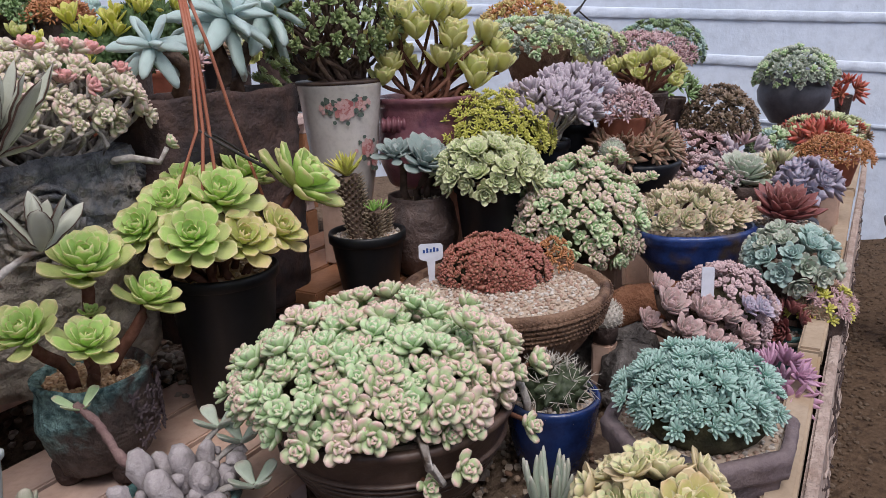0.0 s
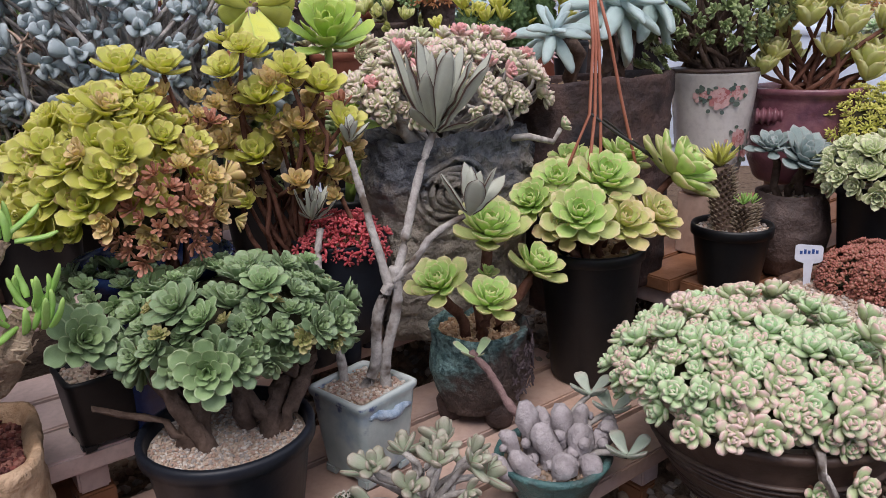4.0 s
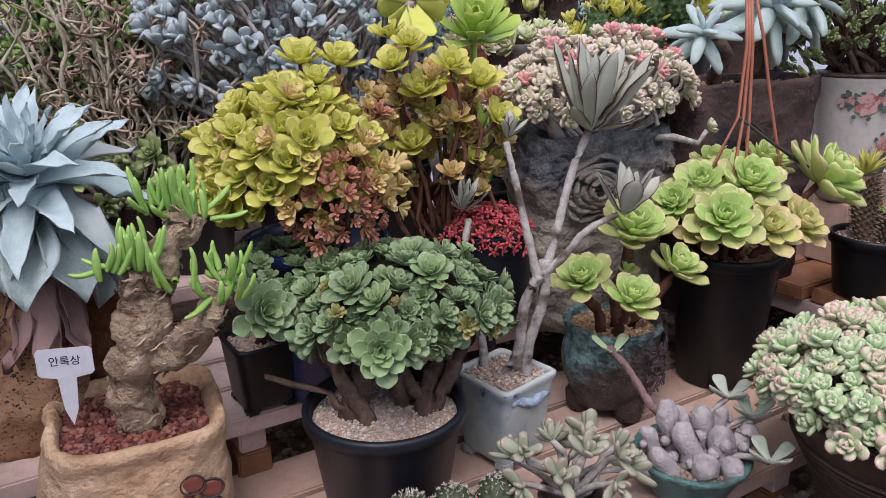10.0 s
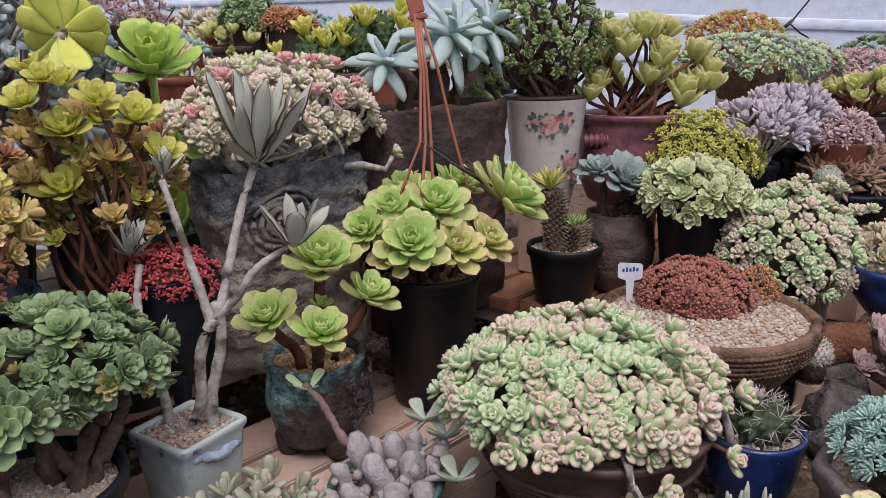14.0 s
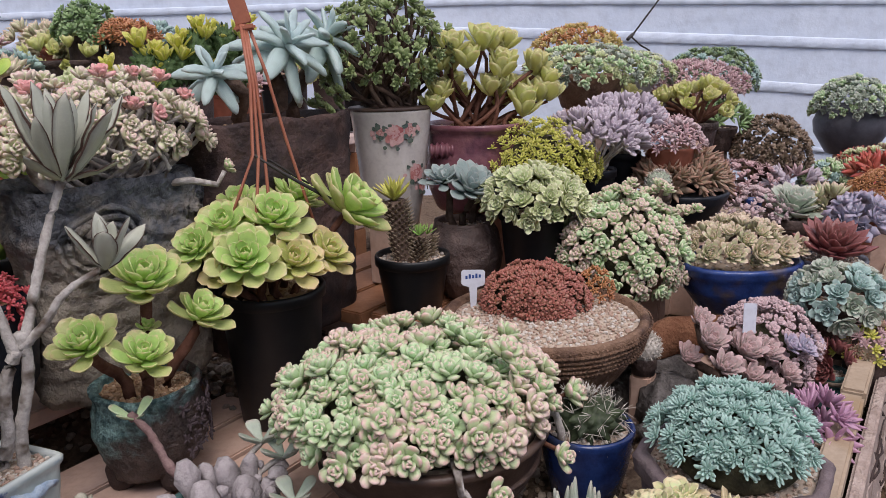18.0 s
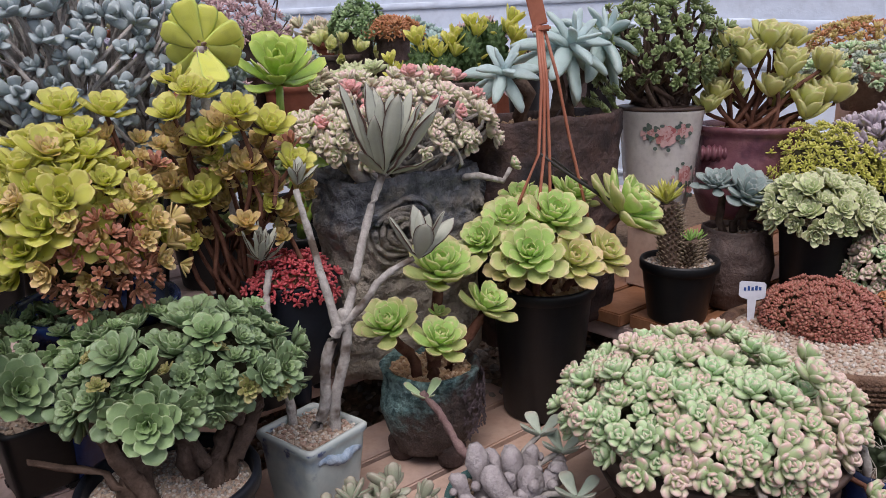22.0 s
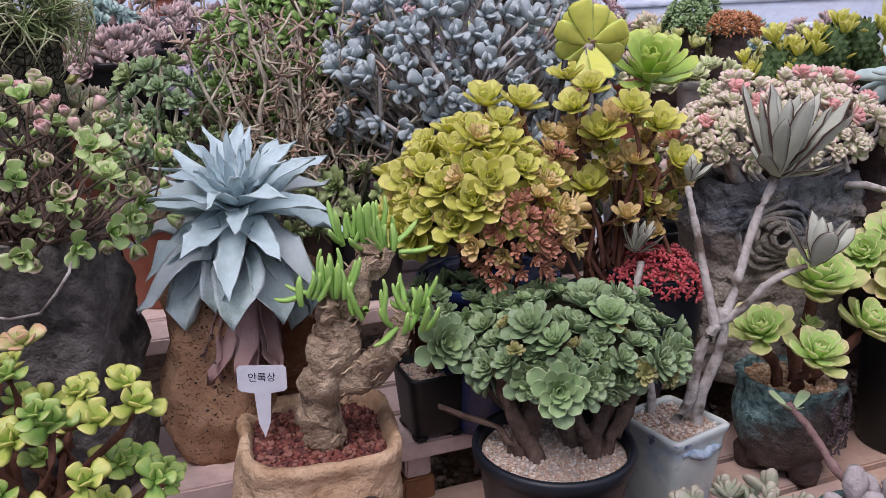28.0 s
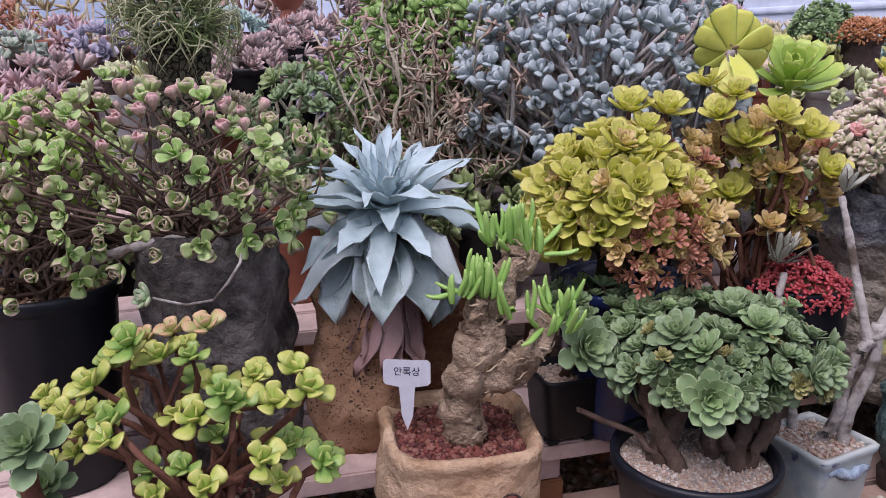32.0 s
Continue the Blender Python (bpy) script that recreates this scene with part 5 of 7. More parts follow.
for k, (dx, dz) in enumerate(((-.115, .245), (-.07, .31), (-.105, .335), (-.03, .345), (.02, .30), (.055, .345), (-.055, .26), (.07, .285), (.11, .30), (-.005, .25), (.04, .245), (.10, .24), (.145, .265), (.13, .23), (.0, .36), (-.085, .30), (.075, .22), (-.14, .29))):
    sp.append((Vector((dx * .95 + .01, -.07 + .11 * rnd.random(), dz + .0)), Vector((dx * 1.2, -.25, 1))))
sp += [(p + Vector((rnd.uniform(-.03, .03), rnd.uniform(-.03, .03), rnd.uniform(-.04, -.01))), n) for p, n in sp[::2]]
stems(t, (0, 0, .18), sp, .0052, .004, M_REDST, .012, spread=.06)
scatter(t, S_YTIP, sp, .050, .066)

# long trough with blue heads
t = thing("blue_head_trough", "dark bark-textured stoneware trough with thick blue-green rosettes", "potted plant", (.815, 1.265, .962), turn=BENCH)
pot(t, [(.125, 0), (.13, .01), (.137, .15), (.135, .30), (.14, .40), (.138, .415), (.125, .415), (.118, .40), (.115, .37)], M_TROUGH, 64, square=3.6, wob=.012, sx=1.3, sy=.62)
soil(t, .116, .40, M_TANGRIT, 220, .004, 3.6, sx=1.28, sy=.58)
for p, nrm, r, n in (((-.124, -.01, .485), (-.35, -.6, .7), .088, 15), ((.018, -.03, .525), (.1, -.65, .75), .112, 20), ((.135, -.02, .54), (.5, -.35, .8), .105, 18)):
    big_rosette(t, p, nrm, r, L_BLUE2, n, 84, -48, .4, .3)
    part("stem", tube_mesh("stem", M_BRST, [curve_chain((p[0] * .5, 0, .40), p, .014, .012, .02, 6, n)], 10, .001), t)
scatter(t, S_DKAEO, [(Vector((.09 + .09 * rnd.random(), -.06 + .05 * rnd.random(), .41 + .05 * rnd.random())), Vector((.3, -.6, .7))) for _ in range(18)], .012, .02)

# log-shaped pot
t = thing("log_pot_stonecrop", "log-shaped grey stoneware pot with coral-tipped jelly-bean rosettes", "potted plant", (.505, 1.18, .962), turn=12)
pot(t, [(.105, 0), (.112, .02), (.122, .15), (.120, .29), (.124, .338), (.120, .349), (.108, .346), (.10, .333), (.098, .30)], M_LOG, 72, square=2.5, wob=.02, sy=.72, sx=1.2)
for cx, cz, r0 in ((-.048, .262, .056), (.118, .285, .036)):
    for k in range(5):
        rr = r0 * 1.1 * (1 - k * .18)
        ring = [(Vector((cx + rr * math.cos(a), -.092 - .004 * k + (.045 if cx > .05 else 0) * (1 + math.cos(a) * .5), cz + rr * (.8 + .12 * math.sin(a * 2 + k)) * math.sin(a))), .0052) for a in np.linspace(0, 2 * math.pi, 26)]
        part("knot_ring", tube_mesh("knot_ring", M_LOG, [ring], 6, .0035, k), t)
soil(t, .10, .315, M_TANGRIT, 140, .004, 2.5, sy=.7, sx=1.18)
sp = [(p + Vector((.0, -.005, .405)), n) for p, n in dome(165, .155, .11, .085, .6, -.25, seed=31)]
stems(t, (0, 0, .31), sp[::2], .005, .003, M_BARKST, .03, spread=.06)
for p, n in sp:
    top = p.z > .44 and rnd.random() < .16
    part("rosette", rnd.choice(S_CORAL if top else S_PINKSED + S_PINKSED + S_BLUSH), t, aim(p, n, rnd.uniform(.016, .025)))
scatter(t, S_CORAL, [(Vector((x, -.05 + .05 * rnd.random(), z)), Vector((x, -.4, 1))) for x, z in ((-.15, .43), (-.14, .40), (.06, .50), (.10, .49), (-.10, .48), (.0, .50), (.14, .46))], .016, .023)
part("stem", tube_mesh("stem", M_BARKST, [[(Vector((.07, -.06, .33)), .006), (Vector((.10, -.09, .335)), .006), (Vector((.135, -.11, .325)), .005), (Vector((.15, -.11, .345)), .004)]], 8), t)
part("rosette", S_SED[1], t, aim((.152, -.11, .35), (.6, -.4, .5), .018))
part("stem", tube_mesh("stem", M_BARKST, [[(Vector((-.07, -.04, .32)), .012), (Vector((-.11, -.06, .36)), .011), (Vector((-.125, -.06, .40)), .010), (Vector((-.10, -.05, .44)), .009)]], 8, .001), t)

# blue-grey rosette in dark clay
t = thing("blue_grey_rosette_pot", "blue-grey pointed rosettes in a round dark clay pot", "potted plant", (1.178, 1.15, .986))
pot(t, [(.046, 0), (.052, .005), (.07, .04), (.079, .085), (.074, .125), (.062, .152), (.06, .162), (.053, .16), (.05, .14)], M_CLAYD, wob=.006)
soil(t, .05, .15, M_GRIT, 60, .004)
for p, nrm, r in (((-.005, -.03, .225), (0, -.55, .8), .075), ((-.05, .0, .245), (-.3, -.3, .9), .05), ((.045, .0, .235), (.4, -.3, .9), .05)):
    big_rosette(t, p, nrm, r, L_SEA, 26, 82, 5, .3)
    part("stem", tube_mesh("stem", M_BRST, [curve_chain((p[0] * .5, 0, .15), p, .008, .007, .01, 5, 2)], 8), t)


def small_pot(name, label, x, y, z0, zr, rt, mat, meshes, n, rx, rz, r0, r1, base=.80, **kw):
    if z0 > .9:
        riser(x, y, rt * .6, .857 if y < SW((x * .925 + y * .38), .5)[1] else .986, z0)
    return mound_pot(name, label, x, y, z0, zr, rt, rt * .75, mat, meshes, n, rx, rz, r0, r1, grit=80, **kw)


small_pot("golden_moss_pot", "golden green moss-like stonecrop mounded over its pot", 1.385, 1.155, 1.12, 1.238, .075, M_CLAYD, S_YSED, 700, .115, .088, .0095, .0135, lo=-.3, jitter=.6, core=M_CORE, tiny=True)
for x, y, zr, rt, n, rr in ((1.515, 1.125, 1.222, .058, 40, .095), (1.645, 1.16, 1.245, .05, 34, .085)):
    riser(x, y, rt * .6, .986, zr - .1)
    t = thing("lavender_rosette_pot", "tall lavender grey rosettes in a dark blue-black pot", "potted plant", (x, y, zr - .1), "lavender pots")
    nursery_pot(t, rt, rt * .75, .1, M_BLUEBLK)
    soil(t, rt * .88, .09, M_TANGRIT, 60, .004)
    sp = [(p + Vector((-.0, 0, .145)), n) for p, n in dome(n, rr, rr, .06, .3, .1, seed=int(x * 60))]
    stems(t, (0, 0, .09), sp[::2], .004, .003, M_BARKST, .01, spread=.03)
    scatter(t, S_LAV, sp, .030, .044)
small_pot("pink_rosette_pot", "pink and grey rosettes packed in a small red clay pot", 1.70, 1.055, 1.17, 1.26, .055, M_TERRA, S_PINK + S_PINKPALE, 60, .065, .06, .014, .022)
small_pot("pale_stonecrop_pot", "wide shallow pot of pale sage and cream stonecrop", 1.735, 1.36, 1.335, 1.42, .095, M_BASIN, S_CREAM + S_SEDG + S_SAGE, 150, .165, .065, .016, .024, lo=-.25)
small_pot("pale_stonecrop_pot", "wide shallow pot of pale sage and cream stonecrop", 1.98, 1.46, 1.325, 1.41, .085, M_GREYP, S_CREAM + S_SAGE, 110, .13, .06, .016, .024, lo=-.25)
small_pot("orange_shrub_pot", "rusty orange leafy stonecrop in a clay pot", 1.92, 1.60, 1.375, 1.475, .07, M_TERRA, S_ORANGE + S_YBR, 110, .12, .07, .018, .026, lo=-.1)
small_pot("dusty_pink_pot", "wide cluster of dusty pink rosettes", 2.22, 1.42, 1.26, 1.36, .09, M_CLAYD, S_PINK, 150, .15, .075, .02, .028, lo=-.15)
small_pot("sage_mound_pot", "blue-green mound with dry flower stalks", 2.42, 1.50, 1.26, 1.38, .09, M_CLAYD, S_BLUE2 + S_AEO, 130, .14, .09, .018, .026, lo=-.3)
riser(1.975, 1.205, .05, .986, 1.20)
t = thing("yellow_red_rosette_pot", "yellow-green rosettes with red tips in a small clay pot", "potted plant", (1.975, 1.205, 1.20))
nursery_pot(t, .06, .045, .09, M_CLAYD)
sp = [(p + Vector((0, 0, .11)), n) for p, n in dome(17, .095, .08, .065, .3, .1, seed=8)]
scatter(t, S_YTIP, sp, .036, .05)
stems(t, (0, 0, .08), sp, .006, .005, M_REDST, .01)
t = thing("yellow_red_rosette_pot", "small yellow-green rosettes on short stems", "potted plant", (1.80, 1.30, 1.20))
nursery_pot(t, .04, .03, .1, M_CLAYD)
riser(1.80, 1.30, .03, .986, 1.20)
scatter(t, S_YTIP, [(p + Vector((0, 0, .13)), n) for p, n in dome(6, .04, .04, .045, .3, .2)], .03, .036)
riser(1.745, 1.045, .07, .857, 1.09)
t = thing("bronze_rosette_bowl", "bronze-red spiky rosettes in a dented blue-black bowl", "potted plant", (1.745, 1.045, 1.09))
pot(t, [(.07, 0), (.075, .005), (.095, .04), (.10, .06), (.095, .065), (.085, .06), (.083, .05)], M_BLUEBLK, wob=.004)
scatter(t, S_BRONZE, [(p + Vector((0, .02, .08)), n) for p, n in dome(40, .11, .08, .055, .5, -.1, seed=6)], .038, .056)
part("rosette", rosette_mesh("flame_rosette", G_BRONZE, n=26, kind="point", width=.36, thick=.08, inner=80, outer=25, curl=20, cup=.3, seed=9), t, aim((.01, .0, .125), (.1, -.3, 1), .085))
riser(1.545, .955, .03, .857, 1.15)
t = thing("tiny_ball_cactus", "tiny pale green ball cactus in a dark cup", "cactus", (1.545, .955, 1.15))
nursery_pot(t, .028, .022, .04, M_CLAYD)
spiny_ball(t, .026, .055, 14, 6, .006, leaf_mat("pale_cactus_skin", (.22, .28, .19), (.3, .34, .26)), 4)

# pink-green stonecrop spilling over a small brown pot
riser(1.40, .925, .05, .857, .99)
t = thing("trailing_stonecrop", "pink and mint jelly-bean stonecrop spilling over a brown pot", "potted plant", (1.40, .925, .99))
pot(t, [(.05, 0), (.055, .005), (.07, .05), (.072, .06), (.066, .062), (.06, .05)], M_BROWN)
sp = [(p + Vector((0, 0, .085)), n) for p, n in dome(190, .125, .11, .115, .35, -.55, seed=15)]
# dark solid behind the trailing rosettes, painted as the shade among them
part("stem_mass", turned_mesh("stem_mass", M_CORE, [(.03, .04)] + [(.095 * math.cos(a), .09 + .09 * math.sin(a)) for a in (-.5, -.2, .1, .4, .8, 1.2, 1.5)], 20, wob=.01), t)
scatter(t, S_SED + S_SEDG + S_BLUSH, sp, .018, .026)
for k, (dx, dy, dz) in enumerate(((.06, -.05, .22), (.1, .0, .2), (-.02, -.02, .23), (.12, -.06, .17))):
    part("stem", tube_mesh("stem", M_BRST, [curve_chain((dx * .5, dy * .5, .1), (dx, dy, dz), .006, .004, .015, 6, k)], 7), t)
    for j in range(4):
        part("rosette", rnd.choice(S_SED), t, aim((dx + rnd.uniform(-.02, .02), dy + rnd.uniform(-.02, .02), dz + rnd.uniform(-.01, .01)), (rnd.uniform(-.4, .4), -.4, 1), .018))

# worn blue basin with tight green and peach rosettes
riser(1.625, .81, .07, .857, .955)
t = thing("blue_basin_rosettes", "worn cobalt blue footed basin with tight peach-green rosettes", "potted plant", (1.625, .81, .955), turn=-25)
pot(t, [(.075, 0), (.08, .005), (.11, .045), (.118, .075), (.124, .085), (.128, .10), (.122, .106), (.112, .10), (.108, .085)], M_BLUEBAS, 56, wob=.004, sy=.85, square=2.3)
for sx in (-1, 1):
    part("lug", tube_mesh("lug", M_BLUEBAS, [[(Vector((sx * .118, 0, .085)), .012), (Vector((sx * .135, 0, .083)), .012), (Vector((sx * .143, 0, .07)), .008)]], 8, .001), t)
soil(t, .108, .092, M_GRIT, 90, .004, sy=.85)
for k, x in enumerate((-.085, -.045, .01, .06, .10)):
    part("rosette", S_PEACH[k % 3], t, aim((x, -.062 + .012 * abs(k - 2), .125), (x * 2, -1, .55), (.036, .04, .045, .042, .036)[k]))
scatter(t, [rosette_mesh("peach_crest", G_PEACH, n=26, seed=3, **{k: v for k, v in SEM.items() if k != "n"})] + S_PEACH, [(p + Vector((0, .02, .10)), n) for p, n in dome(40, .10, .07, .07, .3, .05, seed=5)], .022, .034)

# pale pink crest and mauve rosettes in the gravel corner
t = mound_pot("pink_crest_pot", "crested cushion of pale pink rosettes in a grey clay pot", 1.455, .625, .862, .955, .06, .05, M_GREYP, S_PINKPALE, 150, .078, .085, .012, .017, lo=-.4, up=.0, jitter=.3, core=M_CORE, grit=60)
for k, (x, y, z, r) in enumerate(((1.43, .545, .99, .028), (1.49, .565, .98, .028), (1.405, .555, 1.0, .025))):
    part("rosette", S_LILAC[k % 2], t, aim((x - 1.455, y - .625, z - .862), (.1, -.7, .6), r))
t = mound_pot("mauve_rosette_pot", "mauve-brown rosettes on knotty stems in a pale grey clay pot", 1.345, .53, .862, .925, .034, .03, M_GREYP, S_MAUVE, 0, .05, .05, .03, .04, grit=60)
for k, (x, y, z, r) in enumerate(((1.29, .625, 1.01, .046), (1.27, .58, .985, .04), (1.33, .585, .995, .045), (1.37, .575, .985, .04), (1.31, .56, .965, .038), (1.385, .545, .955, .035), (1.27, .65, .98, .035), (1.36, .62, .99, .035), (1.35, .545, .945, .03), (1.31, .66, 1.03, .035))):
    p = Vector((x - 1.345, y - .53, z - .862))
    part("stem", tube_mesh("stem", M_BRST, [curve_chain((-.02, .02, .05), p, .009, .007, .02, 6, k)], 8, .0015), t)
    part("rosette", rnd.choice(S_MAUVE), t, aim(p, (p.x * 2, -.6, .8), r * .92))
t = mound_pot("small_teal_pot_rosette", "wine red rosette in a small teal glazed footed cup", 1.535, .545, .862, .925, .03, .028, M_TEALPOT, S_WINE, 6, .028, .03, .028, .038, grit=50, prof=[(.03, 0), (.032, .005), (.024, .02), (.024, .045), (.03, .058), (.028, .063), (.024, .06), (.022, .05)])
small_pot("sage_rosette_pot", "grey-green tight rosettes beside the wooden edge", 1.60, .585, .93, 1.03, .05, M_CLAYD, S_SAGE + S_BLUE2, 34, .068, .055, .024, .034, lo=-.3)
t = mound_pot("olive_stonecrop_pot", "low olive and rose stonecrop in a small clay pot", 1.60, .52, .862, .95, .04, .035, M_CLAYD, S_BRONZE + S_YSED + S_PINK, 60, .05, .05, .012, .018, grit=40)
t = mound_pot("lilac_pink_rosette_pot", "lilac-pink pointed rosettes beside the board edge", 1.285, .425, .862, .93, .035, .03, M_CLAYD, variants("orchid_rosette", leaf_mat("orchid_leaf", (.36, .20, .30), (.46, .26, .34), (.42, .28, .36)), 2, **PTS), 9, .034, .05, .034, .044, grit=40)

# large single rosettes further along
for name, label, x, y, z, r, leaves, n, pm in (
        ("wine_red_rosette_pot", "large wine-red pointed rosette in a low pot", 1.775, .70, 1.075, .088, L_WINE, 44, M_JAR),
        ("sage_green_rosette_pot", "large pale sage green rosette in a low pot", 2.03, .945, 1.085, .09, L_SAGE, 34, M_CLAYD)):
    riser(x, y, .05, .857, z - .06)
    t = thing(name, label, "potted plant", (x, y, z - .06))
    pot(t, [(.06, 0), (.065, .004), (.072, .04), (.07, .045), (.062, .04), (.06, .03)], pm)
    soil(t, .062, .036, M_GRIT, 120, .004)
    big_rosette(t, (0, 0, .05), (-.15, -.35, 1), r, leaves, n, 82, 12, .25, .3)
for name, label, x, y, z, meshes, n, rx, rz, r0, r1, pm in (
        ("lilac_rosette_pot", "lilac-blue rosettes crowded in a clay pot", 2.02, .77, 1.10, S_LILAC, 14, .05, .045, .035, .048, M_TERRA),
        ("orange_stonecrop_pot", "bright orange tiny-leaved stonecrop cushion", 2.23, .815, 1.14, S_ORANGE, 150, .085, .05, .011, .016, M_TERRA),
        ("scarlet_rosette_pot", "scarlet and green spiky rosettes in a pot", 2.38, .92, 1.15, S_SCAR, 9, .05, .04, .045, .06, M_CLAYD),
        ("amber_rosette_pot", "amber-tinged rosette in a small pot", 2.12, .90, 1.10, S_PEACH, 6, .04, .03, .04, .055, M_CLAYD),
        ("pink_grey_rosette_pot", "pink-grey rosette in a white pot", 2.20, 1.05, 1.12, S_LAV + S_PINK, 8, .045, .04, .04, .055, M_WHITE),
        ("mixed_mini_rosettes", "tiny mixed pink and green rosettes in a tray", 1.95, 1.05, 1.10, S_PINKPALE + S_SEDG + S_CREAM, 110, .13, .05, .013, .02, M_CLAYD),
        ("mixed_mini_rosettes", "tiny mixed pink and green rosettes in a tray", 2.12, 1.16, 1.13, S_PINK + S_SED + S_CREAM, 90, .11, .06, .014, .02, M_CLAYD),
        ("bronze_shrub_pot", "bushy dark bronze-green shrub in a dark pot", 2.27, 1.17, 1.185, variants("bronze_shrub_rosette", leaf_mat("brown_bronze_leaf", (.15, .12, .075), (.20, .13, .09), (.19, .17, .09), None, .42, 0, .5), 2, **AEO), 95, .10, .11, .02, .03, M_CLAYD),
        ("green_spike_pot", "fresh green spiky tuft beside the bronze shrub", 2.20, 1.29, 1.275, variants("green_tuft", G_AEO2, 2, **PTS), 20, .07, .06, .03, .045, M_CLAYD),
        ("red_rosette_pot", "single coral red rosette in a dark cup", 3.10, 1.20, 1.215, S_SCAR, 6, .04, .04, .045, .06, M_CLAYD),
        ("cream_stonecrop_pot", "cream and rose stonecrop at the end of the bench", 2.55, 1.0, 1.14, S_CREAM + S_SCAR + S_BRONZE, 60, .11, .06, .024, .035, M_CLAYD),
        ("pale_green_cluster", "pale green small rosettes beside the shrub", 2.36, 1.05, 1.12, S_BLUE2 + S_SEDG, 40, .06, .05, .02, .028, M_CLAYD)):
    small_pot(name, label, x, y, z - .09, z - .02, max(.03, rx * .7), pm, meshes, n, rx, rz, r0, r1, lo=-.15, tiny=n > 80)
t = thing("far_round_pot", "grey round pot topped with a pale green rosette mound", "potted plant", (2.90, 1.28, 1.115))
riser(2.90, 1.28, .06, .72, 1.115)
pot(t, [(.07, 0), (.075, .005), (.115, .07), (.12, .11), (.10, .16), (.09, .165), (.085, .15)], M_JAR)
scatter(t, far(S_SEDG + S_SAGE), [(p + Vector((0, 0, .155)), n) for p, n in dome(130, .12, .12, .085, .35, -.2, seed=2)], .018, .028)
t = thing("dark_low_bowl", "dark low bowl with a brown cactus beyond the edge", "potted plant", (2.75, .76, .45))
riser(2.75, .76, .06, .45, .80)
t.location.z = .80
pot(t, [(.07, 0), (.075, .005), (.11, .05), (.115, .07), (.10, .07), (.095, .05)], M_JAR)
spiny_ball(t, .06, .085, 12, 6, .008, M_CLAYD, 3)
t = thing("blue_cup", "tiny bright blue glazed cup", "cup", (1.93, .985, 1.085))
riser(1.93, .985, .02, .857, 1.085)
pot(t, [(.016, 0), (.018, .003), (.021, .03), (.02, .034), (.017, .033), (.016, .02)], M_BLUEBAS, 24)

# foreground row
S_PALE = variants("pale_yellow_rosette", leaf_mat("pale_yellow_green_leaf", (.52, .54, .26), (.62, .50, .30), (.44, .58, .30), (.64, .56, .36), .34, .0, .75, dry=(.54, .40, .26)), 3, **{**ECH, "n": 28})
t = mound_pot("yellow_green_rosette_pot", "yellow-green rosettes with withered tips in a clay pot", .878, .338, .862, .955, .06, .045, M_CLAYD, S_PALE, 26, .066, .055, .026, .038, lo=-.1, jitter=.4)
big_rosette(t, (-.01, -.045, .13), (-.1, -.75, .7), .05, L_LIMEY, 30, 80, 5, .3)
t = thing("finger_leaf_pot", "upright grey-green finger leaves in a small clay pot", "succulent", (.86, .475, .858))
nursery_pot(t, .032, .026, .06, M_CLAYD)
for k in range(16):
    a = k * GOLD
    m = Matrix.Translation((.012 * math.cos(a), .012 * math.sin(a), .055)) @ Matrix.Rotation(a, 4, "Z") @ Matrix.Rotation(-radians(55 + 28 * rnd.random()), 4, "Y") @ Matrix.Diagonal((.065, .05, .05, 1))
    part("leaf", leaf_mesh("grey_finger", G_SAGE, .6, kind="finger", width=.17, thick=.14, curl=25, cup=0, seed=k % 3), t, m)
t = thing("pebble_dish", "small pink-grey stoneware dish among the pots", "dish", (.93, .47, .858))
pot(t, [(.03, 0), (.04, .01), (.045, .03), (.04, .03), (.036, .018)], M_OCT, 28)

# stones and driftwood between the pots
for k, (x, y, z, s) in enumerate(((1.235, .66, .858, .05), (1.18, .60, .858, .035), (1.33, .73, .858, .05), (1.245, .735, .858, .045), (1.43, .75, .858, .05))):
    t = thing("rough_rock", "dark brown-grey rough rock between the pots", "rock", (x, y, z), "rocks")
    part("stone", turned_mesh("stone", M_DSTONE, [(s * .7, 0), (s, s * .4), (s * .95, s * 1.1), (s * .7, s * 1.6), (s * .3, s * 1.75)], 28, wob=.032, seed=k, square=2.8), t)
t = thing("driftwood", "mottled brown driftwood log lying behind the rosettes", "driftwood", (1.40, .72, .95))
part("log", tube_mesh("log", M_STONE2, [[(Vector((-.15, .05, .0)), .03), (Vector((-.05, .03, .02)), .036), (Vector((.06, .0, .01)), .034), (Vector((.14, -.03, .0)), .026)]], 14, .006), t)
riser(1.40, .72, .05, .857, .93)
t = thing("white_ball_cactus", "small woolly white cactus among the rocks", "cactus", (1.225, .70, .95))
riser(1.225, .70, .025, .857, .95)
nursery_pot(t, .022, .018, .03, M_CLAYD)
spiny_ball(t, .026, .045, 16, 8, .007, M_SPINE, 6)


# ---- the low shelf: patina pot, white pot, black pot, ochre pot ----
px, py = .50, 1.03
t = thing("patina_pot_rosettes", "squat patina-green and umber pot with lime green rosettes on stems", "potted plant", (px, py, .857))
pot(t, [(.05, .022), (.062, .024), (.074, .06), (.082, .10), (.076, .135), (.078, .15), (.082, .158), (.078, .162), (.07, .158), (.066, .14)], M_PATINA, 56, wob=.008)
for k in range(3):
    a = k * 2.09 + .9
    part("foot", turned_mesh("foot", M_DARKPOT, [(.021, 0), (.023, .006), (.025, .03), (.018, .042)], 14, wob=.002), t, pose(.048 * math.cos(a), .048 * math.sin(a), 0))
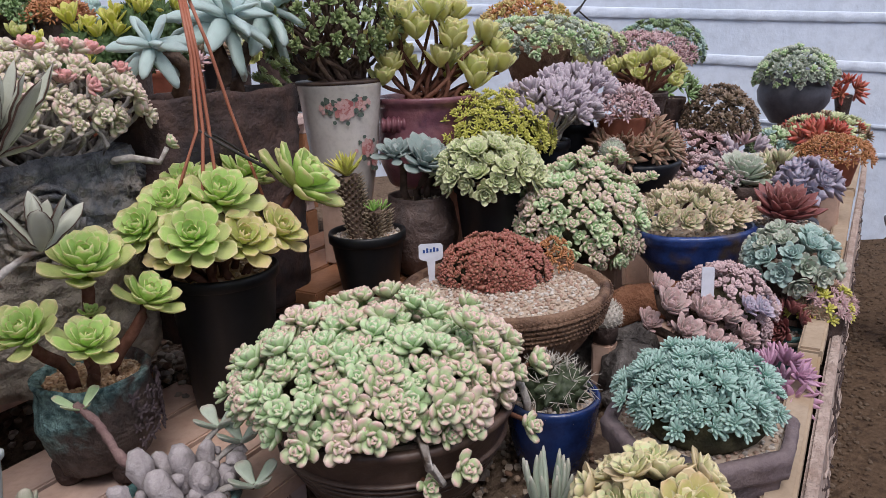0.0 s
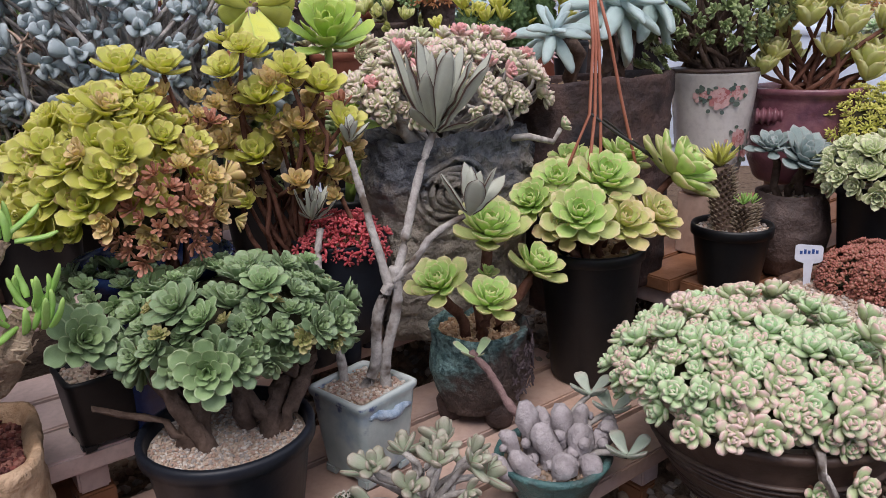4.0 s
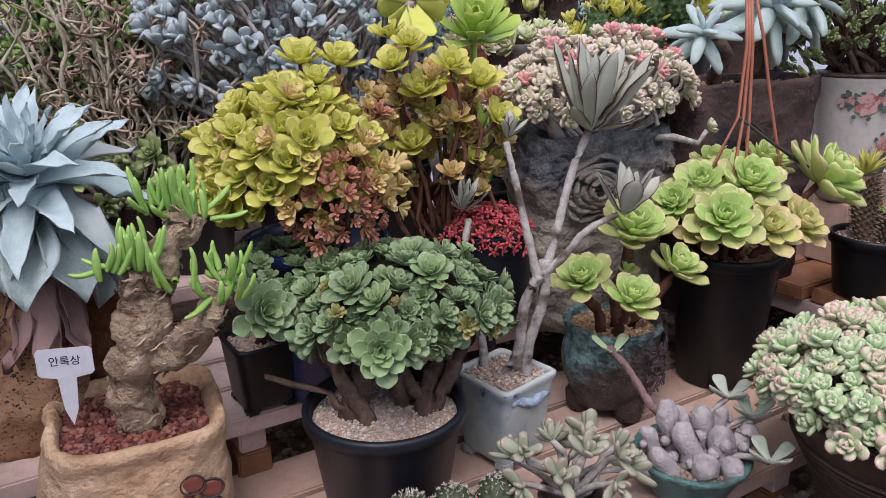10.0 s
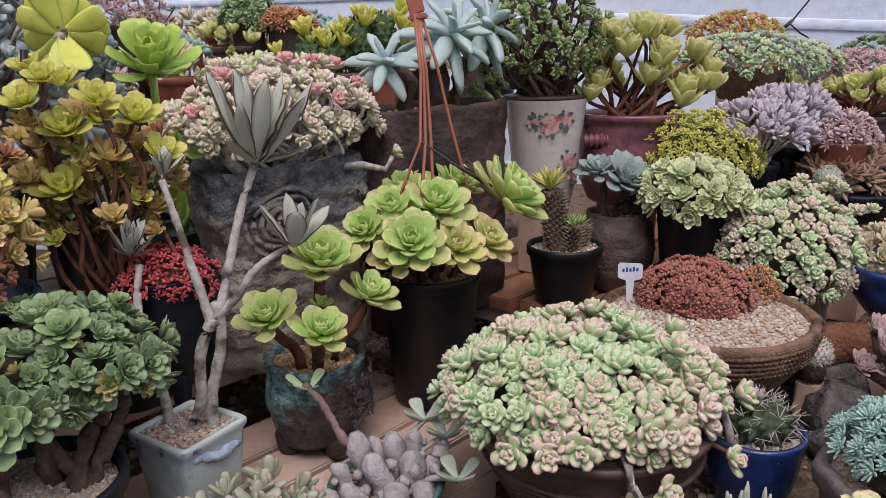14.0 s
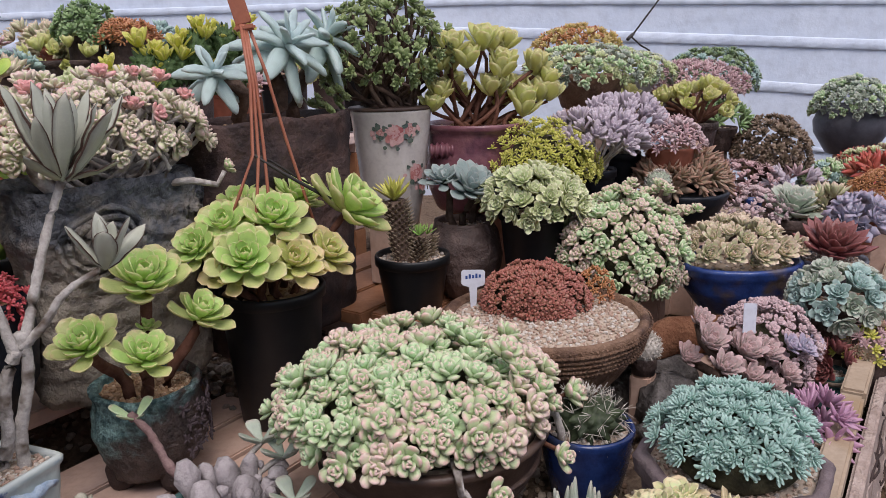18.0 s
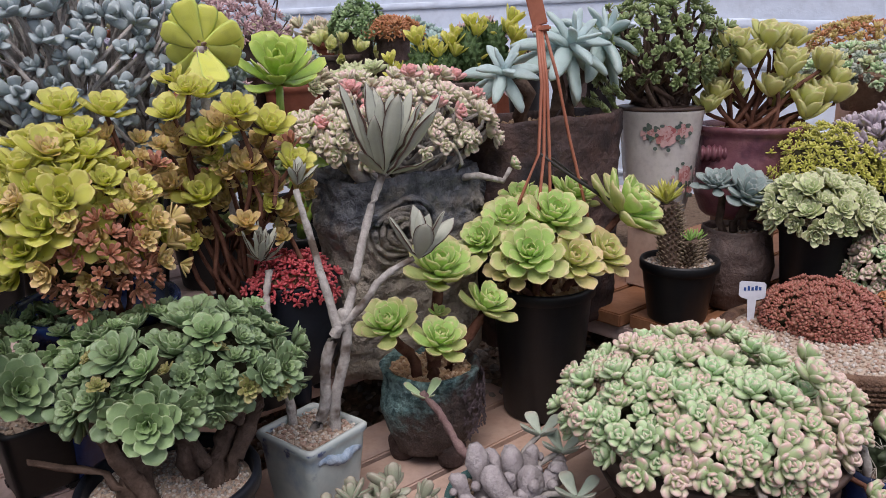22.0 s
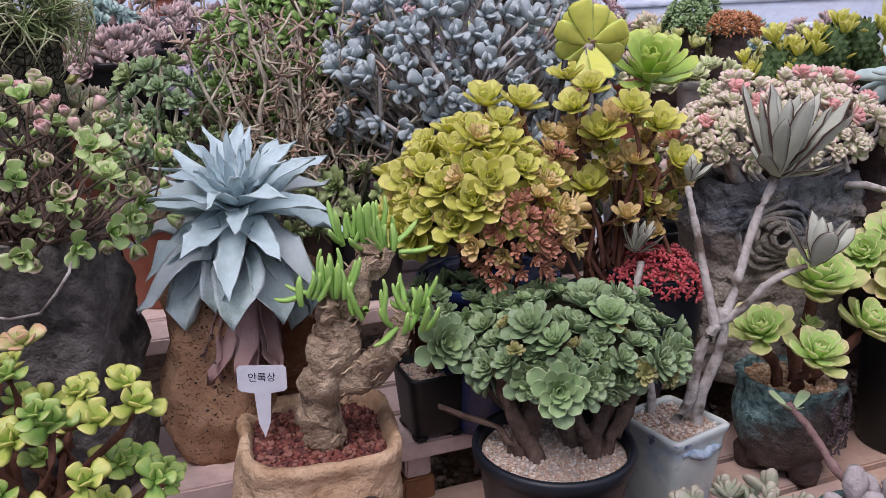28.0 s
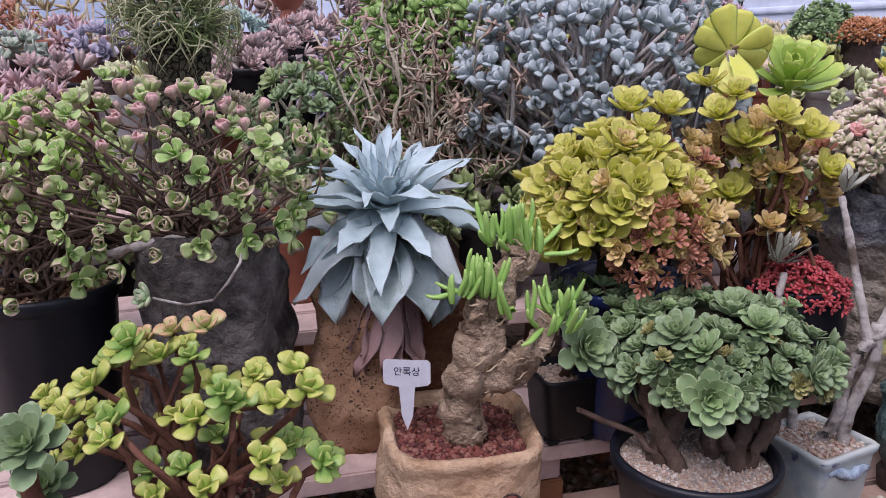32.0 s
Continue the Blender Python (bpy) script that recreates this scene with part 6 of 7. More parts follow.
for k in range(40):
    a, z = -1.15 + .19 * (k % 10) + rnd.uniform(-.07, .07), .066 + .021 * (k // 10) + rnd.uniform(-.004, .004)
    q = Vector((.086 * math.cos(a), .086 * math.sin(a), z))
    part("clay_flower", rosette_mesh("clay_flower", M_FLOWER, n=7, kind="fat", width=.5, thick=.3, inner=20, outer=10, curl=0, cup=0, seed=k % 2, low=True), t, aim(q, (math.cos(a), math.sin(a), .1), rnd.uniform(.009, .0135)))
soil(t, .068, .148, M_TANGRIT, 260, .0036)
for k, (hx, hy, hz, r, nx, n) in enumerate(((.513, 1.01, 1.165, .060, .0, 26), (.423, .965, 1.105, .048, -.35, 22), (.482, .925, 1.085, .045, .05, 20), (.576, .985, 1.11, .045, .35, 20), (.505, 1.0, 1.105, .02, .1, 10))):
    p = Vector((hx - px, hy - py, hz - .857))
    big_rosette(t, p, (nx, -.45, .9), r * 1.18, L_LIME, n + 4, 84, 8, .28, .24)
    part("stem", tube_mesh("stem", M_REDST, [curve_chain((p.x * .35, p.y * .3, .145), p, .009, .008, .012, 6, k + 4)], 9, .001), t)

# pale square pot with the grey felt-leaved tree
wx, wy = .292, .925
t = thing("celadon_pot_tree", "square pale celadon pot with a grey-stemmed felt-leaved tree", "potted plant", (wx, wy, .857), turn=34)
pot(t, [(.041, .010), (.043, .012), (.0535, .122), (.057, .128), (.0575, .136), (.054, .139), (.049, .137), (.047, .122)], M_WPOT, 96, square=14, wob=.0016)
for a in (45, 135, 225, 315):
    part("foot", box_mesh("foot", M_WPOT, .022, .022, .016, .003), t, pose(.040 * math.cos(radians(a)) * 1.18, .040 * math.sin(radians(a)) * 1.18, 0, 0, 0, 0))
drape = [(Vector((-.040 + .082 * f, -.0500, .113 - .012 * f + .004 * math.sin(f * 9))), .0055 + .004 * math.sin(math.pi * f)) for f in np.linspace(0, 1, 16)]
part("blue_relief", tube_mesh("blue_relief", M_WBLUE, [drape], 10, .0035, grain=70), t, None, "raised blue brushed glaze")
soil(t, .048, .130, [M_GRIT[0], M_GRIT[1], M_GRIT[3]], 330, .0036, 9)
rot = Matrix.Rotation(radians(-34), 4, "Z")


def lp(x, y, z):
    return rot @ Vector((x - wx, y - wy, z - .857))


fork = lp(.338, .909, 1.145)
F2 = lp(.345, .912, 1.165)
for k, (a, b, r0, r1) in enumerate(((lp(.29, .93, .975), fork, .0085, .0075), (lp(.325, .92, .975), F2, .008, .0075), (lp(.337, .908, 1.135), lp(.300, .962, 1.325), .0068, .0042), (lp(.342, .911, 1.135), lp(.422, .968, 1.335), .0070, .005), (lp(.342, .911, 1.145), lp(.440, .890, 1.232), .0062, .0042), (lp(.27, .95, .975), lp(.262, 1.04, 1.195), .007, .0055))):
    part("branch", tube_mesh("branch", M_BARKST, [curve_chain(a, b, r0, r1, .010, 24, k + 9)], 10, .0017, grain=130), t)
for p, nrm, r, n in ((lp(.424, .970, 1.338), (-.05, -.25, 1), .128, 15), (lp(.303, .965, 1.331), (.0, -.2, 1), .04, 6), (lp(.448, .888, 1.233), (.1, -.2, 1), .075, 7), (lp(.252, 1.04, 1.212), (-.1, -.4, 1), .06, 12)):
    big_rosette(t, p, nrm, r, L_KAL if n > 10 else L_KALW, n, 90, 46 if n > 10 else 34, .8, .03)
    for j in range(3 if n > 10 else 0):
        part("leaf", L_KAL[3], t, Matrix.Translation(p) @ Matrix.Rotation(j * 2.3 - 1.2, 4, "Z") @ Matrix.Rotation(-radians(8 + 7 * j), 4, "Y") @ Matrix.Diagonal((r * .62, r * .9, r * .62, 1)))
part("leaf", L_KAL[2], t, Matrix.Translation(lp(.40, .905, 1.235)) @ pose(0, -80, 0) @ Matrix.Diagonal((.04, .045, .04, 1)))

# black pot with a domed green aeonium
kx, ky = .108, .82
t = thing("black_pot_aeonium", "domed grey-green aeonium with bare trunks in a black nursery pot", "potted plant", (kx, ky, .857))
nursery_pot(t, .106, .078, .162, M_BLUEBLK)
soil(t, .094, .145, M_GRIT, 1700, .0023)
sp = [(p + Vector((.030, .045, .276)), n) for p, n in dome(84, .118, .105, .062, .5, -.32, seed=41)]
# solid core whose dark colour stands in for shade under the dome
part("stem_mass", turned_mesh("stem_mass", M_CORE, [(.02, .25)] + [(.10 * math.cos(a), .282 + .045 * math.sin(a)) for a in (-.8, -.4, 0, .4, .8, 1.2, 1.5)], 24, wob=.012), t, Matrix.Translation((.022, .045, 0)), "solid core of branches, darkened for the shade inside the dome")
for k, (p, n) in enumerate(sp):
    part("rosette", rnd.choice(S_AEO + S_AEO2 + S_AEO), t, aim(p, n, rnd.uniform(.033, .042) if k % 5 == 0 else rnd.uniform(.019, .031)))
scatter(t, S_AEO2 + S_OLIVE, [(p * 1.04 + Vector((.030, .045, .276)), n) for p, n in dome(44, .118, .105, .062, .8, -.3, seed=43)], .011, .019)
sp = [(p + Vector((-.128, .125, .305)), n) for p, n in dome(30, .065, .06, .035, .6, -.2, seed=44)]
stems(t, (-.03, .03, .17), sp[::3], .006, .004, M_BRST, .02)
scatter(t, S_AEO + S_AEO2, sp, .014, .026)
part("trunk", tube_mesh("trunk", M_BRST, [[(Vector((-.04, .0, .13)), .024), (Vector((-.035, .01, .165)), .017), (Vector((-.03, .01, .20)), .015), (Vector((-.01, .02, .25)), .012)], curve_chain((.05, -.01, .14), (.075, .03, .26), .013, .009, .014, 14, 2), curve_chain((-.02, -.02, .14), (-.07, .0, .27), .011, .008, .018, 14, 3), curve_chain((.03, .02, .14), (.03, .06, .27), .011, .008, .014, 14, 4), curve_chain((.06, .01, .14), (.005, -.01, .26), .009, .007, .02, 14, 8), curve_chain((-.06, .0, .16), (-.15, .02, .20), .0048, .003, .01, 6, 5), curve_chain((.065, .0, .14), (.11, .02, .25), .010, .007, .016, 14, 6)], 12, .006, rooted=True, grain=70), t)
big_rosette(t, Vector((.100 - kx, .735 - ky, 1.130 - .857)), (0, -.9, .35), .042, L_AEO2, 24, 78, 5, .3)

# square black pot with one dusky rosette
qx, qy = -.058, .965
t = thing("square_pot_rosette", "dusky green rosette arching from a small square black pot", "potted plant", (qx, qy, .957), turn=24)
pot(t, [(.036, .008), (.038, .01), (.046, .095), (.048, .1), (.046, .104), (.041, .102), (.04, .09)], M_BLACK, 56, square=8)
for a in (45, 135, 225, 315):
    part("foot", box_mesh("foot", M_BLACK, .02, .02, .012, .003), t, pose(.04 * math.cos(radians(a)), .04 * math.sin(radians(a)), 0))
soil(t, .042, .094, M_GRIT, 80, .0036, 7)
p = Matrix.Rotation(radians(-24), 4, "Z") @ Vector((-.036 - qx, .83 - qy, 1.147 - .957))
big_rosette(t, p, (.1, -.85, .45), .050, L_AEO, 28, 80, 5, .3)
part("stem", tube_mesh("stem", M_BRST, [curve_chain((0, 0, .09), p, .007, .006, .015, 6, 5)], 8), t)

# ochre pot with red clay flowers and the gnarled finger-leaf tree
ox, oy = -.20, .815
t = thing("ochre_pot_tree", "ochre stoneware pot with red flower reliefs and a gnarled peeling trunk", "potted plant", (ox, oy, .857), turn=16)
pot(t, [(.075, 0), (.082, .006), (.098, .06), (.104, .12), (.100, .165), (.103, .178), (.100, .186), (.092, .186), (.085, .176), (.082, .15)], M_TAN, 72, square=4.0, wob=.010)
soil(t, .087, .168, M_LAVA, 760, .0042, 4.0)
for cx, cz in ((.055, .105), (-.062, .085)):
    for k in range(5):
        a = k * 1.257 + .5
        part("relief_petal", turned_mesh("relief_petal", M_REDGL, [(.0138, 0), (.0136, .002), (.011, .0036), (.003, .0038)], 16, sy=.82, wob=.0022, seed=k), t, Matrix.Translation((cx + .019 * math.cos(a), -.100, cz + .019 * math.sin(a))) @ pose(0, 0, 0, 84, 0, 0))
        part("petal_outline", tube_mesh("petal_outline", M_DARKPOT, [[(Vector((.0138 * math.cos(b), .012 * math.sin(b), .002)), .0013) for b in np.linspace(0, 6.3, 18)]], 5), t, Matrix.Translation((cx + .019 * math.cos(a), -.101, cz + .019 * math.sin(a))) @ pose(0, 0, 0, 84, 0, 0))


rot2 = Matrix.Rotation(radians(-16), 4, "Z")


def op(x, y, z):
    return rot2 @ Vector((x - ox, y - oy, z - .857))


def gnarled(points, step=.006):
    """Resample a limb and swell it unevenly."""
    out = []
    for (p, r), (q, s) in zip(points, points[1:]):
        n = max(2, int((Vector(q) - Vector(p)).length / step))
        out += [(Vector(p).lerp(Vector(q), k / n), (r + (s - r) * k / n) * (1 + .22 * noise.noise(Vector(p).lerp(Vector(q), k / n) * 55))) for k in range(n)]
    return out + [points[-1]]


tr = [gnarled([(op(-.185, .80, 1.01), .030), (op(-.19, .80, 1.06), .031), (op(-.183, .795, 1.11), .034), (op(-.168, .79, 1.155), .033), (op(-.155, .80, 1.20), .024), (op(-.14, .82, 1.235), .022), (op(-.128, .84, 1.265), .018), (op(-.125, .845, 1.28), .012)]),
      gnarled([(op(-.175, .795, 1.11), .024), (op(-.14, .79, 1.125), .024), (op(-.11, .79, 1.14), .022), (op(-.09, .80, 1.175), .017), (op(-.08, .81, 1.195), .012)]),
      gnarled([(op(-.165, .79, 1.17), .022), (op(-.172, .78, 1.205), .018), (op(-.165, .78, 1.23), .013)]),
      gnarled([(op(-.135, .825, 1.235), .016), (op(-.112, .835, 1.255), .014), (op(-.103, .845, 1.27), .010)])]
part("trunk", tube_mesh("trunk", M_TRUNK, [[(q, r * .86) for q, r in c] for c in tr], 24, .010, grain=34, rooted=True), t)
flakes = []
for k in range(150):
    ch = rnd.choice(tr[:2] + tr[:3])
    (p, r) = rnd.choice(ch[:-1])
    a = rnd.uniform(0, 6.28)
    d = Vector((math.cos(a), math.sin(a), rnd.uniform(-.3, .5)))
    q = p + d * r * .92 + Vector((0, 0, rnd.uniform(-.02, .02)))
    e = d.cross(Vector((0, 0, 1))).normalized() * rnd.uniform(.004, .010)
    u = rnd.uniform(-.016, .018)
    flakes.append([(q - e, .0006), (q - e * .3 + d * .0005, .0015), (q + e * .4 + d * .001 + Vector((0, 0, u * .4)), .0014), (q + e + d * .0 + Vector((0, 0, u * .5)), .0008)])
part("bark_flaking", tube_mesh("bark_flaking", M_FLAKE, flakes, 4, .002), t, kind="stuff")
for (x, y, z), n, spread in (((-.162, .785, 1.235), 13, 1.0), ((-.128, .845, 1.282), 13, .95), ((-.155, .84, 1.285), 7, .9), ((-.103, .85, 1.272), 11, 1.0), ((-.195, .765, 1.232), 4, 1.2), ((-.12, .77, 1.215), 4, 1.2), ((-.075, .815, 1.205), 7, 1.0), ((-.088, .80, 1.185), 4, 1.1), ((-.07, .80, 1.185), 4, 1.1)):
    for k in range(int(n * 1.2 + .5)):
        a = rnd.uniform(0, 6.28)
        L = rnd.uniform(.026, .054)
        m = Matrix.Translation(op(x, y, z)) @ Matrix.Rotation(a, 4, "Z") @ Matrix.Translation((rnd.uniform(.003, .02), 0, rnd.uniform(-.008, .004))) @ Matrix.Rotation(-radians(90 - spread * (rnd.uniform(0, 38) if k % 8 else rnd.uniform(60, 100))), 4, "Y") @ Matrix.Diagonal((L, .056, .05, 1))
        part("leaf", L_FING[k % 4], t, m)
plant_tag("white T-shaped plastic label with black handwritten letters", -.262, .80, 1.055, 2, .062, .034, .043, "안록상", lean=-3, size=.0128)

# caudex plant and the small cacti at the front
t = thing("caudex_plant", "knobbly grey caudex with a bare stem in a teal glazed pot", "succulent", (.525, .79, .857))
pot(t, [(.05, 0), (.055, .005), (.072, .04), (.080, .055), (.078, .060), (.070, .058), (.066, .045)], M_TEALPOT, wob=.003)
soil(t, .066, .05, M_PEB, 240, .004)
knob = random.Random(12)
for k, (x, y, h, r) in enumerate(((-.028, .012, .120, .0155), (-.058, .0, .095, .012), (-.045, -.03, .078, .013), (-.01, -.02, .098, .0175), (.02, .012, .112, .016), (.03, -.02, .092, .0185), (.058, -.012, .086, .0165), (.05, .022, .098, .014), (.0, -.048, .072, .017), (.036, -.05, .068, .015), (-.075, -.022, .07, .011), (.078, .012, .078, .012), (.008, .03, .10, .013))):
    lean = Vector((knob.uniform(-.012, .012) + x * .15, knob.uniform(-.01, .01), 0))
    pts = [(Vector((x * .8, y * .8, .035)), r * 1.15), (Vector((x * .9, y, .05)), r), (Vector((x, y, h * .72)), r * .9), (Vector((x, y, h - r * .7)) + lean * .7, r * 1.12), (Vector((x, y, h)) + lean, r * 1.0), (Vector((x, y, h + r * .55)) + lean, r * .62), (Vector((x, y, h + r * .72)) + lean, r * .15)]
    part("caudex_lobe", tube_mesh("caudex_lobe", M_CAUD, [[(q, w * .88 * (1 + .12 * noise.noise(q * 70))) for q, w in pts]], 20, .0055, k, grain=38), t)
    for j in range(3):
        a = knob.uniform(0, 6.28)
        q = Vector((x, y, h * knob.uniform(.6, .95))) + lean * .5 + Vector((math.cos(a), math.sin(a), 0)) * r * .85
        part("nub", tube_mesh("nub", M_CAUD, [[(q, r * .5), (q + Vector((math.cos(a), math.sin(a), .4)) * r * .35, r * .46), (q + Vector((math.cos(a), math.sin(a), .5)) * r * .6, r * .1)]], 8, .001), t)
tip = Vector((.463 - .525, .93 - .79, 1.005 - .857))
part("stem", tube_mesh("stem", M_MAUVEST, [curve_chain((-.02, .02, .095), tip, .0065, .0052, .012, 20, 4), [(tip - Vector((.002, 0, .003)), .005), (tip + Vector((-.003, .003, .003)), .0075), (tip + Vector((-.004, .006, .007)), .006)]], 9, .0022, grain=120), t)
for a, L in ((2.6, .04), (.6, .038), (3.6, .032), (5.2, .02)):
    part("leaf", leaf_mesh("oval_leaf", G_SEDG, .6, kind="round", width=.5, thick=.1, curl=20, cup=.25, seed=2), t, Matrix.Translation(tip) @ Matrix.Rotation(a, 4, "Z") @ Matrix.Rotation(-.45, 4, "Y") @ Matrix.Diagonal((L, L, L, 1)))
for p in ((.085, .06, .10), (.10, .02, .09), (.08, -.06, .07)):
    for k in range(4):
        part("leaf", leaf_mesh("oval_leaf", G_SAGE, .6, kind="round", width=.55, thick=.16, curl=20, cup=.25, seed=k), t, Matrix.Translation(p) @ Matrix.Rotation(k * 1.6 + p[0], 4, "Z") @ Matrix.Rotation(-.5, 4, "Y") @ Matrix.Diagonal((.04, .04, .04, 1)))
    part("stem", tube_mesh("stem", M_BARKST, [curve_chain((p[0] * .5, p[1] * .5, .06), p, .005, .004, .01, 5, 1)], 7), t)

t = thing("oval_leaf_pot", "plump grey-green oval leaves with dark rims in a clay pot", "succulent", (.335, .735, .857))
nursery_pot(t, .042, .034, .055, M_CLAYD)
S_OVAL = variants("oval_leaf_sprig", leaf_mat("rimmed_oval_leaf", (.25, .30, .20), (.30, .26, .20), (.28, .35, .22), (.20, .11, .095), edge_from=.88), 3, kind="fat", width=.52, thick=.3, inner=84, outer=18, curl=26, cup=.1, n=7, low=False, small=.6)
sp = [(p + Vector((.0, .0, .088)), n) for p, n in dome(17, .075, .05, .045, .6, -.3, seed=51)]
stems(t, (.0, 0, .05), sp, .005, .004, M_BARKST, .012)
scatter(t, S_OVAL, sp, .026, .037)

for k, (x, y) in enumerate(((.125, .70), (.178, .705), (.235, .715))):
    t = thing("small_ribbed_cactus", "small dark ribbed ball cactus with pale areoles", "cactus", (x, y, .857), "ribbed cacti")
    nursery_pot(t, .026, .02, .055, M_BLACK)
    spiny_ball(t, .027, .075, 10, 7, .004, M_CACT, 4)
t = thing("tiny_star_rosette", "tiny pale green star rosette in a small pot", "succulent", (.03, .69, .857))
nursery_pot(t, .025, .02, .06, M_BLACK)
part("rosette", S_SEDG[0], t, aim((0, 0, .07), (0, -.3, 1), .02))

# ---- left: rock with the powdery blue rosette, dark stone pot, bushes ----
t = thing("rock_planter_dudleya", "large powdery blue rosette growing from a hollow brown rock", "succulent", (-.335, .925, .957))
part("rock", turned_mesh("rock", M_STONE, [(.042, 0), (.052, .01), (.066, .06), (.073, .13), (.074, .20), (.070, .25), (.056, .275)], 56, wob=.02, square=3.4, sy=.66), t, pose(-.02, -.03, 0, 0, 4, 10), "porous tan rock slab")
part("rock", turned_mesh("rock", M_STONE2, [(.05, 0), (.06, .02), (.072, .10), (.07, .20), (.05, .27)], 40, wob=.016, square=2.4, sy=.8, seed=4), t, pose(.05, .03, 0, 0, 6, 30), "dark red-brown rock")
# dark pebbles set on the rock as the shade of its pits
pit_spots = [(Vector((-.02 + rnd.uniform(-.055, .055), -.085 + rnd.uniform(-.004, .004), rnd.uniform(.06, .24))), rnd.uniform(.001, .0028)) for _ in range(40)]
part("pitting", pebbles_mesh("pitting", [M_DARKPOT], [h[0] for h in pit_spots], [h[1] for h in pit_spots], seed=8), t, label="dark pebbles standing for the shade in the rock's pits", kind="stuff")
head = big_rosette(t, (.03, -.01, .335), (.02, -.40, .9), .165, L_DUD, 42, 82, -8, .34, .3)
L_DUDO = [leaf_mesh("drooping_leaf", leaf_mat("dusty_blue_leaf", (.25, .35, .34), (.30, .39, .40), None, (.38, .45, .46), .65, .3, vary=.3, crease=.3, mottle=.75), .8, kind="boat", width=(.42, .36, .40)[k], thick=.035, curl=(-30, -48, -20)[k], cup=.45, fold=.3, seed=k, wave=.11) for k in range(3)]
L_DUDD = [leaf_mesh("withered_leaf", leaf_mat("dried_pink_leaf", (.27, .16, .145), (.22, .13, .115), None, None, .85, .15), 1.0, kind="lance", width=.25, thick=.03, curl=(-25, -40, 10)[k], cup=.4, fold=.2, seed=k, wave=.12) for k in range(3)]
for k in range(30):
    dry = k >= 14
    a = math.pi * .75 + k * 1.55 * math.pi / 13 + rnd.uniform(-.15, .15) if not dry else -1.45 + 1.0 * math.sin(k * 2.7)
    L = rnd.uniform(.13, .17) if not dry else rnd.uniform(.12, .165)
    tip = rnd.uniform(28, 62) if not dry else rnd.uniform(55, 82)
    m = Matrix.Translation((.03, -.01 - .035 * dry, .325 - .045 * dry)) @ Matrix.Rotation(a, 4, "Z") @ Matrix.Rotation(radians(tip), 4, "Y") @ Matrix.Diagonal((L, L, L, 1))
    part("leaf", (L_DUDD if dry else L_DUDO)[k % 3], t, m, "withered pinkish leaf" if dry else "")
part("stem", tube_mesh("stem", M_BRST, [[(Vector((.02, 0, .22)), .035), (Vector((.03, -.01, .33)), .03)]], 12, .004), t)

t = thing("terracotta_pot_shrub", "bronze-green rosettes on pale twigs in a terracotta plastic pot", "potted plant", (-.575, 1.30, 1.052))
nursery_pot(t, .082, .06, .17, M_TERRA)
soil(t, .072, .16, M_TANGRIT, 60, .004)
sp = [(p + Vector((.02, 0, .31)), n) for p, n in dome(60, .085, .08, .13, .4, -.75, seed=61)]
stems(t, (0, 0, .16), sp[::3], .006, .003, M_DRYST, .03)
scatter(t, far(S_DKAEO + S_AEO + S_AEO), sp, .022, .034)

t = thing("stone_pot_bush", "dark carved stone pot with a twiggy bush of cupped pink-green rosettes", "potted plant", (-.52, .815, .957))
pot(t, [(.075, 0), (.082, .01), (.088, .12), (.09, .24), (.086, .33), (.08, .345), (.07, .34), (.066, .32)], M_DSTONE, 64, square=2.6, wob=.02)
soil(t, .068, .325, M_TANGRIT, 80, .004)
sp = [(p + Vector((-.10, -.01, .402)), n) for p, n in dome(225, .225, .15, .118, .6, -.6, seed=71)]
stems(t, (-.02, 0, .32), sp[::2], .0026, .0014, M_BRST, .05, spread=.05)
for p, n in sp:
    part("rosette", rnd.choice(S_JADEB if p.z > .455 and rnd.random() < .5 else S_JADEP + S_JADEO), t, aim(p, n + Vector((0, -.5, .3)), rnd.uniform(.016, .025)))
p = Vector((.055, -.12, .285))
part("stem", tube_mesh("stem", M_BARKST, [[(Vector((.075, -.075, .34)), .0018), (Vector((.082, -.10, .325)), .0018), (Vector((.072, -.115, .305)), .0018), (p, .0016)]], 6), t)
part("rosette", S_SEDG[1], t, aim((-.025, -.12, .285), (-.5, -.7, .3), .02))
part("stem", tube_mesh("stem", M_BARKST, [[(p, .0016), (Vector((.02, -.12, .278)), .0016), (Vector((-.02, -.12, .285)), .0014)]], 6), t)
part("stem", tube_mesh("stem", M_BARKST, [[(Vector((.0, -.06, .345)), .006), (Vector((-.06, -.08, .335)), .006), (Vector((-.12, -.07, .315)), .007), (Vector((-.16, -.05, .30)), .006)]], 8, .001), t)

t = thing("black_pot_bush", "wide black pot with a twiggy bush of small cupped rosettes", "potted plant", (-.735, .77, .957))
nursery_pot(t, .095, .07, .275, M_BLUEBLK)
soil(t, .085, .262, M_TANGRIT, 220, .004)
sp = [(p + Vector((-.02, 0, .36)), n) for p, n in dome(105, .165, .14, .13, .6, -.6, seed=75)]
stems(t, (0, 0, .26), sp[::2], .003, .0015, M_BRST, .04, spread=.05)
scatter(t, S_JADEP + S_JADEO + S_JADEO, sp, .017, .026)
t = thing("black_round_pot", "black nursery pot of tan grit behind the stone pot", "pot", (-.62, .93, .957))
nursery_pot(t, .07, .05, .29, M_BLACK)
soil(t, .062, .28, M_TANGRIT, 160, .004)
t = thing("green_finger_shrub", "bright green plump-leaved shrub behind the bush", "succulent", (-.86, .95, .957))
nursery_pot(t, .08, .06, .26, M_BLACK)
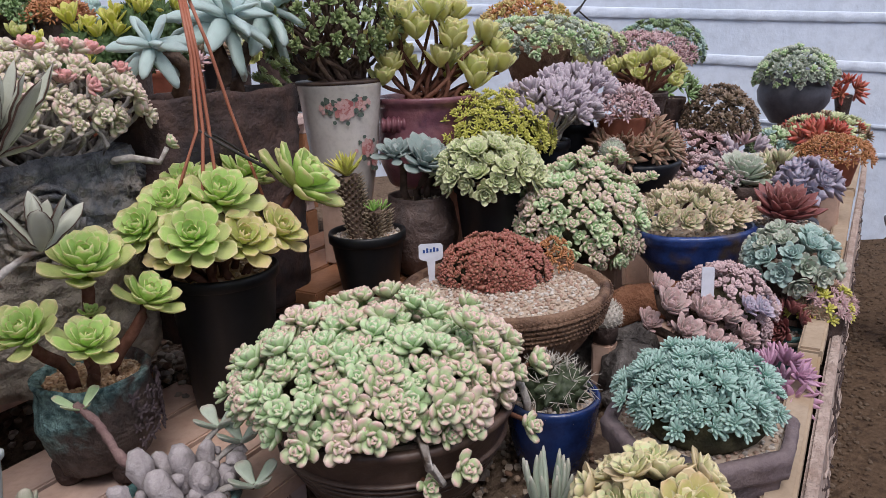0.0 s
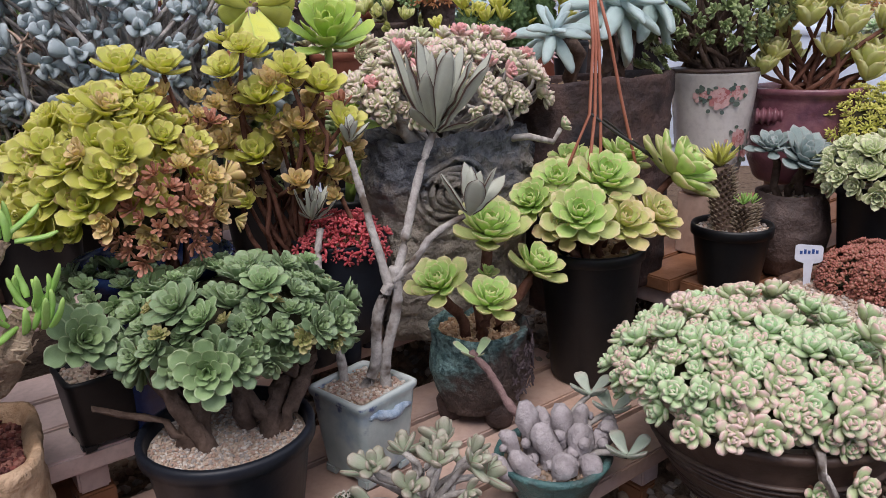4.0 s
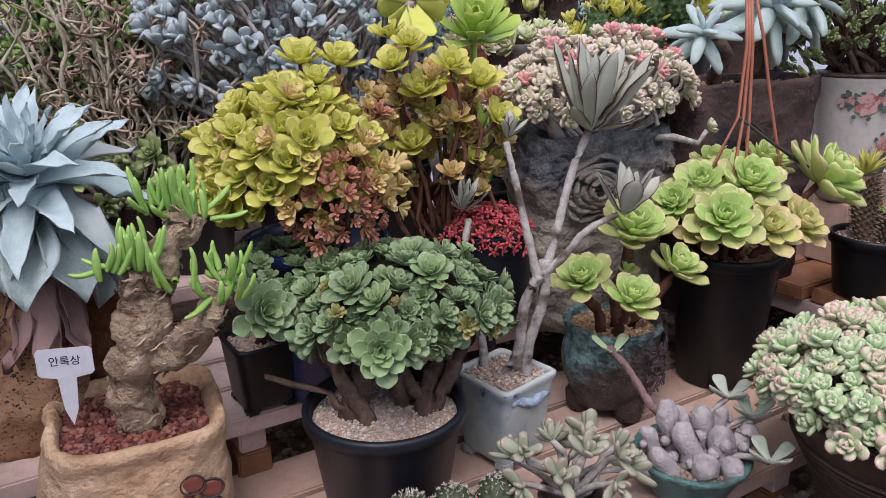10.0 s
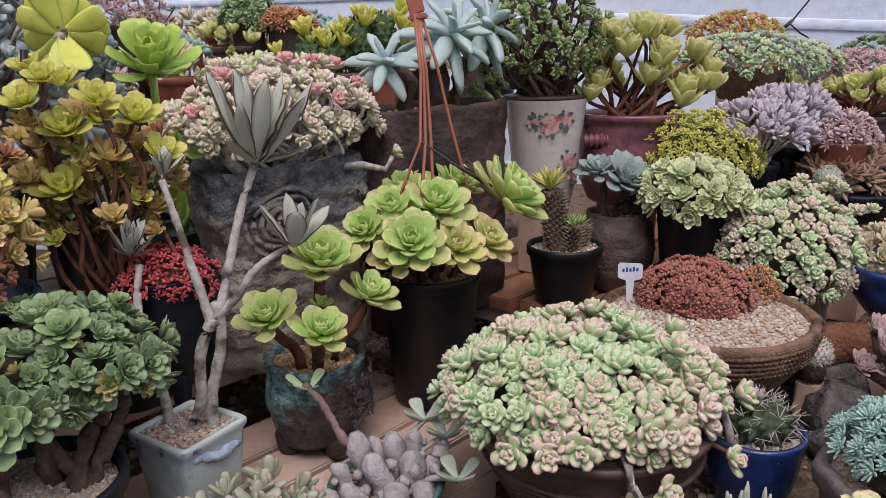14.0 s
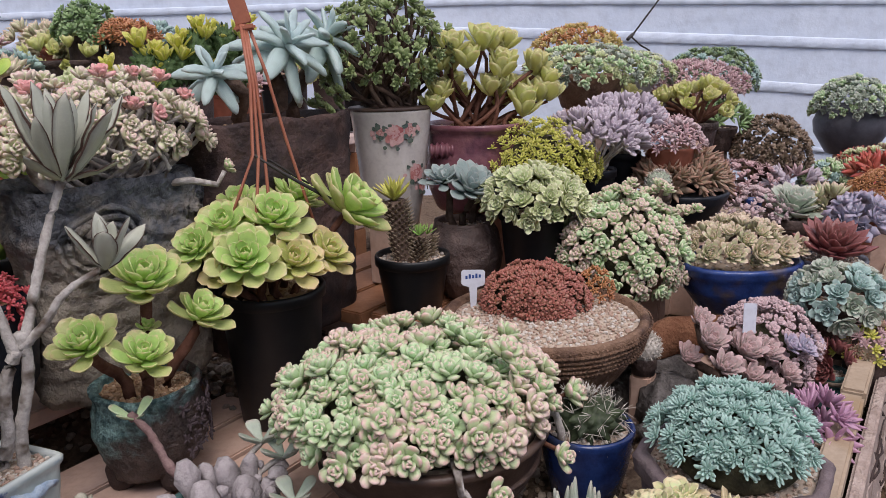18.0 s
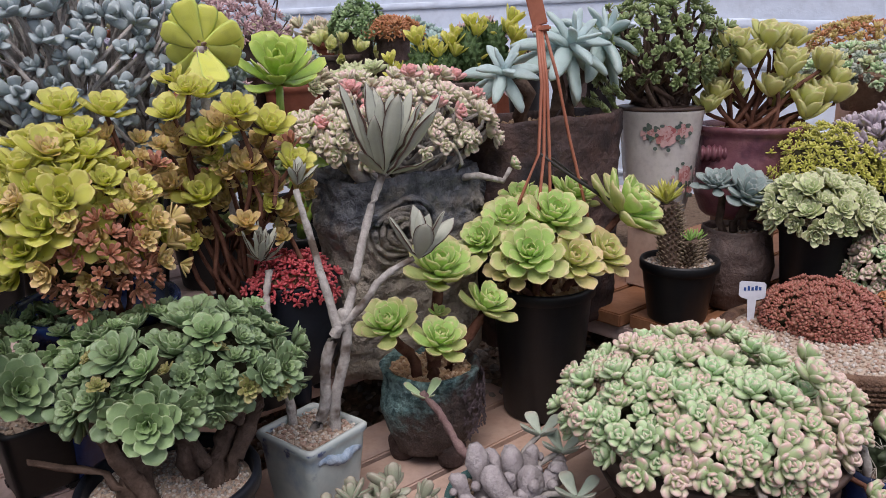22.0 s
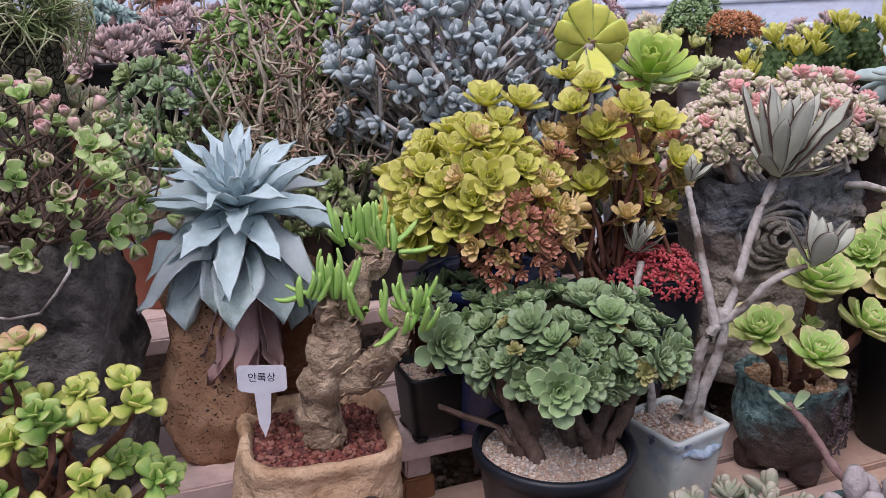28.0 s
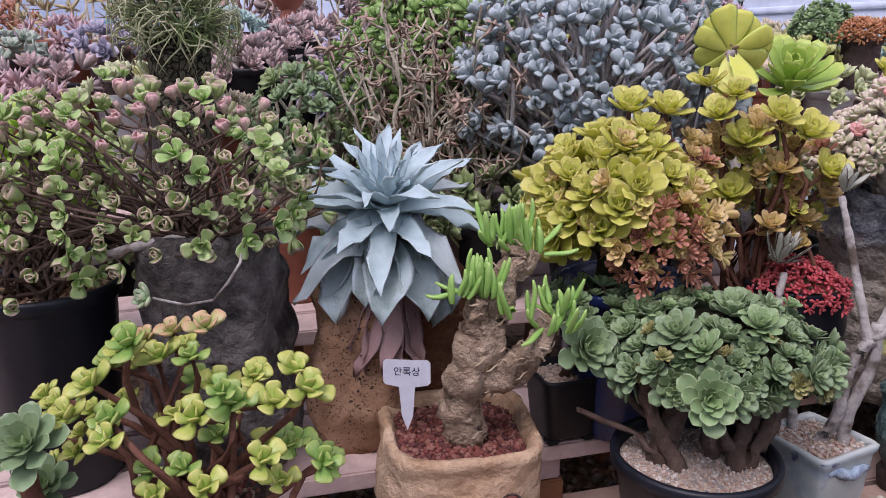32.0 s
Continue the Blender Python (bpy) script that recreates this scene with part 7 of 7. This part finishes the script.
sp = [(p + Vector((0, 0, .37)), n) for p, n in dome(60, .10, .09, .12, .4, -.3, seed=77)]
stems(t, (0, 0, .25), sp[::2], .006, .004, M_BRST, .02)
scatter(t, S_GREEN, sp, .026, .034)

t = thing("yellow_green_bonsai", "yellow-green plump-leaved little tree with brown forked stems in a clay pot", "succulent", (-.45, .60, .957))
pot(t, [(.045, 0), (.05, .005), (.068, .05), (.07, .085), (.065, .09), (.06, .08)], M_CLAYD, wob=.004)
soil(t, .06, .08, M_LAVA + [M_GRIT[1]], 160, .005)
sp = []
for k in range(54):
    a, f = k * GOLD, math.sqrt((k + .5) / 54)
    p = Vector((-.01 + .175 * f * math.cos(a), -.01 + .085 * f * math.sin(a), .235 - .07 * f * f + rnd.uniform(-.06, .06)))
    sp.append((p, Vector((p.x * 3, p.y * 3 - .35, .8))))
stems(t, (0, 0, .07), sp[::2], .0048, .0032, M_REDST, .035, spread=.03, sides=8, rough=.001)
PLUMP = dict(kind="round", width=.82, thick=.28, inner=74, outer=6, curl=25, cup=.05, n=8, low=False, small=.5)
S_PLUMP = variants("plump_yellow_rosette", leaf_mat("plump_yellow_green_leaf", (.29, .38, .06), (.42, .41, .10), (.22, .37, .05), None, .22, 0, .55), 3, **PLUMP)
S_PLUMPG = variants("plump_green_rosette", leaf_mat("plump_green_leaf", (.15, .29, .05), (.28, .35, .08), (.18, .33, .055), None, .22, 0, .6), 2, **PLUMP)
S_PLUMPR = variants("plump_flushed_rosette", leaf_mat("plump_flushed_leaf", (.34, .36, .12), (.50, .26, .17), (.26, .38, .08), None, .28, 0, .55), 1, **PLUMP)
for p, n in sp:
    part("rosette", rnd.choice(S_PLUMPR if p.z > .25 and rnd.random() < .35 else S_PLUMP + S_PLUMPG), t, aim(p, n, rnd.uniform(.019, .029)))
plant_tag("small white plastic label half hidden in the pot", -.42, .548, 1.03, 6, .022, .012, .02)
t = thing("sage_rosette_on_stem", "sage green rosette on a thick stem at the shelf end", "succulent", (-.57, .51, .957))
nursery_pot(t, .04, .03, .08, M_CLAYD)
for p, r in ((Vector((0, -.01, .20)), .045), (Vector((-.02, .03, .13)), .038)):
    big_rosette(t, p, (.15, -.6, .7), r, L_AEO, 24, 80, 5, .3)
    part("stem", tube_mesh("stem", M_REDST, [curve_chain((0, 0, .07), p, .010, .009, .015, 6, 3)], 9), t)

# ---- middle: the big yellow aeonium, small crimson stonecrop, blue sprigs ----
t = thing("yellow_aeonium_bush", "big bush of yellow and amber rosettes in a dark blue pot", "potted plant", (.03, 1.015, .957))
nursery_pot(t, .108, .08, .232, M_BLUEGL)
c1 = Vector((-.024, -.03, .338))
sp = [(p + c1, n) for p, n in dome(68, .105, .09, .092, .55, -.5, seed=81)]
# solid core, its dark colour standing in for shade within the bush
part("stem_mass", turned_mesh("stem_mass", M_CORE, [(.02, .20)] + [(.074 * math.cos(a), .338 + .064 * math.sin(a)) for a in (-1.2, -.8, -.4, 0, .4, .8, 1.2, 1.5)], 24, wob=.014), t, Matrix.Translation((c1.x, c1.y, 0)), "solid core of branches, darkened for the shade inside the bush")
for p, n in sp:
    d = (p - c1)
    if d.y < 0 and .0 < d.x < .09 and d.z < -.01:
        continue
    amber = d.z < -.03 or d.x > .05
    part("rosette", rnd.choice(S_YBR + S_YEL if amber else S_YEL), t, aim(p, (n + Vector((0, -.2, .35))).normalized(), rnd.uniform(.026, .036) if amber else rnd.uniform(.034, .05)))
scatter(t, S_YBR + S_YBR + S_YEL, [(p + c1, n) for p, n in dome(46, .112, .098, .095, .7, -.55, seed=86)], .018, .027)
scatter(t, S_RBR, [(p + Vector((.03, -.115, .30)), n) for p, n in dome(64, .058, .04, .062, .5, -.6, seed=83)], .012, .021)
scatter(t, S_YBR, [(p + Vector((.055, -.09, .315)), n) for p, n in dome(22, .06, .045, .06, .5, -.4, seed=84)], .02, .028)
tops = [(Vector((-.005, .0, .475)), .044), (Vector((.045, .005, .472)), .042), (Vector((.015, -.03, .45)), .034), (Vector((-.03, -.02, .44)), .036)]
for q, r in tops:
    part("rosette", rnd.choice(S_YEL), t, aim(q, (q.x * 3, -.45, 1), r))
low = [(Vector((rnd.uniform(.0, .11), rnd.uniform(-.02, .02), rnd.uniform(.385, .445))), Vector((rnd.uniform(-.4, .5), -.6, .8))) for _ in range(24)]
scatter(t, S_RBR + S_YBR, low, .016, .026)
stems(t, (0, 0, .16), [(q, 0) for q, r in tops] + low[::4], .005, .003, M_REDST, .03, spread=.03)
t = thing("tall_yellow_aeonium", "tall yellow aeonium with a broad top rosette in black pot", "potted plant", (.235, 1.125, .957))
nursery_pot(t, .075, .055, .17, M_BLACK)
heads = []
for x, z, r, kind in ((.156, 1.422, .034, 0), (.196, 1.382, .041, 0), (.28, 1.393, .040, 0), (.184, 1.302, .042, 0), (.272, 1.298, .036, 1), (.143, 1.318, .033, 1), (.238, 1.419, .036, 0), (.306, 1.342, .036, 0), (.178, 1.452, .028, 0), (.245, 1.342, .032, 1), (.216, 1.335, .026, 1), (.292, 1.262, .030, 1), (.236, 1.262, .028, 1), (.318, 1.30, .030, 1), (.268, 1.365, .030, 1), (.214, 1.41, .026, 1), (.165, 1.365, .024, 1)):
    q = Vector((x - .235, 1.06 - 1.125 + rnd.uniform(-.02, .04), z - .957))
    heads.append((q, Vector((q.x * 4, -.6, .8))))
    part("rosette", rnd.choice(S_YBR if kind else S_YEL), t, aim(q, heads[-1][1], r * 1.12))
    for j in range(2):
        e = q + Vector((rnd.uniform(-1, 1), rnd.uniform(0, 1), rnd.uniform(-1, .2))) * r * .9
        heads.append((e, Vector((rnd.uniform(-.6, .6), -.5, .7))))
        part("rosette", rnd.choice(S_YBR + S_RBR[:1]), t, aim(e, heads[-1][1], r * rnd.uniform(.5, .75)))
more = [(Vector((rnd.uniform(-.10, .085), rnd.uniform(-.06, .0), rnd.uniform(.27, .43))), Vector((rnd.uniform(-.6, .6), -.6, .6))) for _ in range(34)]
scatter(t, S_YBR + S_YBR + S_YEL, more, .017, .03)
stems(t, (-.01, -.01, .16), heads[::3] + more[::4], .0045, .003, M_REDST, .035, spread=.04)
p = Vector((.205 - .235, 1.228 - 1.125, 1.515 - .957))
part("stem", tube_mesh("stem", M_BARKST, [curve_chain((0, 0, .16), p, .009, .008, .02, 7, 9)], 9, .001), t)
big_rosette(t, p, (.05, .90, .42), .068, L_YTOP, 13, 34, 8, .88, .05)
part("collar", rosette_mesh("collar", G_DRY, n=8, kind="lance", width=.5, thick=.06, inner=20, outer=-40, curl=-40, cup=.4, seed=4, low=True), t, aim(p, (.05, .9, .42), .02))
for a, e in ((-1.9, 62), (-1.2, 48)):
    part("leaf", L_YTOP[2], t, Matrix.Translation(p) @ Matrix.Rotation(a, 4, "Z") @ Matrix.Rotation(radians(e), 4, "Y") @ Matrix.Diagonal((.075, .075, .075, 1)))
for dx, dz in ((-.045, -.055), (-.01, -.075), (.03, -.13)):
    part("rosette", S_YEL[0], t, aim(p + Vector((dx, -.06, dz)), (dx * 5, -.4, 1), .038))
t = thing("bright_green_aeonium", "bright green broad-leaved rosette on a thick green stem", "potted plant", (.355, 1.37, 1.052))
nursery_pot(t, .07, .055, .12, M_BLACK)
for p, nrm, r, n in (((-.022, -.02, .398), (-.05, -.55, .8), .094, 24), ((.0, -.07, .285), (.1, -.7, .5), .075, 14), ((.05, -.04, .22), (.5, -.8, .3), .055, 12)):
    big_rosette(t, p, nrm, r, L_GREEN, n - 2, 88, 16, .5, .2)
    part("stem", tube_mesh("stem", G_GREEN, [curve_chain((0, 0, .11), p, .009, .007, .012, 6, n)], 9), t)
t = thing("crimson_stonecrop_pot", "crimson bead stonecrop in a footed navy pot", "potted plant", (.30, 1.105, .962))
pot(t, [(.04, .03), (.045, .03), (.07, .08), (.078, .14), (.074, .19), (.077, .2), (.074, .205), (.068, .2), (.065, .18)], M_BLUEBLK)
for k in range(3):
    a = k * 2.09 + .5
    part("foot", turned_mesh("foot", M_BLUEBLK, [(.012, 0), (.014, .01), (.018, .045), (.01, .06)], 12), t, pose(.04 * math.cos(a), .04 * math.sin(a), 0))
soil(t, .066, .192, M_TANGRIT, 60, .004)
carpet(t, S_REDFL, [(p + Vector((0, -.02, .195)), n) for p, n in dome(130, .064, .062, .044, .6, -.4, seed=85)], .009, .0135)
t = thing("bamboo_stake", "thin black plant stake leaning in the bush", "stake", (.12, 1.16, 1.052))
part("stake", tube_mesh("stake", M_BLACK, [[(Vector((-.02, 0, 0)), .005), (Vector((.035, .0, .44)), .005)]], 8), t)

t = thing("silver_sprig_shrub", "large shrub of plump silver-blue leaves on grey twigs", "shrub", (.01, 1.42, 1.052))
nursery_pot(t, .11, .085, .16, M_BLACK)
sp = [(p + Vector((.0, 0, .40)), n) for p, n in dome(270, .235, .16, .20, .7, -.55, seed=91)]
stems(t, (0, 0, .15), sp, .007, .003, M_BARKST, .06, spread=.06)
scatter(t, S_COT, sp, .024, .04)
# unseen dark pots added to keep the gaps behind the bushes dark
for k in range(6):
    x, y = SW(.12 + k * .21, 1.29 + .03 * (k % 2))
    t = thing("dark_gap_pot", "added dark leafy pot that darkens the gap behind the bushes", "potted plant", (x, y, 1.052), "leafy pots")
    nursery_pot(t, .085, .065, .15, M_BLACK)
    carpet(t, far(S_DKAEO), [(p + Vector((0, 0, .16)), n) for p, n in dome(26, .11, .09, .10, .4, -.4, seed=k)], .028, .042)
t = thing("jade_shrub", "dense green round-leaved shrub behind dry twigs", "shrub", (-.33, 1.56, 1.052))
nursery_pot(t, .12, .09, .18, M_BLACK)
sp = [(p + Vector((.0, 0, .40)), n) for p, n in dome(360, .21, .15, .19, .5, -.7, seed=95)]
stems(t, (0, 0, .17), sp[::4], .007, .003, M_BRST, .05, spread=.05)
carpet(t, far(S_JADE), sp, .024, .036)
t = thing("dry_twig_plant", "tall bare straw-coloured twigs with withered leaves", "shrub", (-.30, 1.36, 1.052))
nursery_pot(t, .09, .07, .15, M_BROWN)
chains, tips = [], []


def crooked(chain, amount, seed):
    """Bend a twig unevenly, more towards its tip."""
    out = []
    for i, (q, r) in enumerate(chain):
        f = i / (len(chain) - 1)
        out.append((q + noise.noise_vector(q * 16 + Vector((seed * 3.7, 0, 0))) * amount * f + noise.noise_vector(q * 45 + Vector((0, seed * 1.3, 0))) * amount * .35 * f, r))
    return out


for k in range(34):
    a = Vector((rnd.uniform(-.09, .09), rnd.uniform(-.03, .03), .14))
    b = Vector((a.x * 1.8 + rnd.uniform(-.09, .09), rnd.uniform(-.1, .08), rnd.uniform(.30, .60)))
    c = crooked(curve_chain(a, b, rnd.uniform(.003, .0058), .0022, .03, 20, k + 100), .035, k)
    chains.append(c)
    for j in (7, 10, 13, 15, 17):
        q = Vector(c[j][0])
        e = q + Vector((rnd.uniform(-.05, .05), rnd.uniform(-.04, .03), rnd.uniform(-.02, .08)))
        chains.append(crooked(curve_chain(q, e, .003, .0016, .012, 9, k * 7 + j), .02, k + j))
        tips.append((chains[-1][-1][0], Vector((rnd.uniform(-1, 1), rnd.uniform(-1, 1), rnd.uniform(-1, .6)))))
part("twig_tangle", tube_mesh("twig_tangle", M_DRYST, chains, 6, .001), t, kind="stuff")
carpet(t, far(S_DRY), tips, .014, .032, "withered_leaves")

# ---- far rows ----
far_kinds = [(S_SAGE, M_CLAYD, "sage green rosettes in a small pot"), (S_PEACH, M_TERRA, "peach-tinted rosettes in a clay pot"), (S_LILAC, M_CLAYD, "lilac-grey rosettes in a dark pot"), (S_PINK, M_TERRA, "pink pointed rosettes in a clay pot"), (S_CREAM, M_GREYP, "cream rosettes in a grey pot"), (S_BLUE2, M_CLAYD, "blue-green rosettes in a dark pot"), (S_MAUVE, M_BLACK, "mauve rosettes in a black pot"), (S_YTIP, M_CLAYD, "yellow-green cupped rosettes in a dark pot"), (S_BRONZE, M_BLACK, "bronze rosettes in a black pot")]
for row, (w, z) in enumerate(((1.72, 1.205), (1.92, 1.205), (2.12, 1.205), (2.32, 1.205))):
    for k in range(20):
        s = -1.5 + k * .225 + row * .07 + rnd.uniform(-.03, .03)
        x, y = SW(s, w)
        if s < -1.0 or (x - 2.35) * math.sin(radians(37)) + (y - 2.62) * math.cos(radians(37)) > -.35:
            continue
        meshes, pm, label = rnd.choice(far_kinds)
        rt = rnd.uniform(.05, .075)
        h = rnd.uniform(.16, .235) + .055 * row
        t = thing("back_row_succulent", label, "potted plant", (x, y, z), "back row pots")
        nursery_pot(t, rt, rt * .75, h, pm)
        scatter(t, far(meshes), [(p + Vector((0, 0, h - .012)), n) for p, n in dome(rnd.choice((9, 13, 17)), rt * 1.4, rt * 1.4, .06, .45, -.15, seed=k + 31 * row)], .032, .055)
t = thing("paddle_cactus", "green bumpy paddle cactus with yellow-green leafy tips", "cactus", (.79, 1.72, 1.205))
nursery_pot(t, .07, .055, .22, M_CLAYD)
pad = plain_mat("bumpy_pad", (.04, .085, .025), (.09, .16, .05), 90, .5, .4, .8, 160, dist=.006)
L_TUFT = variants("yellow_leaf_tuft", G_YEL, 2, kind="eche", width=.42, thick=.1, inner=84, outer=42, curl=15, cup=.3, n=13, low=True, small=.6)
for k, (dx, dz, sq) in enumerate(((-.11, .14, 1.2), (-.075, .17, 1.5), (-.035, .16, 1.5), (.0, .18, 1.6), (.035, .20, 1.7), (.07, .19, 1.7), (.105, .21, 1.7), (.13, .16, 1.4), (.05, .14, 1.2), (-.05, .13, 1.2))):
    dy = rnd.uniform(-.035, .02)
    q = Vector((dx, dy, dz + .09))
    b = spiny_ball(t, .034, 0, 9, 8, 0, pad, 0, "pad", .3, sq)
    b.matrix_basis = Matrix.Translation(q) @ pose(0, 0, 0, 0, dx * 110, 40 * k)
    for j in range(2 if k % 3 else 3):
        part("leaf_tuft", L_TUFT[(k + j) % 2], t, aim(q + Vector((dx * .25 + rnd.uniform(-.018, .018), -.012 * j, .034 * sq - .008 - .02 * j)), (dx * 3 + rnd.uniform(-.3, .3), -.25, 1), rnd.uniform(.036, .055)))
for name, label, x, y, top, meshes, n, rx, rz, r0, r1 in (
        ("pink_heath_bush", "dense mauve-pink bushy succulent on the back shelf", .30, 2.10, 1.60, S_PINK, 120, .13, .10, .018, .028),
        ("orange_back_cushion", "rusty orange cushion in a pot on the back shelf", .80, 2.30, 1.60, S_ORANGE, 120, .08, .045, .016, .024),
        ("green_back_shrub", "olive green sprigs rising behind the orange cushion", .70, 2.36, 1.61, S_AEO2 + S_OLIVE, 60, .075, .08, .022, .034)):
    t = thing(name, label, "potted plant", (x, y, 1.205))
    nursery_pot(t, rx * .7, rx * .55, top - 1.205 - .05, M_CLAYD)
    carpet(t, far(meshes), [(p + Vector((0, 0, top - 1.205 - .05)), q) for p, q in dome(n, rx, rx, rz, .5, -.2, seed=n)], r0, r1)
t = thing("grey_twig_succulent", "leggy blue-grey sprigs on dark bare twigs in a pot", "potted plant", (.40, 2.25, 1.205))
nursery_pot(t, .07, .055, .2, M_BLACK)
sp = [(Vector((rnd.uniform(-.09, .09), rnd.uniform(-.05, .05), rnd.uniform(.26, .50))), Vector((rnd.uniform(-.4, .4), -.3, 1))) for _ in range(22)]
stems(t, (0, 0, .19), sp, .004, .002, M_BRST, .03, spread=.03)
scatter(t, far(S_COT), sp, .016, .026)
t = thing("ball_leaf_plant", "shaggy ball of curled leaves on a dark scaly trunk", "succulent", (-.815, 1.36, 1.052))
nursery_pot(t, .06, .05, .12, M_BLACK)
part("trunk", turned_mesh("trunk", plain_mat("scaly_trunk", (.09, .085, .06), (.20, .19, .13), 60, .9, .15, 1.0, 70, c=(.05, .045, .035), dist=.03, crack=75), [(.045, .1), (.052, .25), (.056, .40), (.062, .47), (.05, .52)], 36, wob=.006), t)
curls = []
for k in range(300):
    a, c = k * GOLD, rnd.uniform(-.55, 1)
    d = Vector((math.sqrt(1 - c * c) * math.cos(a), math.sqrt(1 - c * c) * math.sin(a), c))
    q = Vector((0, 0, .535)) + Vector((d.x * .085, d.y * .085, d.z * .085))
    side = d.cross(Vector((rnd.uniform(-1, 1), rnd.uniform(-1, 1), rnd.uniform(-1, 1)))).normalized()
    curls.append([(q - d * .02, .0016), (q + d * .02 + side * .012, .0018), (q + d * .034 + side * .032, .0015), (q + d * .03 + side * .052 - Vector((0, 0, .014)), .001), (q + d * .018 + side * .058 - Vector((0, 0, .03)), .0005)])
part("curled_leaves", tube_mesh("curled_leaves", plain_mat("curled_straw_leaf", (.30, .34, .18), (.50, .48, .32), 30, .7, .3, .2, c=(.20, .30, .10)), curls, 4), t, kind="stuff")
scatter(t, variants("curled_tuft", leaf_mat("shaggy_leaf", (.10, .17, .05), (.30, .32, .15), (.20, .29, .10)), 2, kind="lance", width=.12, thick=.08, inner=70, outer=-30, curl=-60, cup=0, n=18, low=True, small=.6, coarse=True), [(p + Vector((0, 0, .53)), n) for p, n in dome(44, .075, .075, .08, .4, -.6, seed=3)], .03, .05)
plank_deck("jar_plank_shelf", "far slatted shelf of grey planks with dark jars", 1.49, 2.56, -1.5, .5, 4, legs=(-1.2, .3), mat=M_PLANK2, foot=.45)
for x, y, z, r, h, lab, pm in ((-1.148, 2.5, 1.492, .058, .085, "round slate-coloured jar with a bare branch", M_JAR), (-.986, 2.53, 1.492, .072, .13, "round slate-coloured jar with a red clay ornament", M_JAR)):
    t = thing("storage_jar", lab, "jar", (x, y, z), "jars")
    pot(t, [(r * .6, 0), (r * .65, .004), (r, h * .42), (r * 1.02, h * .62), (r * .74, h * .92), (r * .78, h), (r * .7, h * 1.02), (r * .66, h * .9)], pm)
    if h < .1:
        part("branch", tube_mesh("branch", M_MAUVEST, [curve_chain((0, 0, h * .8), (-.01, 0, h + .14), .012, .008, .01, 8, 1), curve_chain((-.005, 0, h + .06), (.05, 0, h + .16), .008, .005, .01, 6, 2)], 8, .002), t)
    else:
        part("ornament", turned_mesh("ornament", M_TERRA, [(.03, h * .9), (.035, h + .02), (.026, h + .05), (.06, h + .09), (.055, h + .10)], 24, wob=.006), t, label="branched terracotta ornament")
for x, y, meshes, lab in ((-.90, 2.18, variants("violet_rosette", leaf_mat("violet_leaf", (.30, .20, .34), (.38, .26, .38), (.36, .28, .40)), 2, **PTS), "violet pointed rosettes"), (-.72, 2.1, S_BLUE2, "pale blue-green rosettes"), (-1.2, 2.2, S_LILAC, "lilac-grey rosettes"), (-.55, 2.25, S_PEACH, "peach-brown rosettes"), (-1.45, 2.05, S_SAGE, "sage rosettes")):
    t = thing("back_row_succulent", lab + " in a dark pot on the back shelf", "potted plant", (x, y, 1.205), "back row pots")
    nursery_pot(t, .07, .055, .21, M_BLACK)
    scatter(t, far(meshes), [(p + Vector((0, 0, .22)), n) for p, n in dome(14, .08, .08, .05, .4, .0, seed=int(-x * 50))], .045, .07)
t = thing("blue_barrel", "blue plastic barrel standing in the growing house", "barrel", (-2.15, 3.45, .45))
pot(t, [(.22, 0), (.23, .02), (.25, .3), (.26, .34), (.25, .38), (.26, .9), (.25, .94), (.26, 1.0), (.23, 1.22), (.2, 1.24), (.06, 1.25)], M_BARREL)
for k, (x, y, r, c) in enumerate(((-1.9, 2.7, .34, (variants("straw_sprig", leaf_mat("straw_leaf", (.38, .30, .15), (.44, .36, .20), (.34, .32, .14)), 2, kind="lance", width=.2, thick=.05, inner=80, outer=10, curl=20, cup=.2, n=12, low=True, small=.6), "straw yellow feathery bush")), (-2.6, 2.6, .3, (S_JADE, "dark green bush")), (-2.75, 3.3, .25, (S_RBR, "rust red bush")), (-1.5, 3.2, .3, (S_DRY, "dry brown twiggy bush")), (-1.0, 3.3, .32, (S_MAUVE, "dusty mauve-brown bush")), (-.45, 3.45, .3, (S_DRY, "pale dry bush")))):
    t = thing("background_bush", c[1] + " at the back of the house", "shrub", (x, y, .45))
    nursery_pot(t, .16, .12, .5, M_BLACK)
    sp = [(p + Vector((0, 0, 1.05 if k < 3 else 1.2)), n) for p, n in dome(95, r, r, .28, .7, -.8, seed=k + 5)]
    stems(t, (0, 0, .48), sp[::3], .008, .003, M_DRYST, .06, spread=.05)
    carpet(t, far(c[0]), sp, .06, .095)
t = thing("guy_wire", "dark wire tied across in front of the film wall", "wire", (2.42, 1.845, 1.525))
part("wire", tube_mesh("wire", M_WIRE, [[(Vector((0, 0, 0)), .003), (Vector((.16, -.02, .17)), .003), (Vector((.3, -.04, .34)), .003)], [(Vector((0, 0, 0)), .003), (Vector((.05, 0, -.03)), .003), (Vector((.10, .0, -.05)), .003)], [(Vector((-.02, 0, -.01)), .006), (Vector((.01, 0, .01)), .006)]], 6), t)
